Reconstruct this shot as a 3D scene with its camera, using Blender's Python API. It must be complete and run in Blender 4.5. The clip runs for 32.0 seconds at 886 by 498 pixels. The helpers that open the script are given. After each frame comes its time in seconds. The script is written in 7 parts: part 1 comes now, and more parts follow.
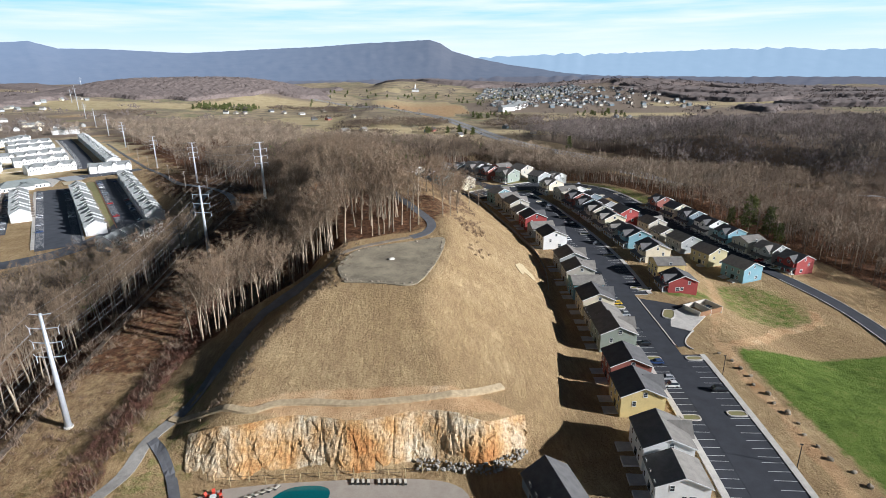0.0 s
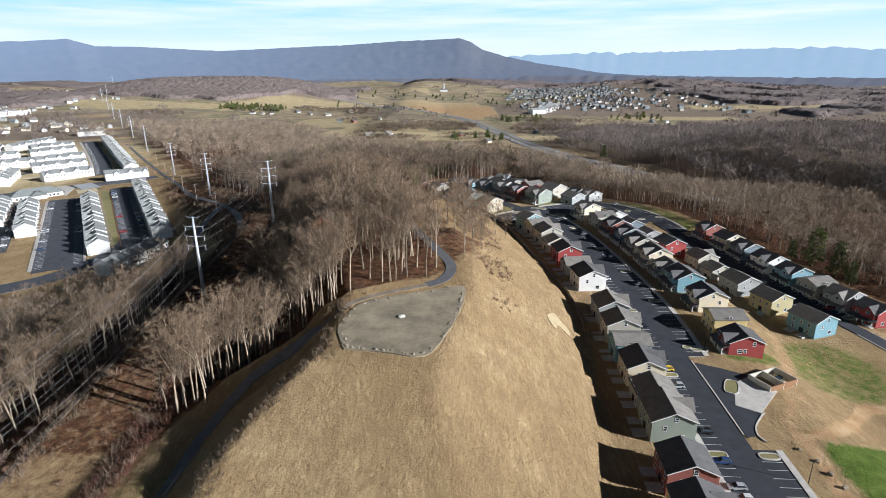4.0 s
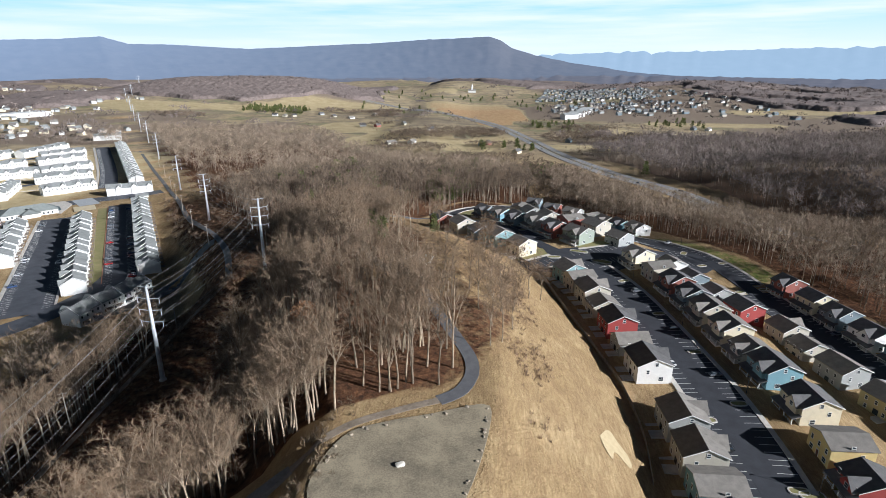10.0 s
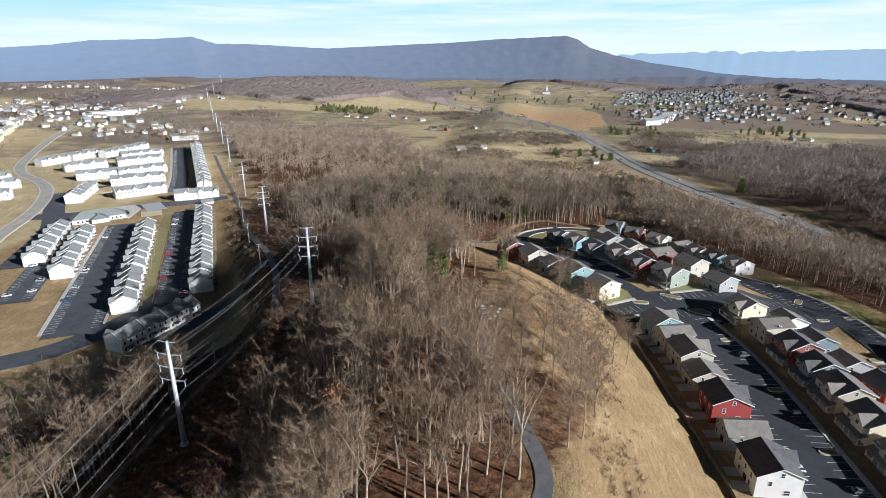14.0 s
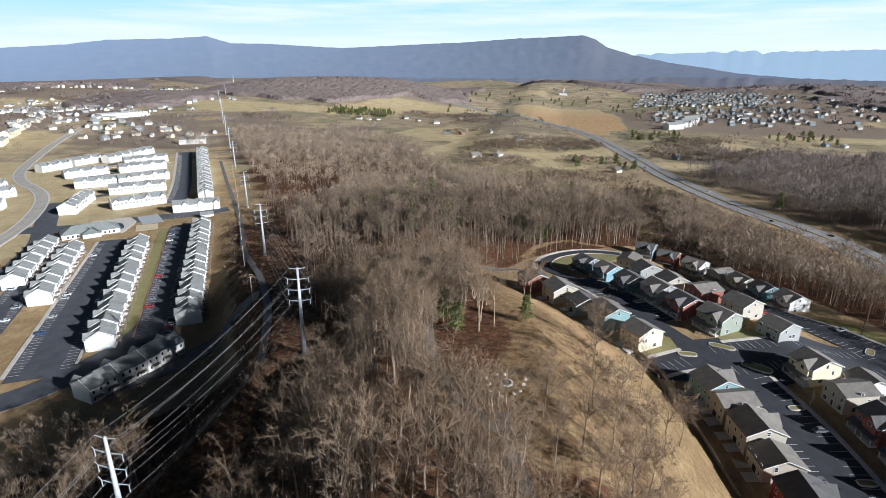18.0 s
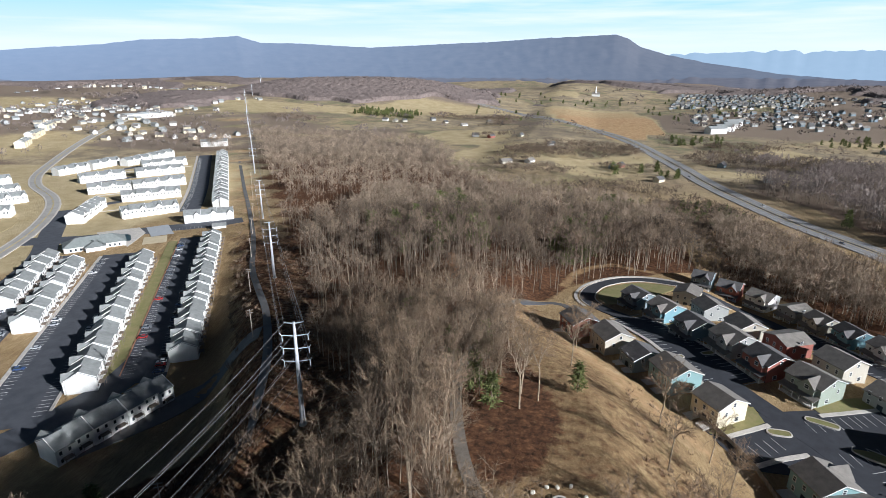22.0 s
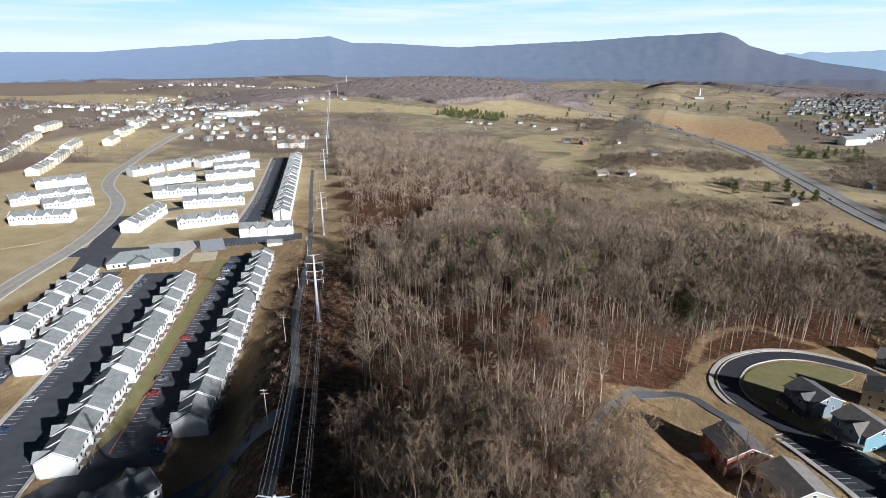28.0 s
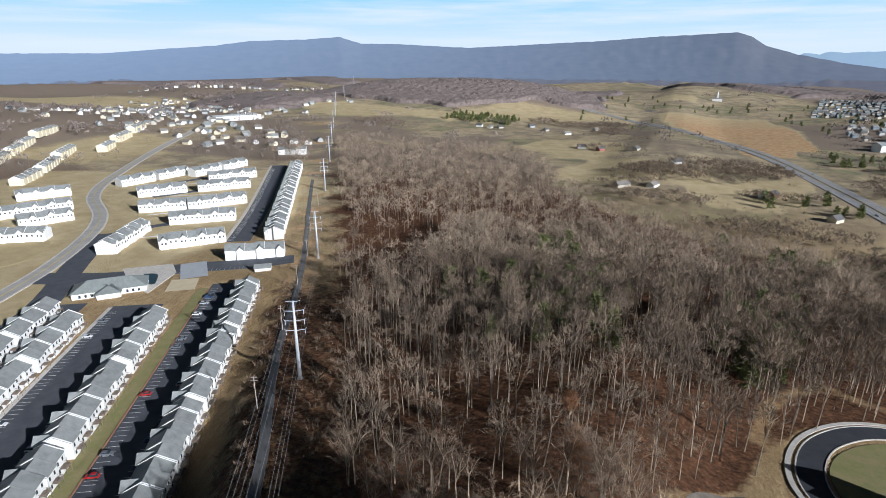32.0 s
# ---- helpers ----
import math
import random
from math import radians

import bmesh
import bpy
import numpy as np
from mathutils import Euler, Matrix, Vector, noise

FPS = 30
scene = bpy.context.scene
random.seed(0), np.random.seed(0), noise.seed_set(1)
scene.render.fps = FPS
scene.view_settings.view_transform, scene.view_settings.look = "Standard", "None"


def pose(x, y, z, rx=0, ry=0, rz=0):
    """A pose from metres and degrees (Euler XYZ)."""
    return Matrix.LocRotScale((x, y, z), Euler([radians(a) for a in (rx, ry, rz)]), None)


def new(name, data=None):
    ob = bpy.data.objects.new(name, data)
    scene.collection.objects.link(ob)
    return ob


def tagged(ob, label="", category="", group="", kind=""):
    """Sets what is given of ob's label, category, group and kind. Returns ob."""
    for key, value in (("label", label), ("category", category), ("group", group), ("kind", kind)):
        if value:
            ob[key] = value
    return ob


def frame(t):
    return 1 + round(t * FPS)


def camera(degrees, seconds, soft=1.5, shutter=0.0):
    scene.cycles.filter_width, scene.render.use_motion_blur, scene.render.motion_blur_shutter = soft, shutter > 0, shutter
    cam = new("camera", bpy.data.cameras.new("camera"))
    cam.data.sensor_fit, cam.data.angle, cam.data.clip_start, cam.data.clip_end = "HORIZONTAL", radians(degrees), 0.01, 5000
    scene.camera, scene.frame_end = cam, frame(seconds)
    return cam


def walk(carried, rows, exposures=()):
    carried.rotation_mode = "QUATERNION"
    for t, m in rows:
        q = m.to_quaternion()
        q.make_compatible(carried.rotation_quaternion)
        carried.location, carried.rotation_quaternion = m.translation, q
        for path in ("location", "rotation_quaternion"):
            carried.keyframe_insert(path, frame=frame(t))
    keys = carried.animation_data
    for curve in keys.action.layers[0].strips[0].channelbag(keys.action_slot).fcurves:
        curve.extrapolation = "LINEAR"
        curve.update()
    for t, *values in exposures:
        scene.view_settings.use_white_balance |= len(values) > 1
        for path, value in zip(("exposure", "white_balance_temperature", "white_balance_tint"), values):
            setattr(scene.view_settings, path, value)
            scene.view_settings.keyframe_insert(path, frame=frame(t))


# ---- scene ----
# seconds, place, heading to the left of +y, pitch, lean
cam = camera(76.64, 32.0, soft=0.5)
PATH = [
    (0, 5.99, -5.11, 94.98, -3.39, -18.40, -0.46),
    (0.5, 6.52, -1.31, 96.04, -3.26, -18.43, -0.43),
    (1, 7.05, 2.70, 97.04, -3.13, -18.45, -0.40),
    (1.5, 7.57, 6.87, 97.99, -3.03, -18.48, -0.38),
    (2, 8.08, 11.19, 98.89, -2.92, -18.50, -0.35),
    (2.5, 8.57, 15.62, 99.75, -2.77, -18.53, -0.33),
    (3, 9.04, 20.14, 100.59, -2.29, -18.55, -0.30),
    (3.5, 9.49, 24.74, 101.40, -1.37, -18.58, -0.28),
    (5.5, 10.96, 43.54, 104.50, 0.82, -18.66, -0.19),
    (6, 11.23, 48.28, 105.26, 1.03, -18.69, -0.17),
    (6.5, 11.47, 53.01, 106.02, 1.18, -18.71, -0.15),
    (7, 11.66, 57.72, 106.78, 1.31, -18.73, -0.13),
    (7.5, 11.80, 62.42, 107.54, 1.44, -18.75, -0.11),
    (8, 11.90, 67.09, 108.29, 1.51, -18.76, -0.10),
    (8.5, 11.95, 71.73, 109.05, 1.61, -18.78, -0.08),
    (9, 11.95, 76.35, 109.81, 1.79, -18.80, -0.06),
    (9.5, 11.90, 80.93, 110.56, 1.99, -18.82, -0.05),
    (10, 11.79, 85.49, 111.31, 2.20, -18.84, -0.03),
    (10.5, 11.63, 90.02, 112.06, 2.67, -18.85, -0.02),
    (11, 11.42, 94.52, 112.79, 3.62, -18.87, -0.00),
    (11.5, 11.15, 99.00, 113.52, 4.84, -18.88, 0.01),
    (12, 10.83, 103.47, 114.23, 5.88, -18.90, 0.02),
    (12.5, 10.45, 107.91, 114.93, 6.93, -18.91, 0.03),
    (13, 10.02, 112.35, 115.61, 7.86, -18.93, 0.05),
    (13.5, 9.53, 116.79, 116.27, 8.73, -18.94, 0.06),
    (14, 8.98, 121.23, 116.90, 9.33, -18.95, 0.07),
    (14.5, 8.37, 125.68, 117.51, 9.78, -18.96, 0.07),
    (16.5, 5.40, 143.69, 119.60, 10.49, -19.01, 0.11),
    (17, 4.52, 148.28, 120.02, 10.58, -19.02, 0.11),
    (17.5, 3.59, 152.92, 120.40, 10.66, -19.02, 0.12),
    (18, 2.60, 157.62, 120.74, 10.75, -19.03, 0.12),
    (18.5, 1.56, 162.37, 121.03, 10.80, -19.04, 0.13),
    (19, 0.47, 167.19, 121.27, 10.86, -19.05, 0.13),
    (19.5, -0.67, 172.08, 121.46, 11.15, -19.05, 0.13),
    (20, -1.87, 177.04, 121.61, 11.84, -19.06, 0.14),
    (20.5, -3.11, 182.08, 121.70, 12.32, -19.07, 0.14),
    (21, -4.40, 187.20, 121.75, 12.65, -19.07, 0.14),
    (21.5, -5.74, 192.40, 121.75, 13.03, -19.08, 0.14),
    (22, -7.12, 197.68, 121.70, 13.50, -19.08, 0.14),
    (22.5, -8.55, 203.04, 121.61, 13.83, -19.08, 0.14),
    (23, -10.03, 208.48, 121.48, 14.05, -19.09, 0.13),
    (23.5, -11.54, 214.00, 121.31, 14.17, -19.09, 0.13),
    (24, -13.10, 219.59, 121.11, 14.30, -19.09, 0.13),
    (24.5, -14.71, 225.25, 120.89, 14.42, -19.09, 0.13),
    (25, -16.35, 230.97, 120.64, 14.54, -19.09, 0.12),
    (25.5, -18.04, 236.74, 120.39, 14.96, -19.10, 0.12),
    (26, -19.76, 242.55, 120.13, 16.33, -19.10, 0.11),
    (26.5, -21.52, 248.39, 119.87, 18.75, -19.09, 0.11),
    (28.5, -28.94, 271.73, 119.10, 22.30, -19.09, 0.07),
    (29, -30.88, 277.47, 119.04, 22.53, -19.08, 0.07),
    (29.5, -32.86, 283.12, 119.05, 22.68, -19.08, 0.06),
    (30, -34.88, 288.66, 119.17, 22.87, -19.08, 0.04),
    (30.5, -36.92, 294.07, 119.40, 22.93, -19.07, 0.03),
    (31, -39.00, 299.30, 119.77, 22.99, -19.07, 0.02),
    (31.5, -41.12, 304.32, 120.29, 23.04, -19.06, 0.01),
    (32, -43.27, 309.10, 120.99, 23.06, -19.05, -0.00),
]
walk(cam, [(t, pose(x, y, z, 90 + p, 0, w) @ pose(0, 0, 0, 0, 0, r)) for t, x, y, z, w, p, r in PATH],
     [(0, 0.68, 5620, 10), (26, 0.68, 5620, 10), (29, 0.6, 5600, 10), (32, 0.45, 5520, 10)])

# ---- world and sun ----
SUN_TURN, SUN_HEIGHT = 22.0, 21.0
SKY = 0.0095
HAZE = 0.66 / SKY
world = bpy.data.worlds.new("world")
scene.world = world
world.use_nodes = True
wt = world.node_tree
wt.nodes.clear()


def node(tree, kind, **values):
    n = tree.nodes.new(kind)
    for key, value in values.items():
        if key in n.inputs:
            n.inputs[key].default_value = value
        elif key == "operation":
            n.operation = value
        elif key == "blend_type":
            n.blend_type = value
        elif key == "layer_name":
            n.layer_name = value
        elif key == "wave_type":
            n.wave_type = value
        elif key == "bands_direction":
            n.bands_direction = value
        elif key == "wave_profile":
            n.wave_profile = value
    return n


sky = node(wt, "ShaderNodeTexSky")
sky.sky_type, sky.sun_disc = "NISHITA", False
sky.sun_elevation, sky.sun_rotation = radians(SUN_HEIGHT), radians(90 + SUN_TURN)
sky.air_density, sky.dust_density, sky.ozone_density, sky.altitude = 1.0, 0.6, 2.0, 400
coord = node(wt, "ShaderNodeTexCoord")
squash = node(wt, "ShaderNodeMapping")
squash.inputs["Scale"].default_value = (2.2, 1.3, 30.0)
squash.inputs["Rotation"].default_value = (0.05, 0.1, 0.3)
cirrus = node(wt, "ShaderNodeTexNoise", Scale=1.5, Detail=5.0, Roughness=0.55)
sep = node(wt, "ShaderNodeSeparateXYZ")


def ranged(source, a, b, c, d):
    """A value drawn from a..b to c..d."""
    n = node(wt, "ShaderNodeMapRange")
    for key, value in (("From Min", a), ("From Max", b), ("To Min", c), ("To Max", d)):
        n.inputs[key].default_value = value
    wt.links.new(source, n.inputs[0])
    return n.outputs[0]


def mixed_sky(fac, a, b):
    n = node(wt, "ShaderNodeMixRGB")
    for k, v in enumerate((fac, a, b)):
        if isinstance(v, tuple):
            n.inputs[k].default_value = v
        else:
            wt.links.new(v, n.inputs[k])
    return n.outputs[0]


wt.links.new(coord.outputs["Generated"], squash.inputs[0])
wt.links.new(squash.outputs[0], cirrus.inputs[0])
wt.links.new(coord.outputs["Generated"], sep.inputs[0])
# whitish haze on the horizon, pale cyan above it, thin streaks of cirrus, then the open sky
haze = mixed_sky(ranged(sep.outputs["Z"], 0.015, 0.1, 0.0, 1.0), (HAZE * 0.86, HAZE * 0.93, HAZE * 0.96, 1), (HAZE * 0.36, HAZE * 0.74, HAZE * 0.9, 1))
haze = mixed_sky(ranged(cirrus.outputs[0], 0.41, 0.66, 0.06, 0.95), haze, (HAZE * 0.93, HAZE * 0.96, HAZE * 0.98, 1))
whole = mixed_sky(ranged(sep.outputs["Z"], 0.1, 0.18, 0.0, 1.0), haze, sky.outputs[0])
bg = node(wt, "ShaderNodeBackground", Strength=SKY)
wout = node(wt, "ShaderNodeOutputWorld")
wt.links.new(whole, bg.inputs[0])
wt.links.new(bg.outputs[0], wout.inputs[0])

sun_way = Vector((-math.cos(radians(SUN_TURN)) * math.cos(radians(SUN_HEIGHT)), math.sin(radians(SUN_TURN)) * math.cos(radians(SUN_HEIGHT)), -math.sin(radians(SUN_HEIGHT))))
sun = new("sun", bpy.data.lights.new("sun", "SUN"))
sun.data.energy, sun.data.angle, sun.data.color = 5.0, radians(0.5), (1.0, 0.94, 0.86)
sun.rotation_mode = "QUATERNION"
sun.rotation_quaternion = sun_way.to_track_quat("-Z", "Y")

# ---- materials ----


def ramp(tree, source, stops):
    r = tree.nodes.new("ShaderNodeValToRGB")
    while len(r.color_ramp.elements) < len(stops):
        r.color_ramp.elements.new(0.5)
    for e, (at, c) in zip(r.color_ramp.elements, stops):
        e.position, e.color = at, (*c, 1) if len(c) == 3 else c
    tree.links.new(source, r.inputs[0])
    return r.outputs[0]


def material(name, color, other=None, scale=1.0, rough=0.8, metal=0.0, bump=0.0, detail=4.0, vary=0.0, fine=6.0, tinted=False):
    """Two colours mixed by noise at two sizes, with relief; vary: how much single objects differ; tinted: lighter and darker trees in a joined wood."""
    m = bpy.data.materials.new(name)
    m.use_nodes = True
    t = m.node_tree
    p = t.nodes["Principled BSDF"]
    p.inputs["Roughness"].default_value, p.inputs["Metallic"].default_value = rough, metal
    other = other or tuple(min(1, c * 0.78) for c in color)
    geo = node(t, "ShaderNodeNewGeometry")
    n1 = node(t, "ShaderNodeTexNoise", Scale=scale, Detail=detail, Roughness=0.6)
    n2 = node(t, "ShaderNodeTexNoise", Scale=scale * fine, Detail=3.0)
    for n in (n1, n2):
        t.links.new(geo.outputs["Position"], n.inputs["Vector"])
    add = node(t, "ShaderNodeMath", operation="MULTIPLY_ADD")
    t.links.new(n2.outputs[0], add.inputs[0])
    add.inputs[1].default_value = 0.5
    t.links.new(n1.outputs[0], add.inputs[2])
    out = ramp(t, add.outputs[0], ((0.52, other), (0.92, color)))
    if vary:
        info = node(t, "ShaderNodeObjectInfo")
        hsv = node(t, "ShaderNodeHueSaturation")
        mr = node(t, "ShaderNodeMapRange")
        mr.inputs["To Min"].default_value, mr.inputs["To Max"].default_value = 1 - vary, 1 + vary
        t.links.new(info.outputs["Random"], mr.inputs[0])
        t.links.new(mr.outputs[0], hsv.inputs["Value"])
        t.links.new(out, hsv.inputs["Color"])
        out = hsv.outputs[0]
    if tinted:
        mark = node(t, "ShaderNodeAttribute")
        mark.attribute_name = "tint"
        lift = node(t, "ShaderNodeMath", operation="ADD")
        t.links.new(mark.outputs["Fac"], lift.inputs[0])
        lift.inputs[1].default_value = 1.0
        shift = node(t, "ShaderNodeHueSaturation")
        t.links.new(lift.outputs[0], shift.inputs["Value"])
        t.links.new(out, shift.inputs["Color"])
        out = shift.outputs[0]
    t.links.new(out, p.inputs["Base Color"])
    if bump:
        b = node(t, "ShaderNodeBump", Strength=0.6, Distance=bump)
        t.links.new(add.outputs[0], b.inputs["Height"])
        t.links.new(b.outputs[0], p.inputs["Normal"])
    return m


MATS = {}


def paint(name, color, **options):
    """A material made once and found again by its name."""
    if name not in MATS:
        MATS[name] = material(name, color, **options)
    return MATS[name]


ASPHALT = material("asphalt", (0.042, 0.045, 0.055), (0.027, 0.029, 0.036), scale=0.25, rough=0.85, bump=0.01, fine=30)
OLD_ASPHALT = material("old asphalt", (0.16, 0.155, 0.15), (0.11, 0.11, 0.11), scale=0.15, rough=0.9, bump=0.01, fine=30)
CONCRETE = material("concrete", (0.62, 0.58, 0.52), (0.45, 0.42, 0.38), scale=0.5, rough=0.85, bump=0.01)
PAVING_PATH = material("dark path", (0.13, 0.13, 0.135), (0.09, 0.09, 0.1), scale=0.5, rough=0.9)
DIRT = material("dirt track", (0.3, 0.245, 0.185), (0.15, 0.118, 0.085), scale=0.3, rough=0.95, bump=0.05)
# ASPHALT made lighter: haze glare over the valley is put into its colour
GLARE_ASPHALT = material("glare-lightened asphalt", (0.085, 0.09, 0.105), (0.055, 0.06, 0.072), scale=0.2, rough=0.8, bump=0.01, fine=30)
PALE_ASPHALT = material("worn pale asphalt", (0.42, 0.4, 0.37), (0.32, 0.305, 0.285), scale=0.15, rough=0.9, fine=30)
HIGHWAY_ASPHALT = material("highway asphalt", (0.31, 0.3, 0.295), (0.23, 0.225, 0.22), scale=0.1, rough=0.9, fine=30)
LINE = material("road paint", (0.6, 0.6, 0.58), (0.32, 0.32, 0.31), scale=1.5, rough=0.7)
YELLOW_LINE = material("yellow road paint", (0.6, 0.45, 0.12), (0.45, 0.34, 0.1), scale=1.5, rough=0.7)
BARK = material("bark", (0.37, 0.29, 0.205), (0.13, 0.1, 0.07), scale=0.6, rough=0.95, bump=0.02, vary=0.4, tinted=True)
YOUNG_BARK = material("young bark", (0.33, 0.265, 0.2), (0.14, 0.11, 0.082), scale=0.15, rough=0.95, tinted=True)
OAK_TWIG = material("oak twigs", (0.3, 0.213, 0.138), (0.125, 0.089, 0.058), scale=0.25, rough=0.95, vary=0.2, tinted=True)
# greyed twig colour, painted so to stand in for haze over distant woods
HAZED_TWIG = material("far canopy", (0.25, 0.202, 0.18), (0.15, 0.122, 0.109), scale=0.04, rough=1.0, tinted=True)
# darker twig copy: the shade in near woods and scrub is in its colour
SHADE_TWIG = material("shade-darkened twigs", (0.25, 0.178, 0.12), (0.1, 0.071, 0.048), scale=0.1, rough=0.95, fine=3.0, tinted=True)
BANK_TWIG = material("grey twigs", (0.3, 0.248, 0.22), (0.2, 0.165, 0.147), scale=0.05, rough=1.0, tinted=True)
# lighter twig copy: sunlight on the farther crowns is put into its colour
SUNLIT_TWIG = material("sunlit twigs", (0.365, 0.28, 0.2), (0.188, 0.144, 0.103), scale=0.08, rough=0.95, tinted=True)
TWIG = material("twigs", (0.29, 0.215, 0.15), (0.115, 0.086, 0.06), scale=0.1, rough=0.95, vary=0.2, tinted=True)
PINE = material("pine needles", (0.185, 0.2, 0.058), (0.06, 0.075, 0.027), scale=0.6, rough=0.9, vary=0.2)
RUST = material("dead oak leaves", (0.34, 0.16, 0.07), (0.2, 0.1, 0.05), scale=0.8, rough=0.9)
STEEL = material("galvanised steel", (0.62, 0.64, 0.67), (0.48, 0.5, 0.53), scale=0.6, rough=0.45, metal=0.3)
WIRE = material("weathered wire", (0.3, 0.3, 0.3), rough=0.6, metal=0.3)
DECK_WOOD = material("weathered deck", (0.24, 0.19, 0.15), (0.15, 0.12, 0.095), scale=1.0, rough=0.9)
WOOD_POLE = material("weathered pole", (0.42, 0.36, 0.3), (0.28, 0.24, 0.2), scale=1.0, rough=0.9)
WHITE = material("white trim", (0.8, 0.8, 0.78), (0.7, 0.7, 0.68), scale=0.4, rough=0.6)
ROOF = material("charcoal shingles", (0.135, 0.13, 0.128), (0.085, 0.082, 0.082), scale=0.5, rough=0.9, bump=0.02, fine=12, vary=0.15)
ROOF_TAN = material("weathered shingles", (0.24, 0.22, 0.195), (0.16, 0.147, 0.13), scale=0.5, rough=0.9, bump=0.02, fine=12, vary=0.15)
ROOF_GREY = material("grey shingles", (0.27, 0.28, 0.272), (0.185, 0.195, 0.19), scale=0.4, rough=0.9, bump=0.02, fine=12, vary=0.1)
GLASS = material("window glass", (0.03, 0.04, 0.05), (0.05, 0.06, 0.07), scale=0.5, rough=0.08)
STONE = material("field stone", (0.36, 0.3, 0.22), (0.22, 0.185, 0.14), scale=0.8, rough=0.9, bump=0.05, vary=0.2)
LAWN = material("winter lawn", (0.2, 0.2, 0.07), (0.28, 0.23, 0.11), scale=0.2, rough=0.95, bump=0.03)
BRUSH = material("dry brush", (0.3, 0.2, 0.13), (0.18, 0.12, 0.08), scale=0.4, rough=0.95)

# ---- building helpers ----


def mesh_of(name, verts, faces, mats, smooth=False, slots=None):
    me = bpy.data.meshes.new(name)
    me.from_pydata([tuple(map(float, v)) for v in verts], [], [tuple(map(int, f)) for f in faces])
    for m in mats if isinstance(mats, (list, tuple)) else [mats]:
        me.materials.append(m)
    if slots is not None:
        me.polygons.foreach_set("material_index", slots)
    if smooth:
        me.polygons.foreach_set("use_smooth", [True] * len(me.polygons))
    me.update()
    return me


def tri_mesh(name, verts, tris, mat, smooth=False):
    """A mesh of triangles from arrays, quick for very many."""
    me = bpy.data.meshes.new(name)
    v, t = np.asarray(verts, np.float32), np.asarray(tris, np.int32)
    me.vertices.add(len(v))
    me.vertices.foreach_set("co", v.ravel())
    me.loops.add(3 * len(t))
    me.loops.foreach_set("vertex_index", t.ravel())
    me.polygons.add(len(t))
    me.polygons.foreach_set("loop_start", np.arange(0, 3 * len(t), 3, dtype=np.int32))
    me.materials.append(mat)
    me.update(calc_edges=True)
    if smooth:
        me.polygons.foreach_set("use_smooth", [True] * len(t))
    me.validate()
    return me


def thing(name, m, label, category, group="", kind=""):
    ob = new(name)
    ob.matrix_basis = m
    ob.empty_display_size = 0.2
    return tagged(ob, label, category, group, kind)


def part(name, me, parent, label="", m=None):
    ob = new(name, me)
    ob.parent = parent
    if m is not None:
        ob.matrix_basis = m
    return tagged(ob, label)


class Geo:
    """Gathers boxes, prisms and slabs into one mesh."""

    def __init__(self):
        self.v, self.f = [], []

    def add(self, verts, faces):
        n = len(self.v)
        self.v += [tuple(v) for v in verts]
        self.f += [tuple(i + n for i in f) for f in faces]
        return self

    def box(self, x0, x1, y0, y1, z0, z1):
        return self.add([(x, y, z) for z in (z0, z1) for y in (y0, y1) for x in (x0, x1)],
                        [(0, 2, 3, 1), (4, 5, 7, 6), (0, 1, 5, 4), (2, 6, 7, 3), (0, 4, 6, 2), (1, 3, 7, 5)])

    def gabled(self, x0, x1, y0, y1, z0, z1, ridge, ry=None):
        """Walls with gables at both x ends; the ridge runs along x."""
        ry = (y0 + y1) / 2 if ry is None else ry
        v = [(x, y, z) for x in (x0, x1) for y, z in ((y0, z0), (y1, z0), (y1, z1), (ry, ridge), (y0, z1))]
        return self.add(v, [(0, 4, 3, 2, 1), (5, 6, 7, 8, 9), (0, 1, 6, 5), (1, 2, 7, 6), (2, 3, 8, 7), (3, 4, 9, 8), (4, 0, 5, 9)])

    def slab(self, a, b, c, d, thick):
        """A roof slope with four corners, thick downward."""
        top = [Vector(p) for p in (a, b, c, d)]
        low = [p - Vector((0, 0, thick)) for p in top]
        return self.add(top + low, [(0, 1, 2, 3), (7, 6, 5, 4), (0, 4, 5, 1), (1, 5, 6, 2), (2, 6, 7, 3), (3, 7, 4, 0)])

    def gable_roof(self, x0, x1, y0, y1, eave, ridge, over=0.45, thick=0.22, ry=None):
        ry = (y0 + y1) / 2 if ry is None else ry
        k0, k1 = (ridge - eave) / (ry - y0), (ridge - eave) / (y1 - ry)
        a, b = x0 - over, x1 + over
        up = 0.12
        self.slab((a, y0 - over, eave - over * k0 + up), (b, y0 - over, eave - over * k0 + up), (b, ry, ridge + up), (a, ry, ridge + up), thick)
        return self.slab((b, y1 + over, eave - over * k1 + up), (a, y1 + over, eave - over * k1 + up), (a, ry, ridge + up), (b, ry, ridge + up), thick)

    def tube(self, p, q, r0, r1, n=6):
        p, q = Vector(p), Vector(q)
        t = (q - p).to_track_quat("Z", "Y").to_matrix()
        ring = [(math.cos(2 * math.pi * k / n), math.sin(2 * math.pi * k / n)) for k in range(n)]
        v = [p + t @ Vector((c * r0, s * r0, 0)) for c, s in ring] + [q + t @ Vector((c * r1, s * r1, 0)) for c, s in ring]
        f = [(k, (k + 1) % n, n + (k + 1) % n, n + k) for k in range(n)] + [tuple(range(n))[::-1], tuple(range(n, 2 * n))]
        return self.add(v, f)

    def mesh(self, name, mat, smooth=False):
        return mesh_of(name, self.v, self.f, mat, smooth)


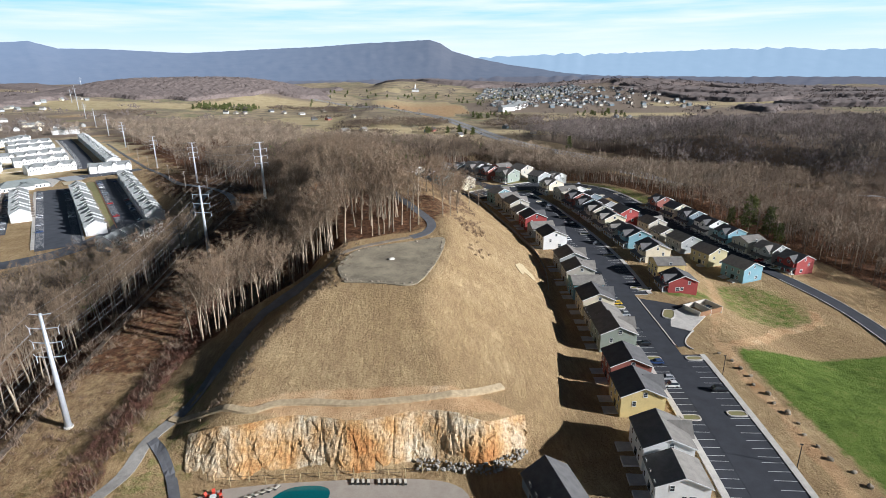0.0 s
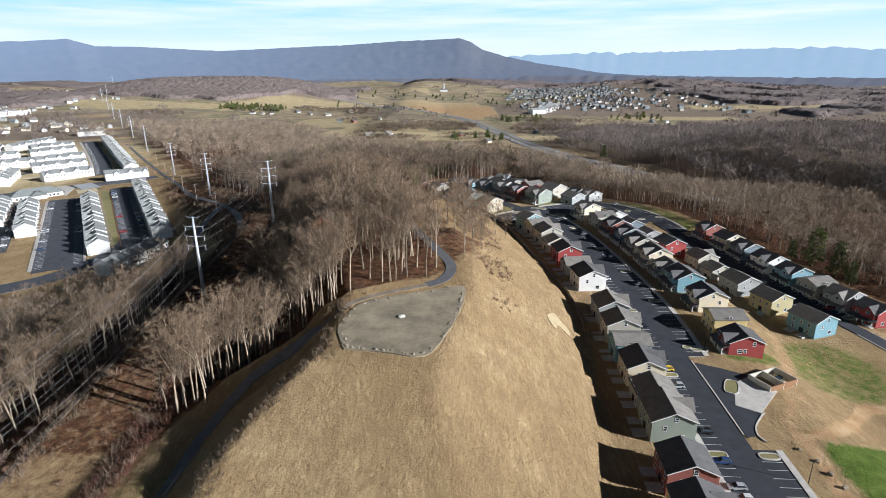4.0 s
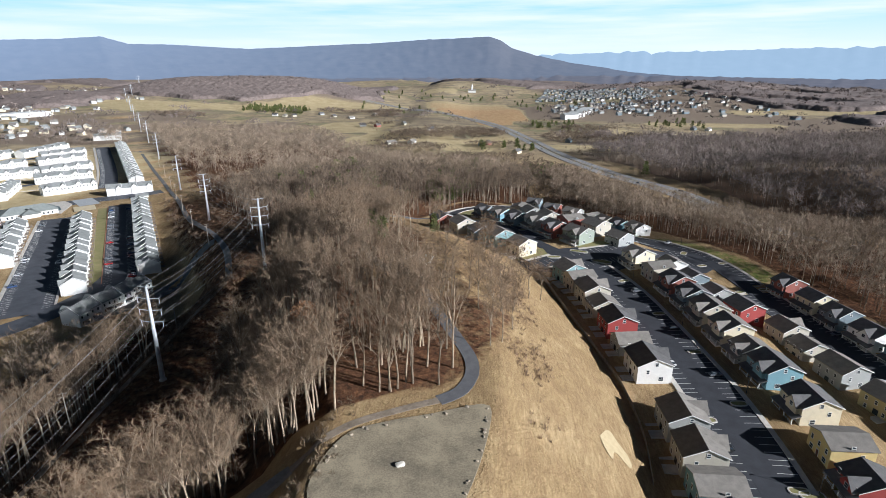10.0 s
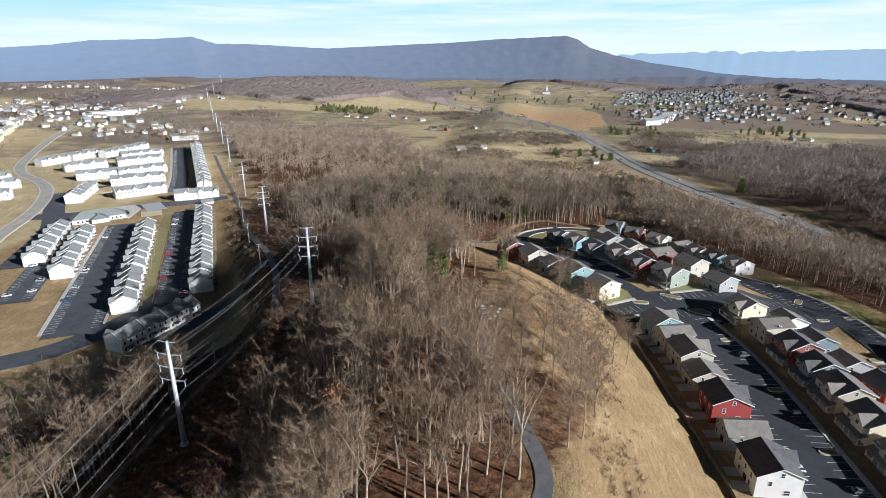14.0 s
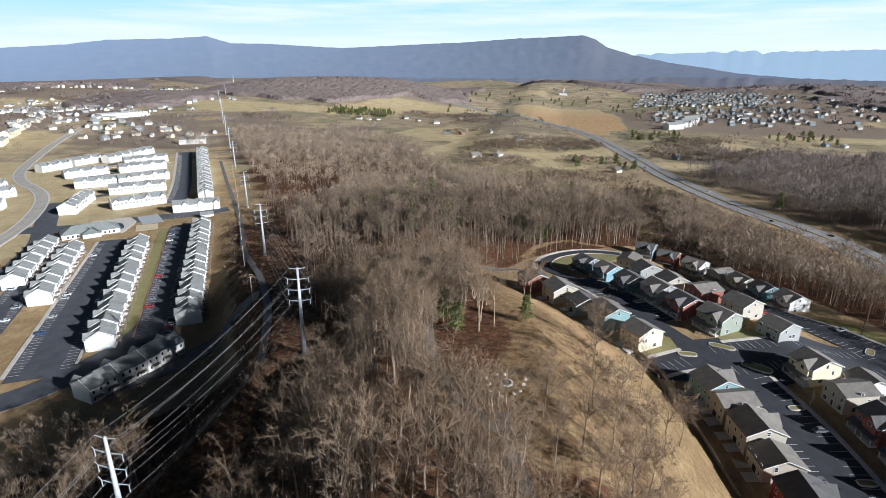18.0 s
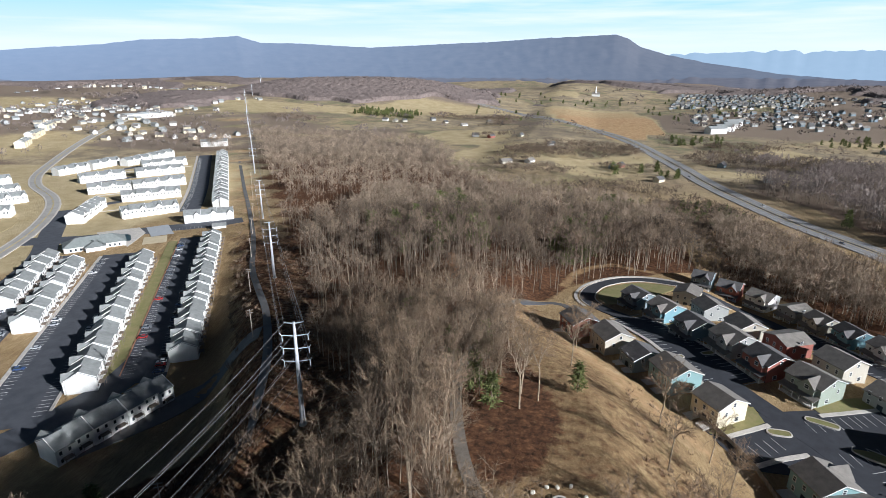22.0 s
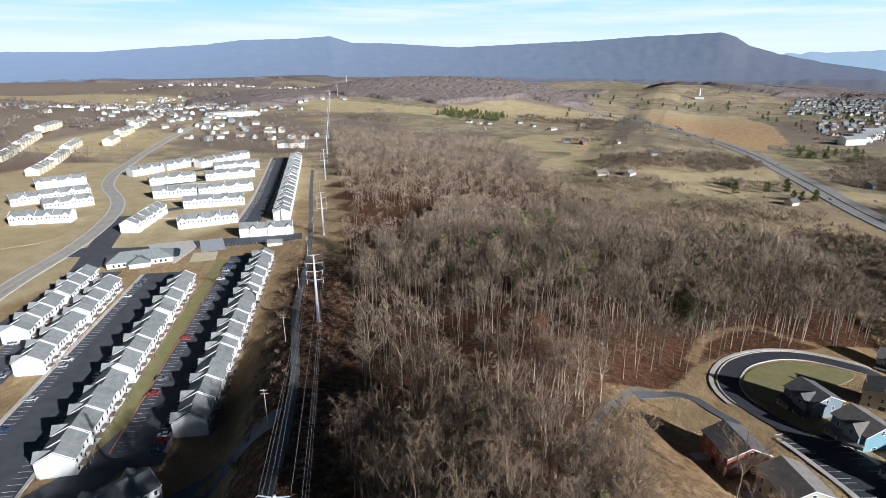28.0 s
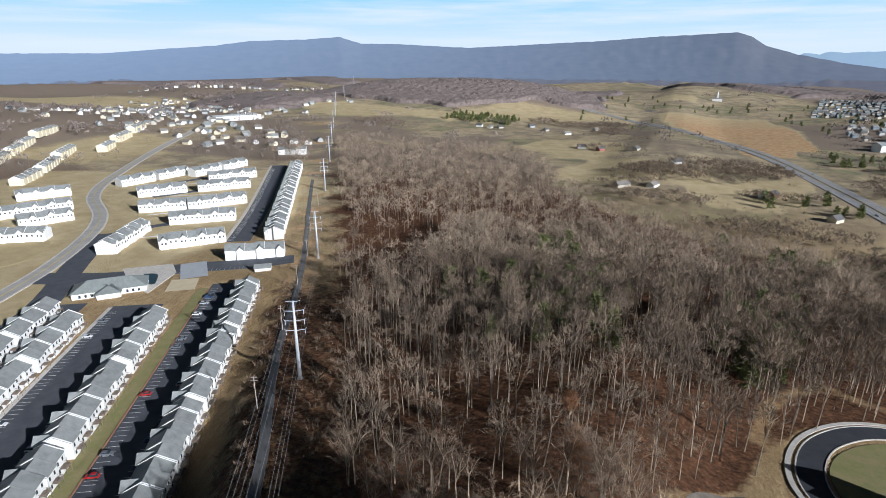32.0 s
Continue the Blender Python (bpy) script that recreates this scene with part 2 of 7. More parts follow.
def along(points, step):
    """A smooth line through points, as places and headings every step metres."""
    p = np.array(points, float)
    n = len(p)
    fine = []
    for i in range(n - 1):
        a, b, c, d = p[max(i - 1, 0)], p[i], p[i + 1], p[min(i + 2, n - 1)]
        for u in np.linspace(0, 1, 24, endpoint=False):
            fine.append(0.5 * (2 * b + (c - a) * u + (2 * a - 5 * b + 4 * c - d) * u * u + (3 * b - a - 3 * c + d) * u ** 3))
    fine = np.array(fine + [p[-1]])
    run = np.r_[0, np.cumsum(np.hypot(*np.diff(fine, axis=0).T))]
    s = np.linspace(0, run[-1], max(2, int(round(run[-1] / step)) + 1))
    q = np.stack([np.interp(s, run, fine[:, k]) for k in (0, 1)], 1)
    d = np.gradient(q, axis=0)
    return q, d / np.maximum(np.hypot(*d.T)[:, None], 1e-9), s


def side_of(q, d, off):
    """The line moved off metres to its right."""
    return q + np.stack([d[:, 1], -d[:, 0]], 1) * np.reshape(off, (-1, 1))


def strip(name, points, left, right, mat, lift=0.15, step=4.0, cols=4, deep=0.35, span=None):
    """A band laid on the land along a line, from left to right metres beside it, with a thickness."""
    q, d, s = along(points, step)
    if span is not None:
        keep = (s >= span[0]) & (s <= span[1])
        q, d, s = q[keep], d[keep], s[keep]
    offs = np.linspace(left, right, cols + 1)
    grid = np.stack([side_of(q, d, o) for o in offs], 1)
    z = height(grid[..., 0], grid[..., 1]) + lift
    n, m = grid.shape[:2]
    v = np.concatenate([np.c_[grid.reshape(-1, 2), z.ravel()], np.c_[grid.reshape(-1, 2), z.ravel() - deep]])
    f = [(i * m + j, (i) * m + j + 1, (i + 1) * m + j + 1, (i + 1) * m + j) for i in range(n - 1) for j in range(m - 1)]
    k = n * m
    for i in range(n - 1):
        f += [(i * m, (i + 1) * m, k + (i + 1) * m, k + i * m), ((i + 1) * m + m - 1, i * m + m - 1, k + i * m + m - 1, k + (i + 1) * m + m - 1)]
    return mesh_of(name, v, f, mat)


def inside(x, y, ring):
    """Whether places lie in a ring of corners."""
    hit = np.zeros(np.shape(x), bool)
    for (ax, ay), (bx, by) in zip(ring, ring[1:] + ring[:1]):
        hit ^= ((ay > y) != (by > y)) & (x < (bx - ax) * (y - ay) / (by - ay + 1e-9) + ax)
    return hit


def patch(name, ring, mat, lift=0.2, step=2.5, deep=0.4, straight=False):
    """A flat-lying area with a smooth ragged outline, draped on the land."""
    q = np.array(ring, float) if straight else along(ring + ring[:1], step)[0][:-1]
    bm = bmesh.new()
    vs = [bm.verts.new((x, y, 0)) for x, y in q]
    bm.faces.new(vs)
    size = max(np.ptp(q[:, 0]), np.ptp(q[:, 1]))
    for k in (0, 1):
        lo, hi = q[:, k].min(), q[:, k].max()
        for c in np.arange(lo + step, hi, max(step, size / 60)):
            bmesh.ops.bisect_plane(bm, geom=bm.verts[:] + bm.edges[:] + bm.faces[:], plane_co=(c, 0, 0) if k == 0 else (0, c, 0), plane_no=(1, 0, 0) if k == 0 else (0, 1, 0))
    for v in bm.verts:
        v.co.z = float(height(v.co.x, v.co.y)) + lift
    bm.normal_update()
    for f in bm.faces:
        if f.normal.z < 0:
            f.normal_flip()
    ext = bmesh.ops.extrude_face_region(bm, geom=bm.faces[:])
    me = bpy.data.meshes.new(name)
    low = [g for g in ext["geom"] if isinstance(g, bmesh.types.BMVert)]
    old = [v for v in bm.verts if v not in set(low)]
    for v in old:
        v.co.z -= deep
    bm.to_mesh(me)
    bm.free()
    me.materials.append(mat)
    return me


# ---- the land ----
def lin(v, *pairs):
    """Piecewise linear through (place, value) pairs."""
    xs, ys = zip(*pairs)
    return np.interp(v, xs, ys)


def ease(v, a, b):
    """0 at a, 1 at b, smooth between."""
    u = np.clip((v - a) / (b - a), 0, 1)
    return u * u * (3 - 2 * u)


def street_level(y):
    return lin(y, (40, 2), (150, 4), (200, 5), (250, 8), (300, 10), (340, 12.3), (365, 14.6), (390, 15.5), (410, 14.8), (440, 10), (475, 4.5), (500, 1.5), (560, -3), (700, -10), (1050, -17))


def corridor_level(y):
    return lin(y, (60, -2), (127, 4), (241, 12), (322, 20), (390, 12), (461, 2.5), (604, -9), (900, -11))


def corridor_x(y):
    return lin(y, (0, -88), (241, -85), (322, -80), (461, -168), (604, -261), (773, -374), (1400, -790))


def fall_x(y):
    return lin(y, (300, 112), (350, 104), (400, 86), (440, 68), (470, 52))


def hill_crest(y):
    return lin(y, (108, 11), (114, 12), (121, 13.5), (160, 27), (197, 29), (225, 31), (290, 37), (340, 33), (400, 24), (460, 14), (520, 6), (600, -2), (800, -10))


def lane_x(y):
    return lin(y, (86, -76), (106, -65), (118, -60.5), (130, -54), (148, -51), (168, -46), (175, -41), (180, -34.6), (185.5, -26), (191, -20))


def lane_level(y):
    return lin(y, (86, -1), (106, 3), (118, 6), (130, 8), (148, 11), (168, 14), (175, 16.5), (180, 19.5), (185.5, 23.5), (191, 27), (204, 29))


def ridge_axes(x, y):
    """Places along and across the wooded ridge beyond the fields."""
    return (x + 690) * 0.966 + (y - 1905) * 0.26, -(x + 690) * 0.26 + (y - 1905) * 0.966


def ridge_wood(x, y):
    """1 on the wooded ridge beyond the fields."""
    a, b = ridge_axes(x, y)
    front = lin(a, (-290, -171), (-170, -235), (17, -280), (120, -215), (229, -152), (351, -164), (430, -163))
    return ease(440 - np.abs(a), 0, 40) * ease(b - front + 10 * np.sin(a / 23), 0, 12) * ease(235 + 14 * np.sin(a / 40) - b, 0, 30)


def rolling(x, y):
    """Long swells of the country far off."""
    far = ease(np.hypot(x, y - 300), 500, 1600)
    a, b = ridge_axes(x, y)
    hills = 50 * np.exp(-((a / 370) ** 4 + (b / 150) ** 2)) + 34 * np.exp(-(((x + 1500) / 350) ** 2 + ((y - 1750) / 200) ** 2)) + 22 * np.exp(-(((x - 60) / 240) ** 2 + ((y - 2650) / 160) ** 2))
    hills = hills + 24 * np.exp(-(((x + 1060) / 170) ** 2 + ((y - 1540) / 100) ** 2)) + 30 * np.exp(-(((x + 1350) / 420) ** 2 + ((y - 950) / 260) ** 2)) + 26 * np.exp(-(((x - 900) / 500) ** 2 + ((y - 2500) / 240) ** 2))
    return hills + far * (9 * np.sin(x / 310 + 1.3) * np.sin(y / 420 + 0.4) + 6 * np.sin(x / 170 - y / 230))


def height(x, y):
    """The lie of the land."""
    x, y = np.asarray(x, float), np.asarray(y, float)
    s, c = street_level(y), corridor_level(y)
    v = x - corridor_x(y)
    plain = lin(y, (0, -4), (300, -9), (700, -10))
    base = np.where(v < 0, c + (plain - c) * ease(-v, 8, 42), c + (s - c) * ease(v, 0, 125 + 0.25 * np.maximum(y - 322, 0)))
    base = base + (-9 * ease(x - fall_x(y), 0, 38) - 6 * ease(x, 165, 260)) * ease(y, 90, 180) * ease(-y, -640, -470)
    top = hill_crest(y)
    west = lin(y, (100, -42), (130, -41), (145, -34), (158, -26), (167, -21.5), (200, -20), (290, -42), (400, -50), (600, -90))
    east = lin(y, (100, 20), (150, 9), (165, 11), (182, 17), (204, 21), (225, 22), (290, 8), (340, 0), (360, -12), (400, -33), (430, -46), (600, -50))
    toe_w = lin(y, (100, -66), (130, -60), (160, -56), (200, -44), (290, -72), (400, -95), (600, -150))
    toe_e = lin(y, (100, 40), (126, 48), (160, 57), (219, 64), (244, 64), (275, 61), (303, 55), (332, 48), (352, 39), (364, 30), (379, 19), (389, 10), (400, -1), (412, -12), (430, -17), (470, -20), (600, 30))
    u = np.where(x < west, np.clip((x - toe_w) / (west - toe_w), 0, 1), np.where(x > east, np.clip((toe_e - x) / (toe_e - east), 0, 1), 1.0))
    soft = np.where((x < west) & (y < 230), 0.02, np.where((x > east) & (y < 380), 0.06, 0.3))
    u = u * u * (3 - 2 * u) * soft + u * (1 - soft)
    z = base + np.maximum(top - base, 0) * u
    # the bench on which the lane climbs the west flank
    lx, lz = lane_x(y), lane_level(y)
    bench = base + (lz - base) * ease(x - lx + 28, 0, 25) * ease(y, 78, 100) * ease(-y, -232, -196)
    z = np.where(x < 5, np.maximum(z, bench), z)
    low = np.minimum(base, 1.0 + 0 * x) + (base - np.minimum(base, 1.0)) * np.maximum(ease(x, 36, 62), ease(-x, 44, 70))
    edge = 108.5 + 1.2 * np.sin(x / 5) + 4 * ease(x, 22, 34)
    z = low + (z - low) * np.clip((y - edge) / 6, 0, 1)
    # the wooded bank east of the highway, and the cutting that the highway runs in
    e = x - highway_x(y)
    z = z + 27 * ease(e, 44, 124) * ease(y, 150, 300) * ease(-y, -760, -560) - 6 * ease(30 - np.abs(e), 0, 16) * ease(y, 300, 380) * ease(-y, -600, -500)
    return z + rolling(x, y)


MAIN = [(72, 30), (80, 70), (85, 105), (89, 150), (92, 200), (93, 235), (90, 275), (84, 318), (74, 348), (61, 366), (51, 381), (39, 404), (23, 434), (10, 450), (4, 463), (4, 478), (10, 495), (22, 508), (36, 513), (52, 510), (62, 506)]
BACK = [(62, 506), (78, 499), (92, 484), (103, 458), (113, 432), (127, 408), (143, 380), (152, 345), (162, 300), (170, 262), (180, 232), (187, 200), (183, 165), (172, 120), (155, 60)]
HIGHWAY = [(520, 250), (400, 350), (300, 450), (232, 550), (197, 622), (167, 722), (138, 850), (117, 1000), (83, 1170), (38, 1312), (-20, 1436), (-78, 1561), (-140, 1700), (-216, 1798), (-300, 1850)]
COUNTY = [(-330, 380), (-376, 451), (-413, 522), (-456, 582), (-500, 624), (-573, 672), (-643, 749), (-772, 935), (-900, 1180), (-1050, 1500)]
POWER = [(-86, 20), (-86, 127), (-85.5, 241), (-78.7, 322), (-168.3, 461.4), (-260.8, 604.4), (-374, 779), (-470, 930), (-565, 1078), (-660, 1226), (-750, 1370), (-840, 1510), (-905, 1650), (-965, 1800)]


def woods_east(y):
    return lin(y, (150, 240), (246, 214), (300, 200), (345, 178), (380, 167), (408, 154), (432, 148), (450, 144), (490, 129), (520, 106), (545, 84), (640, 92), (700, 150))


def highway_x(y):
    return lin(y, (350, 400), (450, 300), (550, 232), (622, 197), (722, 167), (850, 138), (1000, 117), (1170, 83), (1312, 38), (1436, -20), (1561, -78), (1700, -140), (1798, -216))


def woods(x, y):
    """1 where trees stand close."""
    x, y = np.asarray(x, float), np.asarray(y, float)
    v = x - corridor_x(y)
    limit = lin(y, (380, -20), (400, -34), (436, -38), (456, -15), (480, -8), (505, 8), (522, 38), (545, 72), (622, 72), (675, 60), (726, 32), (739, -20), (771, -46), (823, -110), (903, -160), (1008, -201), (1102, -252), (1140, -350))
    mid = ease(v, lin(y, (390, 16), (430, 9)), lin(y, (390, 30), (430, 18))) * ease(limit - x, -4, 6) * ease(y, 372, 392) * ease(-y, -1140, -1080)
    ripple = 14 * np.sin(x / 17 + 1) + 10 * np.sin(y / 23)
    right = ease(x - woods_east(y), -2, 10) * ease(y, 140, 200) * np.where(y > 430, ease(highway_x(y) - lin(y, (480, 14), (530, 42), (600, 66), (700, 60)) - x, 0, 8), 1)
    beyond = ease(x - highway_x(y), 36 + 0.4 * ripple, 50 + 0.4 * ripple) * ease(y, 250, 330) * ease(-y, -1010 - ripple, -970 - ripple) * (1 - ease(1 - ((x - 205) / 42) ** 2 - ((y - 910) / 48) ** 2, 0, 0.3))
    east = ease(x - 500 - 0.1 * (y - 1000), 0, 60) * ease(y, 900, 960) * ease(-y, -2500, -2350) * ease(np.sin(x / 170 + 0.4) * np.sin(y / 120 + 1.0) + 0.5 * np.sin(x / 60 + y / 95), -0.45, -0.15)
    behind = ease(1 - ((x - 850) / 620) ** 2 - ((y - 2480) / 200) ** 2, 0, 0.3)
    left = ease(-v, 10, 20) * ease(x + lin(y, (0, 190), (250, 178), (300, 152), (335, 128), (350, 100)), 0, 8) * ease(-y, -345, -325)
    grove = ease(x - lin(y, (120, -70), (165, -68), (200, -56), (240, -66), (322, -60), (380, -112)), 0, 6) * ease(lin(y, (150, -57), (172, -52), (186, -40), (197, -28), (205, -12), (211, 0), (218, 10), (240, 9), (262, 4), (276, -24), (312, -30), (326, -8), (345, -12), (372, -24), (392, -34)) - x, 0, 5) * ease(y, 150, 170) * ease(-y, -400, -385)
    north = ease(np.sin(x / 330 + 0.6) * np.sin(y / 260 + 2.2) + 0.25 * np.sin(x / 90 + y / 70), 0.1, 0.3) * ease(np.hypot(x, y - 300), 950, 1150) * ease(np.abs(x - highway_x(y)), 40, 90)
    town = ease(-x, 300, 380) * ease(y, 850, 950) * ease(np.abs(x - corridor_x(y)), 16, 30) * ease(np.sin(x / 60) + np.sin(y / 45), -0.9, -0.1) * ease(-y, -1500, -1350)
    wall = ease(-x - 0.62 * y, 210, 260) * ease(-x, 640, 700)
    knoll = ease(1 - ((x + 1060) / 190) ** 2 - ((y - 1530) / 135) ** 2, 0, 0.2)
    belt = ease(1 - ((x + 610) / 150) ** 2 - ((y - 975 - 0.3 * (x + 610)) / 62) ** 2 + 0.3 * np.sin(x / 19) * np.sin(y / 15), 0, 0.3)
    belt = np.maximum(belt, ease(1 - ((x + 1010) / 160) ** 2 - ((y - 1040) / 75) ** 2 + 0.3 * np.sin(x / 23) * np.sin(y / 17), 0, 0.3))
    back = ease(1 - ((x - 560) / 520) ** 2 - ((y - 2680) / 190) ** 2, 0, 0.2)
    out = np.maximum.reduce([mid, right, beyond, east, behind, left, grove, north, town, wall * ease(y, 300, 420), ridge_wood(x, y), knoll, belt, back])
    out = out * (1 - ease(quarry(x, y), -0.15, 0.05)) * (1 - np.where(np.hypot(x, y - 300) > 420, meadow(x, y), 0))
    return out * (1 - 0.96 * ease(28 - np.abs(v + 2), 0, 10) * ease(y, 330, 400))


def quarry(x, y):
    """Stripped orange earth beside the highway."""
    c = lin(y, (1220, 66), (1335, 95), (1480, 60), (1740, 30), (1950, 0))
    w = lin(y, (1220, 45), (1335, 62), (1480, 98), (1740, 140), (1950, 168))
    return 1 - ((x - c) / w) ** 2 - ((y - 1580) / 390) ** 4 + 0.12 * np.sin(x / 23) * np.sin(y / 60)


def meadow(x, y):
    """Pale mown fields far off and round the estates."""
    spots = ((-205, 1215, 95, 110), (-770, 1490, 150, 110), (-580, 1530, 170, 95), (-400, 1680, 160, 115), (-260, 1740, 110, 85), (20, 950, 62, 75), (60, 1030, 40, 30), (-130, 1015, 62, 95), (320, 1090, 110, 50), (-1250, 1250, 170, 60), (200, 930, 70, 40), (-640, 640, 120, 130), (-820, 880, 110, 110), (-1900, 1500, 700, 130), (520, 1260, 150, 60), (-60, 1010, 60, 60), (900, 1500, 300, 60), (-110, 2250, 240, 70), (-480, 560, 130, 160))
    return np.clip(np.maximum.reduce([ease(1 - ((x - a) / p) ** 2 - ((y - b) / q) ** 2 + 0.25 * np.sin(x / 31 + b) * np.sin(y / 27), 0, 0.3) for a, b, p, q in spots]), 0, 1)


def lines_of(start, end, near, far, fine, coarse):
    """Grid lines: fine steps from near to far, growing outwards to start and end."""
    mid = list(np.arange(near, far + fine / 2, fine))
    low, high, s = [], [], fine
    c = near
    while c > start:
        s = min(s * 1.12, coarse)
        c -= s
        low.append(c)
    c, s = far, fine
    while c < end:
        s = min(s * 1.1, coarse)
        c += s
        high.append(c)
    return np.array(low[::-1] + mid + high)


gx = lines_of(-4700, 4700, -110, 190, 2.5, 160)
gy = lines_of(-1500, 4750, 95, 520, 2.5, 160)
GX, GY = np.meshgrid(gx, gy)
GZ = height(GX, GY)
GZ = GZ + 0.25 * np.sin(GX / 3.1 + 2 * np.sin(GY / 7)) * np.sin(GY / 4.3) * ease(np.hypot(GX, GY - 160), 30, 60) * 0.5
nx, ny = len(gx), len(gy)
idx = np.arange(nx * ny).reshape(ny, nx)
quads = np.stack([idx[:-1, :-1], idx[:-1, 1:], idx[1:, 1:], idx[1:, :-1]], -1).reshape(-1, 4)
tris = np.concatenate([quads[:, [0, 1, 2]], quads[:, [0, 2, 3]]])

# kinds of ground cover: leaf litter, green growth, bare earth, in the three channels
litter = np.clip(woods(GX, GY), 0, 1)
litter = np.maximum(litter, np.where(GY < 262, 0.6, 0.44) * ease(GX, -70, -60) * ease(lin(GY, (205, 0), (216, 16), (240, 28), (262, 34), (300, 44), (340, 28), (400, -4), (450, -16)) - GX, -4, 8) * ease(GY, 205, 214) * ease(-GY, -455, -440))
litter = np.maximum(litter, 0.72 * ease(1 - ((GX + 20) / 17) ** 2 - ((GY - 318) / 32) ** 2, 0, 0.5))
green = ease(GX, 106, 116) * ease(GY, 40, 60) * ease(158 - GY + 0.08 * (GX - 110), 0, 8) * ease(-GX, -420, -300)
green = np.maximum(green, 0.5 * ease(1 - ((GX - 150) / 28) ** 2 - ((GY - 203) / 28) ** 2, 0, 0.7))
green = np.maximum(green, 0.5 * ease(12 - np.abs(GX - 15 - lin(GY, (300, 162), (345, 152), (380, 143), (408, 127), (432, 113))), 0, 4) * ease(GY, 345, 355) * ease(-GY, -432, -424))
green = np.maximum(green, 0.3 * ease(np.sin(GX / 140 + 1) * np.sin(GY / 190 + 0.7), 0.3, 0.6) * ease(np.hypot(GX, GY - 300), 700, 900))
earth = ease(quarry(GX, GY), 0, 0.25) * lin(GY, (1500, 1.2), (1640, 0.66), (1760, 0.45))
earth = np.maximum(earth, 0.4 * ease(GX, 112, 118) * ease(-GX, -152, -138) * ease(GY, 152, 162) * ease(-GY, -228, -205) * ease(np.sin(GX / 6 + GY / 9) + 0.6, 0, 0.8))
earth = np.maximum(earth, 0.62 * ease(15 - np.abs(GX - corridor_x(GY) + 9), 0, 9) * ease(GY, 380, 470))
green = np.maximum(green, 0.36 * ease(1 - ((GX + 58) / 16) ** 2 - ((GY - 120) / 26) ** 2, 0, 0.5))


def near_line(points):
    """How far each place of the land lies from a line."""
    out = np.full(GX.shape, 1e9)
    for (ax, ay), (bx, by) in zip(points, points[1:]):
        u = np.clip(((GX - ax) * (bx - ax) + (GY - ay) * (by - ay)) / ((bx - ax) ** 2 + (by - ay) ** 2), 0, 1)
        out = np.minimum(out, np.hypot(GX - ax - u * (bx - ax), GY - ay - u * (by - ay)))
    return out


for line, wide, strong in (([(107, 156), (118, 159), (131, 167), (146, 181), (155, 182), (166, 186), (171, 196)], 2.8, 0.8), ([(109, 158), (107, 140), (105.5, 120), (103.5, 100), (101, 80), (97, 50)], 3.2, 0.7), ([(107, 160), (121, 182), (133, 203), (142, 228)], 3.2, 0.5), ([(64, 219), (65, 240), (64, 272), (57, 310), (47, 342)], 5.0, 0.5)):
    dist_line = near_line(line)
    earth = np.maximum(earth, strong * ease(wide - dist_line, 0, wide * 0.5))
    green = green * (1 - strong * ease(wide - dist_line, 0, 2))
green = np.maximum(green, 0.55 * ease(1 - ((GX - 118) / 14) ** 2 - ((GY - 203) / 9) ** 2, 0, 0.5))
dist_line = near_line([(-9, 488), (-7, 497), (-3, 514), (6, 530), (19, 541), (30, 534), (42, 531)])
earth = np.maximum(earth, 0.5 * ease(6.5 - dist_line, 0, 5))
litter = litter * (1 - 0.6 * ease(6.5 - dist_line, 0, 5))
across = GX - corridor_x(GY)
litter = np.maximum(litter, 0.62 * ease(across, -34, -24) * ease(-across, -30, -22) * ease(-GY, -610, -520) * np.where(GY > 150, 1, 0.66))
green = np.maximum(green, 0.36 * ease(9 - np.abs(across - 6 - 5 * np.sin(GY / 19)), 0, 8) * ease(-GY, -800, -700))
earth = np.maximum(earth, 0.52 * ease(13 - np.abs(GX + 12 - lin(GY, (330, 46), (352, 37), (379, 18), (400, -2), (430, -17))), 0, 8) * ease(GY, 325, 345) * ease(-GY, -440, -428))
earth = np.maximum(earth, 0.8 * ease(1 - ((GX + 4) / 42) ** 2 - ((GY - 119) / 6) ** 2, 0, 0.5))
green = np.maximum(green, 0.22 * ease(corridor_x(GY) - GX, 34, 46) * ease(GX, -540, -480) * ease(GY, 330, 420) * ease(-GY, -900, -750))
cover = np.stack([litter, green, earth, np.maximum(np.maximum(meadow(GX, GY), ease(quarry(GX, GY), -0.1, 0.2)), ease(-GX, 330, 370) * ease(GX, -760, -600) * ease(GY, 330, 420) * ease(-GY, -900, -750) * 0.9 * (litter < 0.3))], -1)

land_mat = bpy.data.materials.new("open ground")
land_mat.use_nodes = True
lt = land_mat.node_tree
lp = lt.nodes["Principled BSDF"]
lp.inputs["Roughness"].default_value = 0.95
lp.inputs["Specular IOR Level"].default_value = 0.1
attr = node(lt, "ShaderNodeVertexColor", layer_name="cover")
split = node(lt, "ShaderNodeSeparateColor")
lt.links.new(attr.outputs[0], split.inputs[0])
geo = node(lt, "ShaderNodeNewGeometry")


def tex(scale, detail=5.0, rough=0.6, stretch=None, turn=0.5):
    n = node(lt, "ShaderNodeTexNoise", Scale=scale, Detail=detail, Roughness=rough)
    source = geo.outputs["Position"]
    if stretch:
        mp = node(lt, "ShaderNodeMapping")
        mp.inputs["Scale"].default_value = stretch
        mp.inputs["Rotation"].default_value = (0, 0, turn)
        lt.links.new(source, mp.inputs[0])
        source = mp.outputs[0]
    lt.links.new(source, n.inputs["Vector"])
    return n.outputs[0]


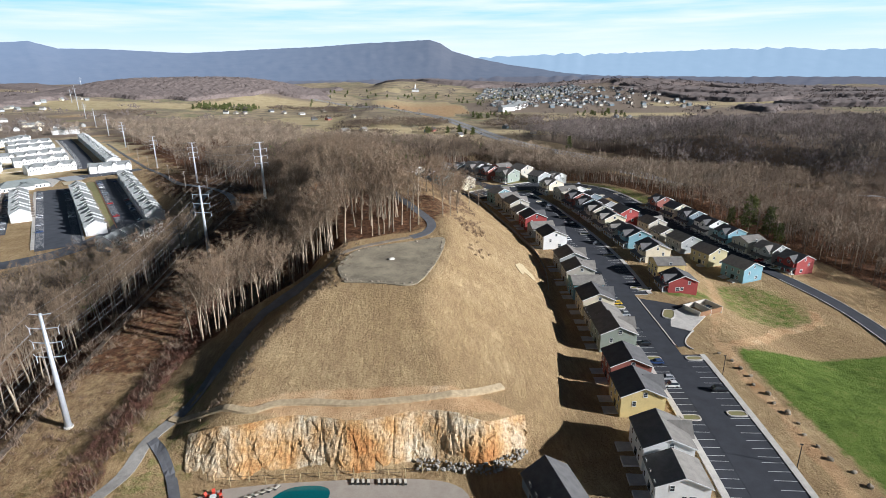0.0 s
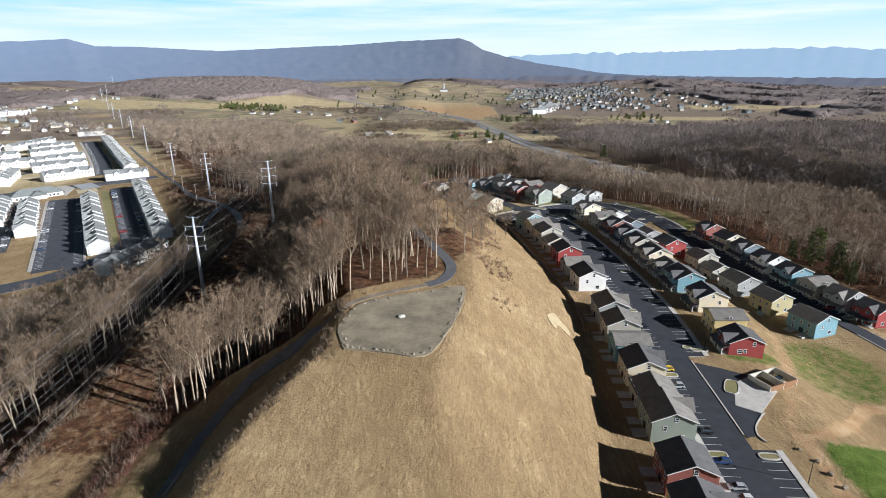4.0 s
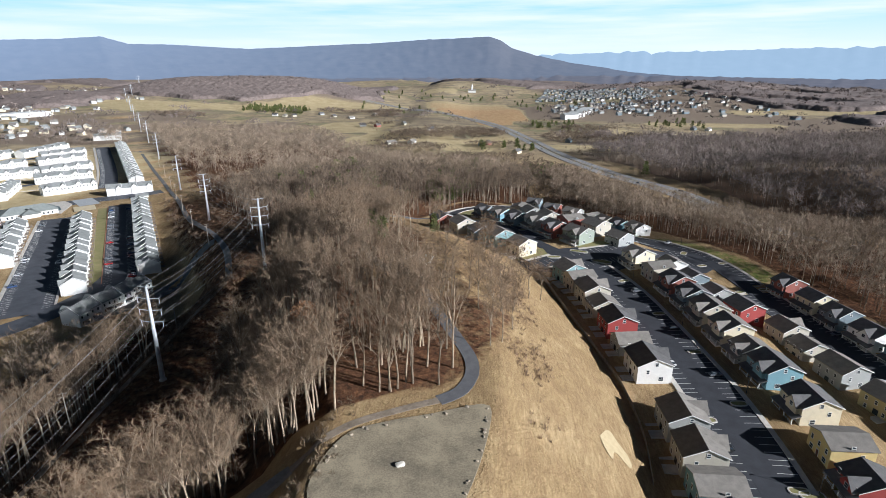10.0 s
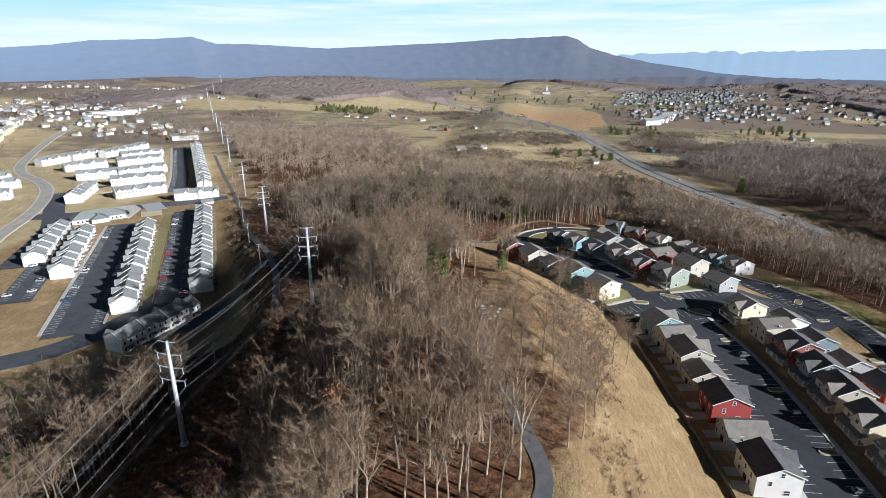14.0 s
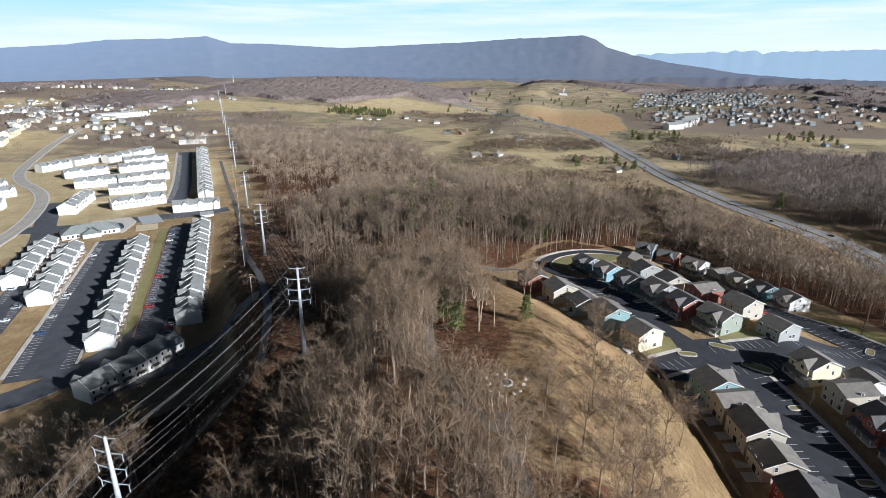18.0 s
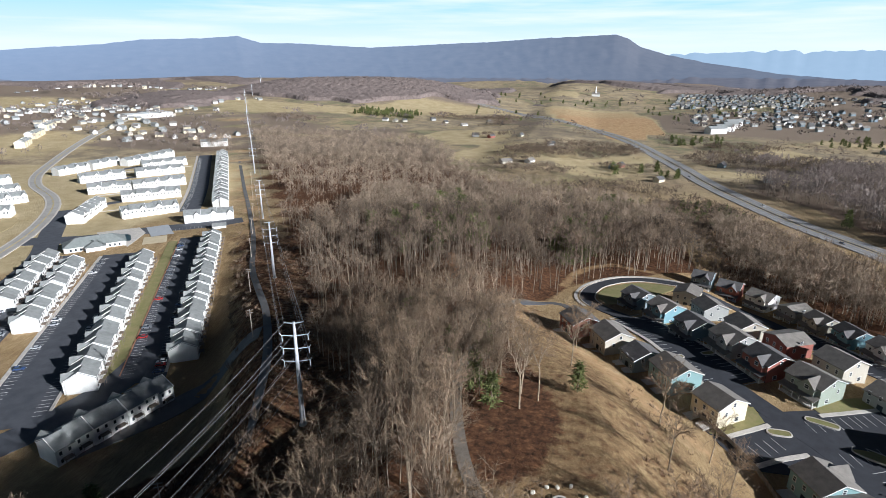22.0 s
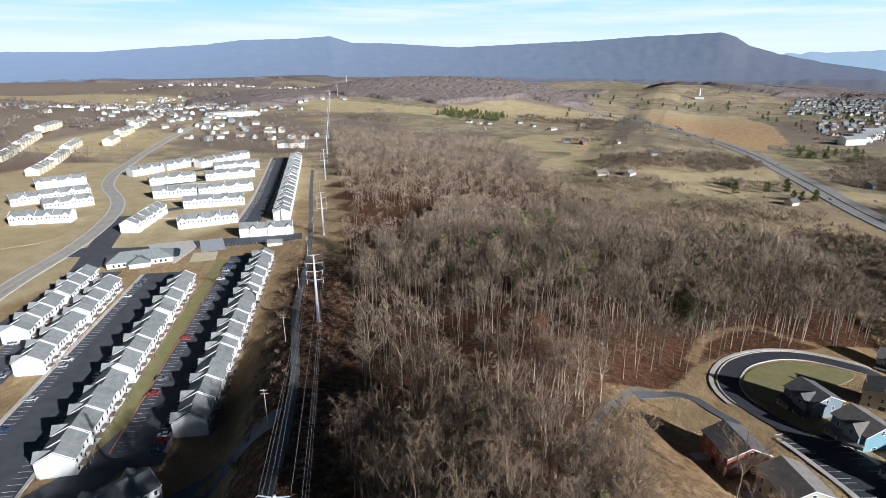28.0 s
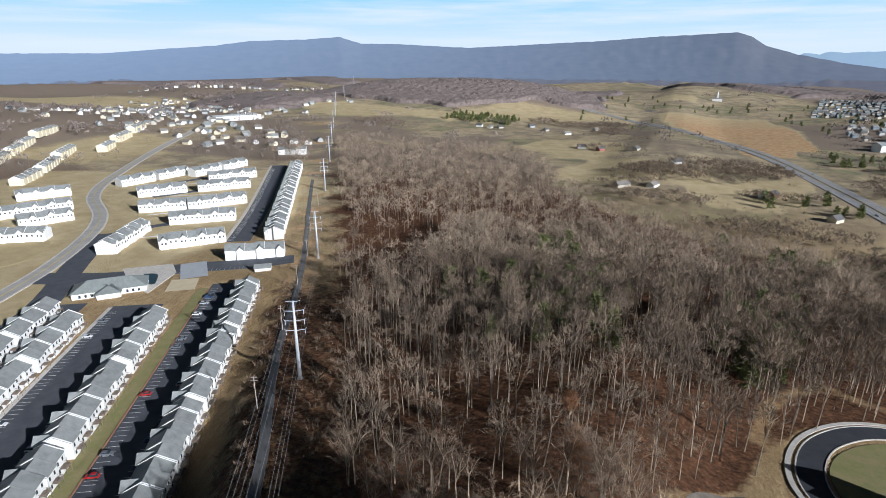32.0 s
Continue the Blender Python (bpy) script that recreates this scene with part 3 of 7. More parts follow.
def mixed(fac, a, b):
    m = node(lt, "ShaderNodeMixRGB")
    for k, v in enumerate((fac, a, b)):
        if isinstance(v, tuple):
            m.inputs[k].default_value = (*v, 1)
        else:
            lt.links.new(v, m.inputs[k])
    return m.outputs[0]


def edged(channel, scale=0.35):
    """A channel with a ragged edge."""
    a = node(lt, "ShaderNodeMath", operation="MULTIPLY_ADD")
    lt.links.new(tex(scale, 6.0, 0.7), a.inputs[0])
    a.inputs[1].default_value = 0.9
    lt.links.new(split.outputs[channel], a.inputs[2])
    r = node(lt, "ShaderNodeMapRange")
    r.inputs["From Min"].default_value, r.inputs["From Max"].default_value = 0.78, 1.08
    lt.links.new(a.outputs[0], r.inputs[0])
    return r.outputs[0]


straw = ramp(lt, tex(0.05, 8.0, 0.66), ((0.3, (0.3, 0.2, 0.1)), (0.5, (0.43, 0.3, 0.15)), (0.68, (0.6, 0.44, 0.24))))
straw = mixed(ramp(lt, tex(0.02, 5.0, 0.6, (1.0, 0.6, 1.0), 0.9), ((0.5, (0, 0, 0)), (0.62, (0.55, 0.55, 0.55)))), straw, (0.58, 0.432, 0.24))
straw = mixed(ramp(lt, tex(0.9, 6.0, 0.7, (1.0, 0.35, 1.0)), ((0.35, (0, 0, 0)), (0.7, (0.65, 0.65, 0.65)))), straw, (0.2, 0.13, 0.06))
straw = mixed(ramp(lt, tex(0.2, 7.0, 0.72, (1.0, 0.5, 1.0), 0.7), ((0.44, (0, 0, 0)), (0.6, (0.62, 0.62, 0.62)))), straw, (0.26, 0.165, 0.085))
streaks = tex(1.5, 7.0, 0.75, (1.0, 0.14, 0.4), 0.12)
straw = mixed(ramp(lt, streaks, ((0.42, (0, 0, 0)), (0.62, (0.5, 0.5, 0.5)))), straw, (0.17, 0.105, 0.05))
straw = mixed(ramp(lt, tex(4.5, 5.0, 0.75), ((0.47, (0, 0, 0)), (0.68, (0.6, 0.6, 0.6)))), straw, (0.7, 0.54, 0.31))
far_field = ramp(lt, tex(0.0045, 6.0, 0.6), ((0.36, (0.3, 0.24, 0.165)), (0.46, (0.47, 0.38, 0.24)), (0.53, (0.42, 0.33, 0.2)), (0.58, (0.27, 0.26, 0.14)), (0.64, (0.38, 0.31, 0.2)), (0.72, (0.26, 0.21, 0.16))))
dist = node(lt, "ShaderNodeVectorMath", operation="DISTANCE")
lt.links.new(geo.outputs["Position"], dist.inputs[0])
dist.inputs[1].default_value = (0, 200, 0)
farness = node(lt, "ShaderNodeMapRange")
farness.inputs["From Min"].default_value, farness.inputs["From Max"].default_value = 430, 760
lt.links.new(dist.outputs["Value"], farness.inputs[0])
hedges = mixed(ramp(lt, tex(0.03, 9.0, 0.78), ((0.42, (0.6, 0.6, 0.6)), (0.56, (0, 0, 0)))), far_field, (0.15, 0.126, 0.105))
color = mixed(farness.outputs[0], straw, hedges)
pale = ramp(lt, tex(0.045, 9.0, 0.75), ((0.35, (0.42, 0.33, 0.18)), (0.65, (0.56, 0.46, 0.28))))
pale_edge = node(lt, "ShaderNodeMath", operation="MULTIPLY_ADD")
lt.links.new(tex(0.03, 5.0, 0.6), pale_edge.inputs[0])
pale_edge.inputs[1].default_value = 0.8
lt.links.new(attr.outputs["Alpha"], pale_edge.inputs[2])
pale_fac = node(lt, "ShaderNodeMapRange")
pale_fac.inputs["From Min"].default_value, pale_fac.inputs["From Max"].default_value = 0.7, 1.0
lt.links.new(pale_edge.outputs[0], pale_fac.inputs[0])
color = mixed(pale_fac.outputs[0], color, pale)
leaf = ramp(lt, tex(0.5, 7.0, 0.7), ((0.34, (0.045, 0.026, 0.017)), (0.55, (0.14, 0.07, 0.037)), (0.74, (0.29, 0.15, 0.075))))
grass = ramp(lt, tex(0.25, 7.0, 0.65), ((0.3, (0.075, 0.115, 0.02)), (0.55, (0.135, 0.19, 0.035)), (0.75, (0.2, 0.22, 0.06))))
bare = ramp(lt, tex(0.12, 7.0, 0.65), ((0.3, (0.38, 0.225, 0.11)), (0.55, (0.54, 0.36, 0.195)), (0.75, (0.63, 0.48, 0.31))))
color = mixed(edged(2), color, bare)
color = mixed(edged(1), color, grass)
# litter blends to a paler, greyer tone with distance from the near wood
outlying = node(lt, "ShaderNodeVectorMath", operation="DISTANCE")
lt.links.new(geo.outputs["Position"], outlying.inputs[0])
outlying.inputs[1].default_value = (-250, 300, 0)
far_leaf = node(lt, "ShaderNodeMapRange")
far_leaf.inputs["From Min"].default_value, far_leaf.inputs["From Max"].default_value = 520, 720
lt.links.new(outlying.outputs["Value"], far_leaf.inputs[0])
leaf = mixed(far_leaf.outputs[0], leaf, (0.26, 0.205, 0.155))
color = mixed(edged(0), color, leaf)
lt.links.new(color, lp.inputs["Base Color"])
lb = node(lt, "ShaderNodeBump", Strength=1.0, Distance=0.9)
lt.links.new(tex(0.7, 9.0, 0.72), lb.inputs["Height"])
lt.links.new(lb.outputs[0], lp.inputs["Normal"])

land = tri_mesh("ground", np.c_[GX.ravel(), GY.ravel(), GZ.ravel()], tris, land_mat, smooth=True)
layer = land.color_attributes.new("cover", "FLOAT_COLOR", "POINT")
layer.data.foreach_set("color", cover.astype(np.float32).ravel())
tagged(new("ground", land), "dry winter grassland, leaf litter and rolling farmland", "ground", kind="structure")

# ---- mountains on the horizon ----


def ranged_by(t, source, a, b):
    n = node(t, "ShaderNodeMapRange")
    n.inputs["From Min"].default_value, n.inputs["From Max"].default_value = a, b
    t.links.new(source, n.inputs[0])
    return n.outputs[0]


def far_range(name, profile, reach, foot, depth, tone, label, jag=2.5):
    """A long ridge with spurs running down its flank, glowing in place of haze."""
    az = np.linspace(profile[0][0], profile[-1][0], 420)
    crest = lin(az, *profile)
    rows = 26
    v = []
    for k in range(rows):
        u = k / (rows - 1)
        r = reach - depth * u
        wob = np.array([noise.fractal(Vector((a * 0.9 + 0.5 * math.sin(u * 5), u * 8.0, 3.0)), 1.0, 2.0, 5) for a in az])
        small = np.array([noise.noise(Vector((a * 4.0, u * 9, 1.0))) for a in az])
        top = np.array([noise.fractal(Vector((a * 1.3, 5.0, 2.0)), 0.8, 2.1, 4) for a in az]) * jag
        z = foot + (crest + top - foot) * (1 - u) ** 1.2 + (crest - foot) * 0.032 * wob * math.sin(math.pi * min(1, u + 0.03)) + 1.5 * small
        a = np.radians(az)
        v += list(zip(r * np.sin(a), 300 + r * np.cos(a), z))
    n = len(az)
    f = [(k * n + i, k * n + i + 1, (k + 1) * n + i + 1, (k + 1) * n + i) for k in range(rows - 1) for i in range(n - 1)]
    m = bpy.data.materials.new(name)
    m.use_nodes = True
    t = m.node_tree
    p = t.nodes["Principled BSDF"]
    p.inputs["Roughness"].default_value = 1.0
    p.inputs["Specular IOR Level"].default_value = 0.0
    g = node(t, "ShaderNodeNewGeometry")
    nz = node(t, "ShaderNodeTexNoise", Scale=0.012, Detail=8.0, Roughness=0.65)
    t.links.new(g.outputs["Position"], nz.inputs["Vector"])
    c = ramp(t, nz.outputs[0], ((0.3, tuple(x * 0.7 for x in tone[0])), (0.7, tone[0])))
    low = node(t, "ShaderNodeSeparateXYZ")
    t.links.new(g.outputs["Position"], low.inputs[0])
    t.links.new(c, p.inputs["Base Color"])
    # blue emission stands in for air haze, stronger towards the left
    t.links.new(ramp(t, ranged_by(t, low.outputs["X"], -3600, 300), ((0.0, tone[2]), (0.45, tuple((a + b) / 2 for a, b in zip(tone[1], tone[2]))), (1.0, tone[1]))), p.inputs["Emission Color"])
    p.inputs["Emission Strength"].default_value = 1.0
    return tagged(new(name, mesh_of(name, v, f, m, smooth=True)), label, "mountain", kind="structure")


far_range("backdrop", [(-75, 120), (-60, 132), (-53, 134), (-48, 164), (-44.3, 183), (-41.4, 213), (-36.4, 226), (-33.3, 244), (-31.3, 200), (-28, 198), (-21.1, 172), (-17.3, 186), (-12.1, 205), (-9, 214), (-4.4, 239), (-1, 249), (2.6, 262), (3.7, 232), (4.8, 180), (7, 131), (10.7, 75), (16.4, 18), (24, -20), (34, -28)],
          4300, -28, 1250, ((0.075, 0.068, 0.065), (0.078, 0.099, 0.135), (0.178, 0.244, 0.34)), "wooded mountain ridge with a steep end, blue-grey from its haze glow")
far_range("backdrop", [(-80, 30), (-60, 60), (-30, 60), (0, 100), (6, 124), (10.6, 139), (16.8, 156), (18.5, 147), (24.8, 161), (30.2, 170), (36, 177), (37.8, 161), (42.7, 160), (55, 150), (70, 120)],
          4560, -28, 500, ((0.05, 0.054, 0.062), (0.24, 0.318, 0.39), (0.25, 0.325, 0.405)), "mountain range along the horizon, pale blue from its haze glow", 14)

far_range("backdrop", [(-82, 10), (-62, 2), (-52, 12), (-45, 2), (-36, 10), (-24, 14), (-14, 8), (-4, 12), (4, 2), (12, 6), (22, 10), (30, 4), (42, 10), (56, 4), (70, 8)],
          3500, -30, 1050, ((0.14, 0.125, 0.12), (0.045, 0.055, 0.078), (0.1, 0.13, 0.175)), "blue-grey foothills below the mountains, hazed by their own glow", 8)

# ---- roads ----


def structure(name, me, label, category):
    return tagged(new(name, me), label, category, kind="structure")


structure("road", strip("road", MAIN, -3.6, 3.6, ASPHALT, 0.26), "dark asphalt street between two rows of houses", "road")
structure("road", strip("road", BACK, -3.6, 3.6, ASPHALT, 0.28), "dark asphalt back street", "road")
structure("road", strip("road", HIGHWAY, -12.5, -0.9, HIGHWAY_ASPHALT, 0.5, 12), "grey asphalt carriageway of the highway", "road")
structure("road", strip("road", HIGHWAY, 0.9, 12.5, HIGHWAY_ASPHALT, 0.5, 12), "grey asphalt carriageway of the highway", "road")
structure("road", strip("road", COUNTY, -5, 5, PALE_ASPHALT, 0.3, 6), "pale worn asphalt county road", "road")

# ---- houses along the two streets ----
CACHE = {}


def kept(key, build):
    """One mesh for all parts that look alike."""
    if key not in CACHE:
        CACHE[key] = build()
    return CACHE[key]


SIDING = {
    "white": (0.78, 0.77, 0.74), "cream": (0.72, 0.64, 0.47), "beige": (0.5, 0.46, 0.38), "grey": (0.36, 0.37, 0.36), "yellow": (0.72, 0.57, 0.25),
    "red": (0.33, 0.05, 0.045), "brick": (0.29, 0.1, 0.075), "teal": (0.24, 0.38, 0.39), "blue": (0.2, 0.36, 0.42), "green": (0.3, 0.34, 0.28), "olive": (0.46, 0.4, 0.22), "slate": (0.19, 0.24, 0.27),
}


def siding(color):
    """Lapped boards: colour with fine level courses."""
    name = color + " siding"
    if name in MATS:
        return MATS[name]
    m = material(name, SIDING[color], tuple(c * 0.88 for c in SIDING[color]), scale=0.35, rough=0.75)
    t = m.node_tree
    g = node(t, "ShaderNodeNewGeometry")
    w = node(t, "ShaderNodeTexWave", Scale=1.6, wave_type="BANDS", bands_direction="Z", wave_profile="SAW")
    t.links.new(g.outputs["Position"], w.inputs["Vector"])
    b = node(t, "ShaderNodeBump", Strength=0.5, Distance=0.03)
    t.links.new(w.outputs["Fac"], b.inputs["Height"])
    t.links.new(b.outputs[0], t.nodes["Principled BSDF"].inputs["Normal"])
    MATS[name] = m
    return m


def window(parent, x, y, z, turn, w=0.9, h=1.4):
    """A white framed double-hung window; local x across, y outwards. Walls that look away north or east stay plain."""
    way = parent.matrix_basis.to_3x3() @ Vector((-math.sin(radians(turn)), math.cos(radians(turn)), 0))
    if way.y > 0.55 or way.x > 0.8:
        return None
    def frame_mesh():
        g = Geo()
        g.box(-w / 2 - 0.1, w / 2 + 0.1, -0.02, 0.07, h / 2, h / 2 + 0.12).box(-w / 2 - 0.1, w / 2 + 0.1, -0.02, 0.1, -h / 2 - 0.12, -h / 2)
        g.box(-w / 2 - 0.1, -w / 2, -0.02, 0.07, -h / 2, h / 2).box(w / 2, w / 2 + 0.1, -0.02, 0.07, -h / 2, h / 2).box(-w / 2, w / 2, -0.02, 0.06, -0.04, 0.04)
        return g.mesh("window_frame", WHITE)
    f = part("window", kept(("wf", w, h), frame_mesh), parent, m=pose(x, y, z, 0, 0, turn))
    part("pane", kept(("wp", w, h), lambda: Geo().box(-w / 2, w / 2, -0.01, 0.03, -h / 2, h / 2).mesh("pane", GLASS)), f)
    return f


def door(parent, x, y, z, turn):
    d = part("door", kept("door", lambda: Geo().box(-0.5, 0.5, -0.02, 0.06, 0, 2.1).mesh("door", paint("door paint", (0.12, 0.06, 0.05)))), parent, "dark front door", pose(x, y, z, 0, 0, turn))
    part("door_frame", kept("doorf", lambda: Geo().box(-0.62, -0.5, -0.02, 0.09, 0, 2.2).box(0.5, 0.62, -0.02, 0.09, 0, 2.2).box(-0.62, 0.62, -0.02, 0.09, 2.1, 2.25).mesh("door_frame", WHITE)), d)


def house(x, y, turn, color, shape="gable", length=11.0, depth=10.5, eave=6.0, ridge=9.2, roof=None, porch=True, dormer=False, rear=True, group="houses on the street"):
    """A detached house; its front looks along its own +y, the ridge runs along its own x (or y for a cross roof)."""
    z = float(height(x, y))
    words = {"gable": "gabled", "cross": "side-ridged low"}[shape]
    h = thing("house", pose(x, y, z, 0, 0, turn), f"{color} clapboard {words} house with {'a porch' if porch else 'plain walls'} and a shingle roof", "house", group)
    roof = roof or ROOF_TAN
    L, D = length / 2, depth / 2
    key = (shape, length, depth, eave, ridge)
    mat = siding(color)
    if shape == "gable":
        part("wall", kept(("w", color, *key), lambda: Geo().gabled(-L, L, -D, D, -2.5, eave, ridge).mesh("wall", mat)), h)
        part("roof", kept(("r", roof.name, *key), lambda: Geo().gable_roof(-L, L, -D, D, eave, ridge).mesh("roof", roof)), h)
    else:
        def turned():
            g = Geo().gabled(-D, D, -L, L, -2.5, eave, ridge)
            g.v = [(-b, a, c) for a, b, c in g.v]
            return g.mesh("wall", mat)

        def turned_roof():
            g = Geo().gable_roof(-D, D, -L, L, eave, ridge)
            g.v = [(-b, a, c) for a, b, c in g.v]
            return g.mesh("roof", roof)
        part("wall", kept(("w", color, *key), turned), h)
        part("roof", kept(("r", roof.name, *key), turned_roof), h)
    # rake boards on the gables
    def trim():
        g = Geo()
        k, over = (ridge - eave) / D, 0.45
        ring = [(-D - over, eave - over * k - 0.2), (0, ridge - 0.2), (D + over, eave - over * k - 0.2), (D + over, eave - over * k + 0.1), (0, ridge + 0.1), (-D - over, eave - over * k + 0.1)]
        v = [(x1, y1, z1) for x1 in (0.0, 0.03) for y1, z1 in ring]
        return g.add(v, [(0, 1, 4, 5), (1, 2, 3, 4), (11, 10, 7, 6), (10, 9, 8, 7)] + [(i, i + 6, (i + 1) % 6 + 6, (i + 1) % 6) for i in range(6)]).mesh("rake_board", WHITE)
    if shape == "gable":
        for sx, by in ((L + 0.46, 0), (-L - 0.46, 180)):
            part("rake_board", kept(("t", *key), trim), h, "white rake board", pose(sx, 0, 0, 0, 0, by))
    # windows
    for sx, turned_by in ((-L, 90), (L, -90)):
        window(h, sx, 0.4, 6.9 if ridge > 8 else 1.6, turned_by, 0.95, 1.25)
        window(h, sx, -2.4, 4.2, turned_by)
        window(h, sx, 2.2, 1.5, turned_by, 1.5, 1.4)
    for wx in (-3.4, 0, 3.4):
        window(h, wx, D, 4.4, 0)
        window(h, wx, -D, 4.4, 180)
    for wx in (-3.2, 3.0):
        window(h, wx, D, 1.5, 0, 1.5, 1.4)
        window(h, wx, -D, 1.5, 180)
    door(h, 0, D, 0.3, 0)
    part("sliding_door", kept("slider", lambda: Geo().box(-0.9, 0.9, -0.02, 0.05, 0.1, 2.1).mesh("sliding_door", GLASS)), h, "glass patio door", pose(0.4, -D, 0.1, 0, 0, 180))
    if porch:
        P = 2.3
        part("porch_floor", kept(("pf", length), lambda: Geo().box(-L + 0.3, L - 0.3, D, D + P, -1.2, 0.3).mesh("porch_floor", CONCRETE)), h)
        part("porch_roof", kept(("pr", length, depth, roof.name), lambda: Geo().slab((-L - 0.2, D + P + 0.4, 2.75), (-L - 0.2, D - 0.1, 3.6), (L + 0.2, D - 0.1, 3.6), (L + 0.2, D + P + 0.4, 2.75), 0.22).mesh("porch_roof", roof)), h)
        for px in (-L + 0.5, -1.2, 1.2, L - 0.5):
            part("porch_post", kept("post", lambda: Geo().box(-0.12, 0.12, -0.12, 0.12, 0.3, 2.8).box(-0.17, 0.17, -0.17, 0.17, 0.3, 0.6).mesh("porch_post", WHITE)), h, m=pose(px, D + P - 0.15, 0))
        for s in (-1, 1):
            part("railing", kept(("rail", length, s), lambda: railing(L, s)), h)
    if dormer:
        w = 2.6
        z0 = eave - 0.4
        yb = D + 0.9
        def gable_front():
            g = Geo().gabled(-0.3, 4.6, -w, w, z0 - 2.6, z0, z0 + 2.5)
            g.v = [(b, yb - a, c) for a, b, c in g.v]
            return g.mesh("front_gable", mat)

        def gable_front_roof():
            g = Geo().gable_roof(-0.3, 4.6, -w, w, z0, z0 + 2.5, over=0.4)
            g.v = [(b, yb - a, c) for a, b, c in g.v]
            return g.mesh("gable_roof", roof)
        fg = part("front_gable", kept(("fg", color, *key), gable_front), h, m=pose(-L * 0.35, 0, 0))
        part("gable_roof", kept(("fgr", roof.name, *key), gable_front_roof), fg)
        window(h, -L * 0.35, yb + 0.3, z0 - 0.3, 0, 1.4, 1.3)
    if rear:
        for px in (-2.8, 2.6):
            part("patio", kept("patio", lambda: Geo().box(-1.7, 1.7, -3.8, 0, -0.9, 0.16).mesh("patio", CONCRETE)), h, "pale concrete patio slab", pose(px, -D, 0))
    return h


def railing(L, s):
    g = Geo()
    for a, b in (((-L + 0.5, -1.2),) if s < 0 else ((1.2, L - 0.5),)):
        g.box(a, b, 2.1 + 5.9 - 0.03, 2.1 + 5.9 + 0.03, 1.1, 1.18).box(a, b, 2.1 + 5.9 - 0.03, 2.1 + 5.9 + 0.03, 0.45, 0.52)
        for x in np.arange(a + 0.2, b, 0.3):
            g.box(x - 0.025, x + 0.025, 2.1 + 5.9 - 0.02, 2.1 + 5.9 + 0.02, 0.5, 1.1)
    return g.mesh("railing", WHITE)


def beside(line, ahead, off):
    """The place and heading ahead metres up a line and off metres to its right."""
    q, d, s = along(line, 1.0)
    i = min(len(q) - 1, int(round(ahead)))
    p = q[i] + np.array([d[i, 1], -d[i, 0]]) * off
    return float(p[0]), float(p[1]), math.degrees(math.atan2(d[i, 1], d[i, 0]))


def run_at(line, y):
    """How far up a line its given y lies, on the first pass."""
    q, d, s = along(line, 1.0)
    return int(np.argmax(q[:, 1] >= y))


def row(line, side, off, rows, group):
    """Houses beside a street, each looking square at it."""
    for at, color, kind, length in rows:
        back = float(lin(at, (124, 3.4), (139, 2.2), (160, 0.3), (173, 0))) if line is MAIN and side < 0 else float(lin(at, (219, 0), (236, 1.8), (253, 1.0), (279, 0.6))) if line is MAIN else 0.0
        x, y, turn = beside(line, run_at(line, at), side * (off + back))
        low = "s" in kind
        house(x, y, turn + (180 if side < 0 else 0), color, "cross" if "c" in kind else "gable", length + (0.2 if low else 0.5), 11.8, 4.8 if low else 6.5, 7.3 if low else 9.1 if "c" not in kind else 8.3,
              ROOF if "k" in kind else ROOF_TAN, "p" in kind, "d" in kind, side < 0, group)


row(MAIN, -1, 16.3, ((91, "white", "s", 9), (103, "white", "d", 11), (124, "yellow", "kd", 11), (139, "brick", "k", 10), (160, "green", "d", 12), (173, "beige", "s", 9), (186, "cream", "kd", 11), (200, "blue", "c", 10),
                     (213, "beige", "d", 10), (228, "grey", "d", 11), (258, "white", "kd", 12), (274, "grey", "cs", 9), (288, "red", "kd", 11), (304, "beige", "s", 9), (317, "beige", "d", 11), (330, "beige", "c", 9), (341, "teal", "d", 10)),
    "houses under the hill")
row(MAIN, 1, 24, ((206, "red", "skdp", 10), (219, "yellow", "c", 10), (236, "cream", "kdp", 11), (253, "blue", "kdp", 12), (266, "beige", "sdp", 9), (279, "cream", "dp", 11), (294, "beige", "dp", 11), (306, "slate", "kdp", 9), (318, "brick", "kdp", 10), (330, "beige", "c", 9), (342, "cream", "dp", 10)),
    "houses in the middle block")
B = list(reversed(BACK))
row(B, -1, 18.2, ((238, "blue", "", 12), (256, "olive", "", 11), (273, "grey", "", 12), (288, "beige", "s", 9), (300, "beige", "d", 10)), "houses in the middle block")
row(B, 1, 15, ((236, "red", "kdp", 10), (249, "grey", "dp", 10), (263, "beige", "cp", 10), (277, "blue", "kdp", 10), (292, "white", "kdp", 12), (308, "slate", "kdp", 10), (322, "cream", "kp", 10), (337, "brick", "kdp", 9)), "houses beside the east wood")


def facing(line, x, y):
    """The turn by which a house at a place looks square at the nearest stretch of a street."""
    q, d, s = along(line, 1.0)
    i = int(np.argmin(np.hypot(*(q - (x, y)).T)))
    to = q[i] - (x, y)
    side = np.sign(to[0] * d[i, 1] - to[1] * d[i, 0])
    return math.degrees(math.atan2(d[i, 1], d[i, 0])) + (180 if side > 0 else 0)


def lone(line, rows, group):
    for x, y, color, kind, length in rows:
        low = "s" in kind
        house(x, y, facing(line, x, y), color, "cross" if "c" in kind else "gable", length + (0.2 if low else 0.5), 11.8, 4.8 if low else 6.5, 7.3 if low else 9.1 if "c" not in kind else 8.3,
              ROOF if "k" in kind else ROOF_TAN, "p" in kind, "d" in kind, "p" not in kind, group)


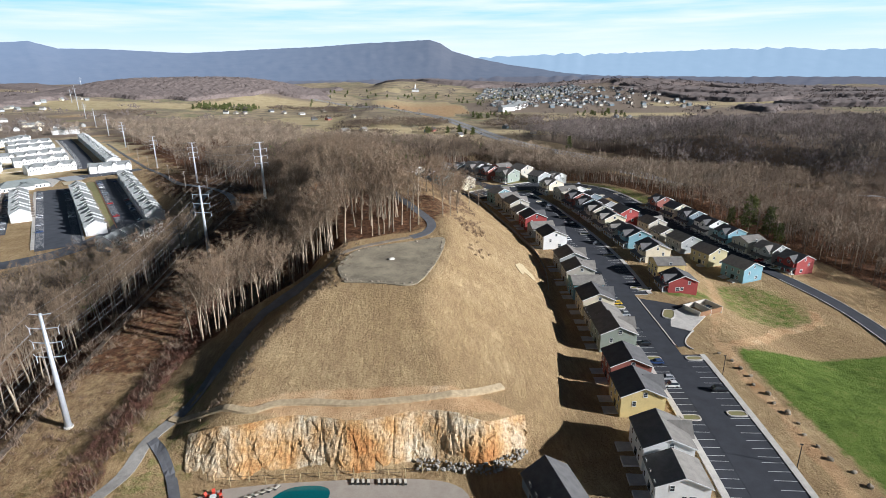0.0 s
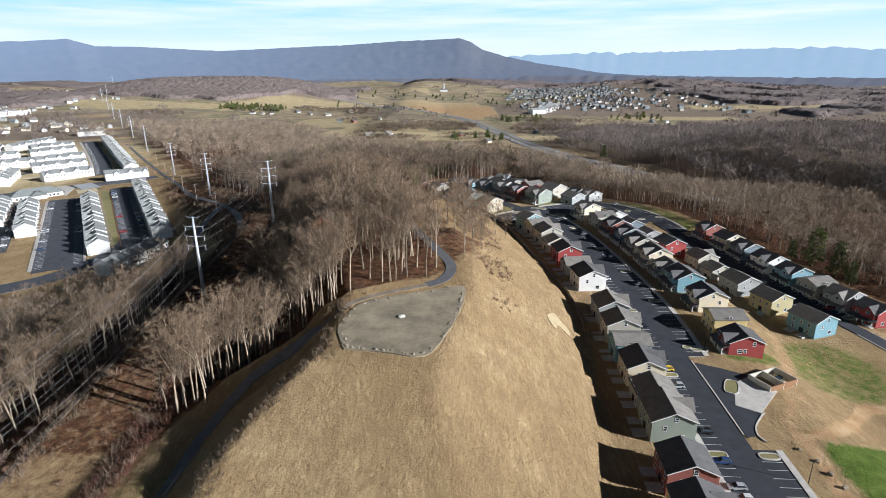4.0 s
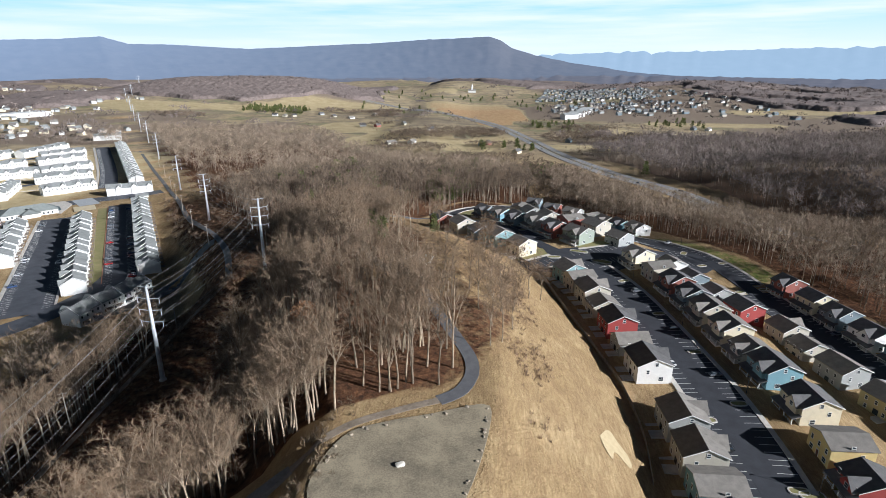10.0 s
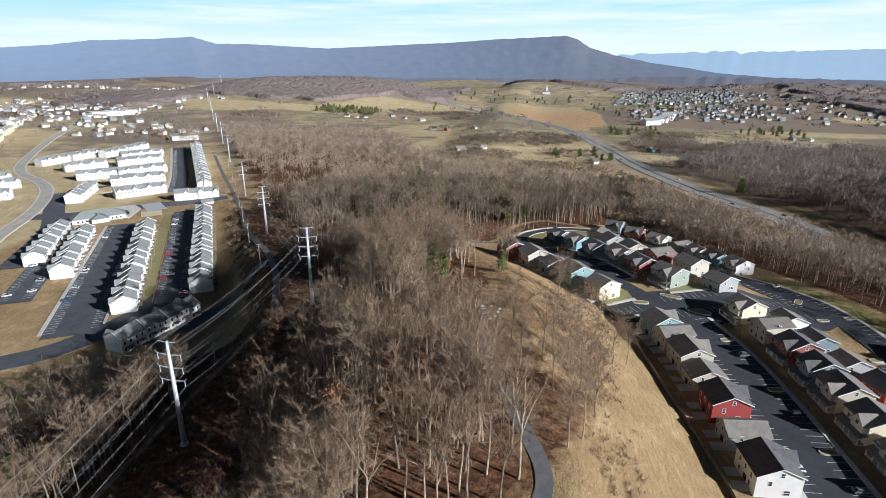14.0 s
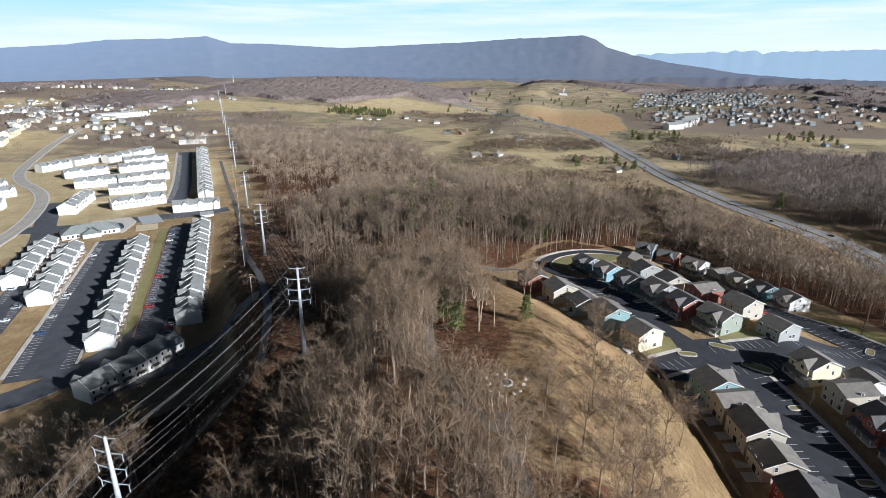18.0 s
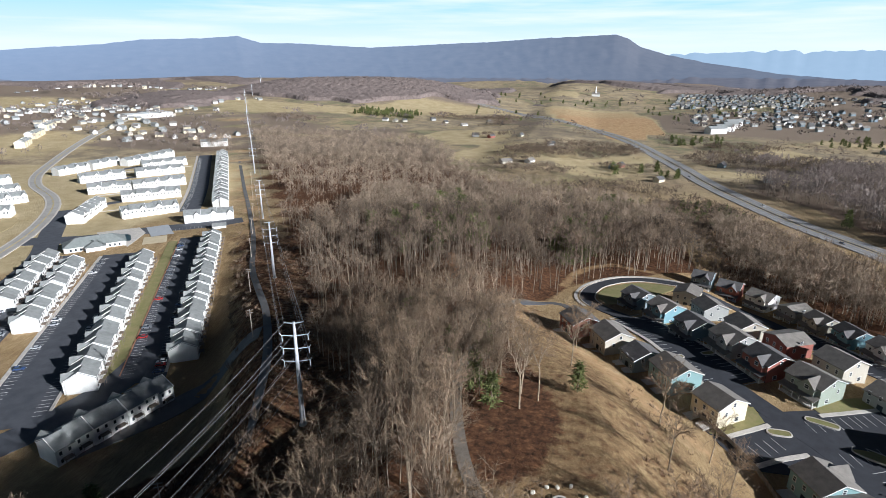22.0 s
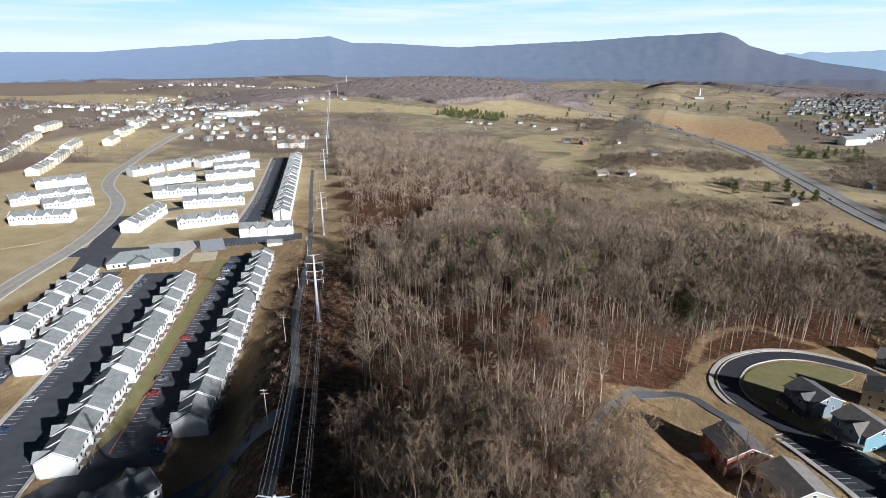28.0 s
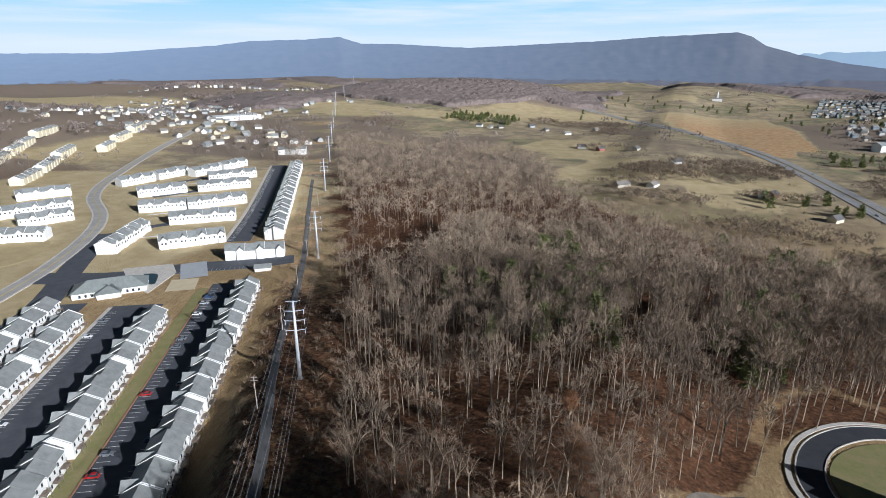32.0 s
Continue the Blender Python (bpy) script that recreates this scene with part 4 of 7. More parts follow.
lone(MAIN, ((42, 364, "cream", "", 10), (31, 379, "teal", "", 12), (21, 389, "slate", "ks", 9), (11, 400, "beige", "", 11), (-1, 412, "brick", "k", 11)), "houses under the hill")
lone(MAIN, ((75, 383, "green", "dp", 12), (64, 394, "brick", "kdp", 11), (56, 409, "grey", "dp", 12), (45, 422, "slate", "kdp", 11), (37, 444, "blue", "dp", 11), (27, 461, "slate", "kdp", 11)), "houses in the middle block")
lone(BACK, ((52, 478, "beige", "c", 11), (57, 453, "grey", "", 10), (65, 428, "beige", "", 10), (76, 413, "brick", "c", 11), (88, 398, "beige", "", 11), (97, 381, "grey", "s", 10)), "houses in the middle block")
lone(BACK, ((132, 309, "red", "k", 11), (126, 323, "grey", "s", 9), (120, 336, "slate", "ks", 9), (114, 348, "white", "s", 9)), "houses in the middle block")
lone(BACK, ((68, 521, "slate", "kdp", 10), (82, 518, "brick", "kdp", 11), (96, 508, "white", "dp", 12), (107, 493, "grey", "cp", 10), (114, 478, "beige", "dp", 11), (120, 461, "blue", "kdp", 11), (126, 443, "white", "dp", 11)), "houses beside the east wood")

# ---- power line ----


def pylon(x, y, turn, tall=33.0):
    z = float(height(x, y))
    p = thing("power_pylon", pose(x, y, z, 0, 0, turn), "tall galvanised steel pole pylon with four pairs of arms", "pylon", "pylons of the power line")
    part("pole", kept(("pylon", tall), lambda: Geo().tube((0, 0, -1.5), (0, 0, tall), 0.85, 0.35, 12).mesh("pole", STEEL, True)), p)
    part("base_plate", kept("pbase", lambda: Geo().tube((0, 0, -0.5), (0, 0, 0.35), 1.2, 1.2, 12).mesh("base_plate", CONCRETE)), p)
    for k, (h, w) in enumerate(((tall - 0.4, 2.6), (tall - 4.2, 3.6), (tall - 8.2, 3.6), (tall - 12.2, 3.6))):
        for s in (-1, 1):
            a = part("arm", kept(("arm", w), lambda: Geo().tube((0.3, 0, 0), (w, 0, 0.35), 0.17, 0.09, 6).mesh("arm", STEEL)), p, m=pose(0, 0, h, 0, 0, 0 if s > 0 else 180))
            if k:
                part("insulator", kept(("ins", w), lambda: Geo().tube((w - 0.1, 0, 0.3), (w - 0.1, 0, -1.5), 0.12, 0.12, 6).tube((w - 0.1, 0, 0.3), (w + 0.55, 0, 1.1), 0.07, 0.05, 5).mesh("insulator", STEEL)), a)
    return p


pylon_at = POWER[1:]
for i, (x, y) in enumerate(pylon_at):
    a, b = POWER[i], POWER[min(i + 2, len(POWER) - 1)]
    pylon(x, y, math.degrees(math.atan2(b[1] - a[1], b[0] - a[0])) - 90)


def hung(p, q, sag, r):
    """A wire hanging between two places, as one bent tube."""
    p, q = Vector(p), Vector(q)
    n = (q - p).cross(Vector((0, 0, 1))).normalized() * r
    v, f = [], []
    for k in range(15):
        u = k / 14
        at = p.lerp(q, u) - Vector((0, 0, 4 * sag * u * (1 - u)))
        v += [at + n, at - n * 0.5 + Vector((0, 0, r)), at - n * 0.5 - Vector((0, 0, r))]
        if k:
            f += [(3 * k - 3 + a, 3 * k - 3 + (a + 1) % 3, 3 * k + (a + 1) % 3, 3 * k + a) for a in range(3)]
    return mesh_of("cable", v, f, WIRE)


def spans():
    for i in range(len(POWER) - 1):
        (ax, ay), (bx, by) = POWER[i], POWER[i + 1]
        az, bz = float(height(ax, ay)), float(height(bx, by))
        w = thing("power_cables", pose(0, 0, 0), "bare aluminium power cables slung between two pylons", "cables", "cables of the power line")
        d = Vector((bx - ax, by - ay, 0)).normalized()
        n = Vector((d.y, -d.x, 0))
        for k, (h, off) in enumerate(((32.9, 2.6), (27.3, 3.5), (23.3, 3.5), (19.3, 3.5))):
            for s in (-1, 1):
                for twin in (0,):
                    o = n * (s * off + twin)
                    part("cable", hung((ax + o.x, ay + o.y, az + h), (bx + o.x, by + o.y, bz + h), 3.0, 0.035), w)


spans()


def wood_pole(x, y, tall=13.0, turn=30):
    p = thing("utility_pole", pose(x, y, float(height(x, y)), 0, 0, turn), "weathered wooden utility pole with crossarms", "utility pole", "wooden poles beside the power line")
    part("pole", kept("wpole", lambda: Geo().tube((0, 0, -1), (0, 0, tall), 0.2, 0.13, 8).mesh("pole", WOOD_POLE)), p)
    for h in (tall - 0.5, tall - 1.7):
        part("crossarm", kept("warm", lambda: Geo().box(-1.2, 1.2, -0.08, 0.08, -0.08, 0.08).mesh("crossarm", WOOD_POLE)), p, m=pose(0, 0.18, h))


for x, y in ((-132, 381), (-169, 438), (-205, 497), (-238, 552), (-270, 605), (-307, 665), (-345, 725), (-100, 60), (-104, 150), (-107, 225), (-112, 300)):
    wood_pole(x, y)

# ---- townhouses in the valley ----


def townhouses(x, y, turn, units, front="left", high=6.4, detailed=True, tint="white"):
    """A row of attached houses along its own +x from the given end; fronts on its own +y."""
    z = float(height(x, y))
    b = thing("townhouse_row", pose(x, y, z, 0, 0, turn), f"row of {units} attached white townhouses with grey shingle roofs", "townhouses", "townhouse rows in the valley")
    wall_m, U, D = siding(tint), 6.4, 5.6 if detailed else 6.3
    high = high if detailed else 7.0
    for k in range(units):
        step = 0.35 * ((k * 7) % 3)
        back = 0.5 * ((k * 5) % 2)
        at = pose(k * U, back, step)
        w = part("unit_wall", kept(("tw", tint, high), lambda: Geo().gabled(0, U, -D, D, -2.5, high, high + 3.1).mesh("unit_wall", wall_m)), b, m=at)
        part("roof", kept(("tr", high), lambda: Geo().gable_roof(0.1, U - 0.1, -D, D, high, high + 3.1, over=0.3).mesh("roof", ROOF_GREY)), w)
        if k % 2 == 0:
            part("party_wall", kept(("tp", high), lambda: Geo().gabled(-0.12, 0.12, -D - 0.35, D + 0.35, high - 0.4, high + 0.2, high + 3.45).mesh("party_wall", WHITE)), w, "white raised rake between roofs")
        if k % 2 == 0:
            def cross():
                g = Geo().gabled(0, 3.4, -2.4, 2.4, -2.5, high, high + 2.2)
                g.v = [(2.9 + b2, D + 1.1 - a2, c2) for a2, b2, c2 in g.v]
                return g.mesh("bay", wall_m)

            def cross_roof():
                g = Geo().gable_roof(0, 4.6, -2.4, 2.4, high, high + 2.2, over=0.35)
                g.v = [(2.9 + b2, D + 1.1 - a2, c2) for a2, b2, c2 in g.v]
                return g.mesh("bay_roof", ROOF_GREY)
            part("bay", kept(("bay", tint, high), cross), w)
            part("bay_roof", kept(("bayr", high), cross_roof), w)
        if detailed:
            for wz in (1.7, 4.7):
                for wx in (1.6, 4.6):
                    part("window", kept("tpane", lambda: Geo().box(-0.45, 0.45, -0.03, 0.02, -0.7, 0.7).mesh("window", GLASS)), w, m=pose(wx, -D, wz))
            part("deck", kept("deck", deck_mesh), w, "weathered timber deck", pose(U / 2, -D, 0))
        elif x > -600:
            deep = D + 1.1 if k % 2 == 0 else D
            for wx in ((1.7, 4.1) if k % 2 == 0 else (1.5, 4.8)):
                part("window", kept("tfront", lambda: Geo().box(-0.5, 0.5, -0.02, 0.04, 3.9, 5.3).mesh("window", GLASS)), w, m=pose(wx, deep, 0))
    part("end_rake", kept(("tp", high), lambda: None), b, "white raised rake at the end", pose(units * U, 0, 0.1))
    return b


def deck_mesh():
    g = Geo().box(-1.6, 1.6, -2.2, 0, 2.55, 2.7)
    for x in (-1.5, 1.5):
        g.box(x - 0.06, x + 0.06, -2.15, -2.03, -1.5, 3.5)
    g.box(-1.6, 1.6, -2.15, -2.09, 3.45, 3.53).box(-1.6, -1.54, -2.15, 0, 3.45, 3.53).box(1.54, 1.6, -2.15, 0, 3.45, 3.53)
    for x in np.arange(-1.5, 1.55, 0.375):
        g.box(x - 0.025, x + 0.025, -2.13, -2.1, 2.7, 3.5)
    return g.mesh("deck", DECK_WOOD)


def row_between(a, b, units=None, detailed=True, flip=False, tint="white"):
    """Townhouses from one ridge end to the other, broken into buildings of at most nine."""
    a, b = Vector((*a, 0)), Vector((*b, 0))
    if flip:
        a, b = b, a
    n = max(2, int((b - a).length / 6.6))
    turn = math.degrees(math.atan2(b.y - a.y, b.x - a.x))
    d = (b - a).normalized()
    parts = max(1, round(n / 8))
    each, at = n // parts, 0.0
    for k in range(parts):
        p = a + d * at
        townhouses(p.x, p.y, turn, each, detailed=detailed, tint=tint)
        at += each * 6.4 + 4.0


row_between((-172, 387), (-265, 543))
row_between((-196, 355), (-280, 490))
row_between((-266, 392), (-322, 480))
row_between((-300, 408), (-345, 482))
row_between((-173, 318), (-160, 368))
row_between((-322, 580), (-288, 604), flip=True)
row_between((-316, 628), (-486, 884), detailed=False)
row_between((-568, 949), (-530, 970), detailed=False)
row_between((-385, 574), (-351, 614), flip=True, detailed=False)
row_between((-428, 626), (-385, 663), flip=True, detailed=False)
row_between((-450, 668), (-418, 712), flip=True, detailed=False)
row_between((-496, 724), (-460, 766), flip=True, detailed=False)
row_between((-523, 766), (-490, 810), flip=True, detailed=False)
row_between((-483, 642), (-450, 672), flip=True, detailed=False)
row_between((-530, 684), (-503, 722), flip=True, detailed=False)
row_between((-588, 700), (-575, 790), flip=True, detailed=False)
row_between((-556, 774), (-552, 860), flip=True, detailed=False)
row_between((-400, 550), (-428, 606), flip=True, detailed=False)
row_between((-516, 534), (-474, 563), flip=True, detailed=False)
row_between((-530, 566), (-512, 608), flip=True, detailed=False)
row_between((-575, 568), (-547, 632), flip=True, detailed=False)
row_between((-625, 625), (-600, 668), flip=True, detailed=False)
for a, b in (((-690, 668), (-730, 716)), ((-738, 724), (-790, 778)), ((-800, 786), (-850, 842)), ((-760, 640), (-812, 700)), ((-820, 708), (-880, 772)), ((-888, 780), (-950, 850)), ((-958, 858), (-1000, 920)), ((-845, 905), (-880, 960)), ((-890, 972), (-930, 1030)), ((-800, 850), (-830, 890))):
    row_between(a, b, flip=True, detailed=False, tint="cream")

# ---- streets, parking and kerbs ----


def lines_mesh(line, side, near, far, s0, s1, gap, lift, name, mat=LINE, wide=0.14):
    """Painted bay lines square to a street."""
    q, d, s = along(line, 1.0)
    g = Geo()
    for a in np.arange(s0, s1 + 0.1, gap):
        i = min(len(q) - 1, int(round(a)))
        n = np.array([d[i, 1], -d[i, 0]]) * side
        p = [q[i] + n * near + d[i] * wide / 2, q[i] + n * far + d[i] * wide / 2, q[i] + n * far - d[i] * wide / 2, q[i] + n * near - d[i] * wide / 2]
        z = [float(height(*c)) + lift for c in p]
        top = [(*c, h) for c, h in zip(p, z)]
        g.add(top + [(a1, b1, c1 - 0.2) for a1, b1, c1 in top], [(0, 1, 2, 3) if side < 0 else (3, 2, 1, 0), (0, 4, 5, 1), (1, 5, 6, 2), (2, 6, 7, 3), (3, 7, 4, 0)])
    return g.mesh(name, mat)


def bays(line, side, s0, s1, gap=2.9, near=3.6, far=9.4, walk=True):
    structure("parking_lot", strip("parking_lot", line, side * near if side > 0 else -far, far if side > 0 else -near, ASPHALT, 0.24, 4, 3, span=(s0, s1)), "dark asphalt parking bays along the street", "parking lot")
    structure("bay_lines", lines_mesh(line, side, near + 0.3, far - 0.2, s0 + 1, s1 - 1, gap, 0.27, "bay_lines"), "white painted parking bay lines", "road marking")
    if walk:
        a, b = far, far + 1.7
        structure("pavement", strip("pavement", line, min(side * a, side * b), max(side * a, side * b), CONCRETE, 0.4, 4, 1, span=(s0, s1)), "pale concrete sidewalk with a raised kerb", "sidewalk")


def island(x, y, turn, long=5.6, wide=3.0):
    """A kerbed bulb of mulch between parking bays."""
    def ring(grow, z):
        n = 20
        out = []
        for k in range(n):
            a = 2 * math.pi * k / n
            c, s = math.cos(a), math.sin(a)
            out.append(((long / 2 + grow) * math.copysign(abs(c) ** 0.6, c), (wide / 2 + grow) * math.copysign(abs(s) ** 0.6, s), z))
        return out
    def kerb_mesh():
        a, b, c, d = ring(0, 0), ring(0, 0.5), ring(-0.35, 0.5), ring(-0.35, 0)
        n = 20
        v = a + b + c + d
        f = [(r * n + k, r * n + (k + 1) % n, (r + 1) * n + (k + 1) % n, (r + 1) * n + k) for r in range(3) for k in range(n)]
        return mesh_of("kerb", v, f, CONCRETE)
    t = thing("traffic_island", pose(x, y, float(height(x, y)), 0, 0, turn), "kerbed traffic island with mulch between bays", "traffic island", "islands in the parking bays")
    part("kerb", kept(("kerb", long, wide), kerb_mesh), t)
    part("mulch", kept(("mulch", long, wide), lambda: mesh_of("mulch", ring(-0.3, 0.4) + ring(-0.3, 0.1), [tuple(range(20))] + [(k, k + 20, (k + 1) % 20 + 20, (k + 1) % 20) for k in range(20)], LAWN)), t, "thin lawn and mulch")


_, _, s_main = along(MAIN, 1.0)
S = {y: run_at(MAIN, y) for y in (60, 88, 118, 120, 149, 153, 156, 187, 198, 205, 232, 240, 270, 300, 330, 346, 350, 372, 380, 400, 440, 452)}
bays(MAIN, -1, S[60], S[346], far=8.4)
bays(MAIN, 1, S[60], S[153])
bays(MAIN, 1, S[198], S[346])
bays(MAIN, -1, S[380], S[440], far=8.4)
bays(MAIN, 1, S[380], S[440])
SB = {y: run_at(B, y) for y in (230, 240, 330, 342, 345, 372, 385, 470, 480)}
bays(B, -1, SB[240], SB[342], walk=False, far=8.6)
bays(B, 1, SB[240], SB[342], far=8.6)
bays(B, -1, SB[385], SB[470], walk=False, far=8.6)
bays(B, 1, SB[345], SB[470], far=8.6)
structure("parking_lot", patch("parking_lot", [(37, 356), (45, 342), (56, 342), (72, 338), (100, 351), (138, 362), (150, 372), (140, 390), (112, 392), (95, 379), (82, 376), (56, 368), (46, 364)], ASPHALT, 0.22, straight=True), "dark asphalt junction between the two streets", "parking lot")
for line, side, runs in ((MAIN, -1, (S[88], S[118], S[149], S[187], S[232], S[270], S[300], S[330], S[400])), (MAIN, 1, (S[88], S[120], S[149], S[205], S[240], S[270], S[300], S[330], S[400])),
                         (B, -1, (SB[240], SB[342], SB[372], SB[470])), (B, 1, (SB[240], SB[342], SB[372]))):
    for s in runs:
        x, y, turn = beside(line, s, side * 6.6)
        island(x, y, turn + 90, 5.4 if side else 5, 2.8)
for line, s0, s1 in ((MAIN, S[156], S[198]), (B, 0, SB[230]), (MAIN, S[452], len(s_main) - 2)):
    for side in (-1, 1):
        if line is MAIN and s0 == S[156] and side < 0:
            continue
        structure("kerb", strip("kerb", line, min(side * 3.6, side * 4.0), max(side * 3.6, side * 4.0), CONCRETE, 0.42, 3, 1, span=(s0, s1)), "pale concrete kerb", "kerb")
structure("pavement", strip("pavement", MAIN, -6.6, -5.0, CONCRETE, 0.3, 3, 1, span=(S[452], len(s_main) - 6)), "pale concrete sidewalk round the turning loop", "sidewalk")
for off in (-6.4, 6.4):
    structure("road_lines", strip("road_lines", HIGHWAY, off - 0.15, off + 0.15, LINE, 0.56, 12, 1), "white lane line of the highway", "road marking")
for off in (-10.6, -2.2, 2.2, 10.6):
    structure("road_lines", strip("road_lines", HIGHWAY, off - 0.2, off + 0.2, YELLOW_LINE if abs(off) < 6 else LINE, 0.56, 12, 1), "edge line of the highway", "road marking")
for off in (-0.35, 0.35):
    structure("road_lines", strip("road_lines", COUNTY, off - 0.12, off + 0.12, YELLOW_LINE, 0.36, 6, 1), "yellow centre line of the county road", "road marking")
for off in (-5.6, 5.6):
    structure("pavement", strip("pavement", COUNTY, off - 0.7, off + 0.7, CONCRETE, 0.34, 6, 1), "pale concrete sidewalk of the county road", "sidewalk")

for line, s1 in (([(40, 351), (58, 363)], 18), ([(70, 357), (98, 368)], 28), ([(104, 369), (136, 381)], 30)):
    for side in (-1, 1):
        structure("bay_lines", lines_mesh(line, side, 4.2, 9.4, 1, s1, 2.9, 0.27, "bay_lines"), "white painted parking bay lines", "road marking")
for x, y, turn, long, wide in ((58.5, 359, 0, 7, 3.4), (72.5, 366.5, -20, 9.5, 3.4), (66.5, 348, -30, 8, 3.4), (81.5, 354.5, -30, 10.5, 5), (99, 380, 30, 6.4, 3.4), (104, 356, 25, 6.4, 3.4), (136, 389, 60, 6.4, 3.4)):
    island(x, y, turn, long, wide)
for ring in ([(38, 354.5), (42, 362), (48, 368), (54, 370.5), (55.5, 363), (43, 354)], [(71, 376), (82, 381), (92, 384.5), (91.5, 378.5), (74, 371.2)]):
    structure("lawn", patch("lawn", ring, LAWN, 0.3, 2.0, straight=True), "green-brown winter lawn beside a house", "lawn")
for ends in ([(41, 352.8), (49, 357.5), (56.5, 362)], [(73, 370.2), (92, 377.5)], [(48, 343), (56, 347.5), (64, 351)]):
    structure("pavement", strip("pavement", ends, -0.8, 0.8, CONCRETE, 0.42, 2, 1), "pale concrete walk at the edge of the junction", "sidewalk")
structure("lawn", patch("lawn", [(9, 466), (9, 478), (14, 491), (24, 502), (37, 507), (50, 504), (44, 492), (32, 480), (22, 468), (14, 459)], LAWN, 0.2, 2.5), "olive winter lawn inside the turning loop", "lawn")
# dumpster yard
yard = thing("dumpster_enclosure", pose(116, 184, float(height(116, 184)), 0, 0, 22), "dumpster enclosure with pale block walls and brown wooden gates", "enclosure")
BLOCK = material("pale block", (0.62, 0.57, 0.48), (0.5, 0.46, 0.39), scale=0.8, rough=0.9)
GATE = material("brown gate boards", (0.3, 0.16, 0.07), (0.2, 0.1, 0.05), scale=1.5, rough=0.8)
for nm, b in (("wall", (-6, 6, 3.7, 4, -0.5, 2.2)), ("wall", (-6, -5.7, -4, 3.7, -0.5, 2.2)), ("wall", (5.7, 6, -4, 3.7, -0.5, 2.2)), ("wall", (-0.15, 0.15, -4, 3.7, -0.5, 2.2))):
    part(nm, Geo().box(*b).mesh(nm, BLOCK), yard)
for x in (-5.6, -2.9, 0.2, 2.95):
    part("gate", kept("ygate", lambda: Geo().box(0, 2.7, -0.06, 0.06, 0.15, 2.1).mesh("gate", GATE)), yard, m=pose(x, -4, 0))
dump = thing("dumpster", pose(119, 185.3, float(height(119, 185.3)) + 0.1, 0, 0, 22), "pale metal dumpster inside the enclosure", "dumpster")
part("bin", Geo().box(-1.2, 1.2, -0.9, 0.9, 0.15, 1.3).mesh("bin", WHITE), dump)
part("lid", Geo().slab((-1.25, -0.95, 1.35), (1.25, -0.95, 1.35), (1.25, 0.95, 1.6), (-1.25, 0.95, 1.6), 0.08).mesh("lid", GLASS), dump)
structure("parking_lot", patch("parking_lot", [(94, 157), (97.2, 157.6), (98.5, 161.5), (103.3, 167), (98, 171.5), (101, 178), (105, 184), (110, 187.5), (103, 192), (95, 196)], ASPHALT, 0.26, 1.5, straight=True), "dark asphalt lay-by before the dumpsters", "parking lot")
island(101.5, 181, 62, 8.5, 4.4)
island(101.5, 204, 0, 6.4, 3.2)
structure("kerb", strip("kerb", [(104.5, 167.6), (103, 166.4), (98.7, 161.5), (97.2, 157.5), (98.2, 155)], -0.2, 0.2, CONCRETE, 0.42, 1.5, 1), "pale concrete kerb", "kerb")
structure("pavement", patch("pavement", [(98, 171.5), (103.5, 167.5), (114.5, 178.5), (110.5, 187), (105, 184), (101, 178)], CONCRETE, 0.3, 1.5, straight=True), "pale concrete apron before the dumpsters", "pavement")


def lamp_post(x, y, turn):
    p = thing("street_lamp", pose(x, y, float(height(x, y)), 0, 0, turn), "slim dark street lamp post", "street lamp", "street lamps")
    part("post", kept("lpost", lambda: Geo().tube((0, 0, -0.3), (0, 0, 6.5), 0.11, 0.07, 8).mesh("post", paint("dark metal", (0.03, 0.03, 0.03)))), p)
    part("head", kept("lhead", lambda: Geo().box(-0.2, 0.5, -0.15, 0.15, 6.45, 6.6).mesh("head", paint("dark metal", (0.03, 0.03, 0.03)))), p)


for y in (100, 140, 205, 245, 290, 330, 380, 420):
    x, yy, turn = beside(MAIN, run_at(MAIN, y), 11.6)
    lamp_post(x, yy, turn + 90)
for y in (250, 310, 400, 440):
    x, yy, turn = beside(B, run_at(B, y), 10.8)
    lamp_post(x, yy, turn + 90)

# ---- cars ----
CAR_COLORS = {"white": (0.75, 0.75, 0.75), "silver": (0.45, 0.46, 0.48), "black": (0.02, 0.02, 0.022), "grey": (0.16, 0.17, 0.19), "red": (0.4, 0.02, 0.02), "blue": (0.04, 0.08, 0.2), "yellow": (0.75, 0.5, 0.03)}


def car_body(tall):
    side = [(-2.25, 0.35), (2.2, 0.35), (2.25, 0.75), (1.3, 0.95), (-2.0, 1.0), (-2.28, 0.7)]
    v = [(x, y, z) for y in (-0.88, 0.88) for x, z in side]
    n = len(side)
    g = Geo().add(v, [tuple(range(n)), tuple(range(2 * n - 1, n - 1, -1))] + [(k, n + k, n + (k + 1) % n, (k + 1) % n) for k in range(n)])
    return g.add([(x, y, tall) for x, y in ((-1.45, -0.62), (0.2, -0.62), (0.2, 0.62), (-1.45, 0.62))] + [(x, y, tall - 0.06) for x, y in ((-1.5, -0.66), (0.25, -0.66), (0.25, 0.66), (-1.5, 0.66))],
                 [(0, 1, 2, 3), (0, 4, 5, 1), (1, 5, 6, 2), (2, 6, 7, 3), (3, 7, 4, 0)])


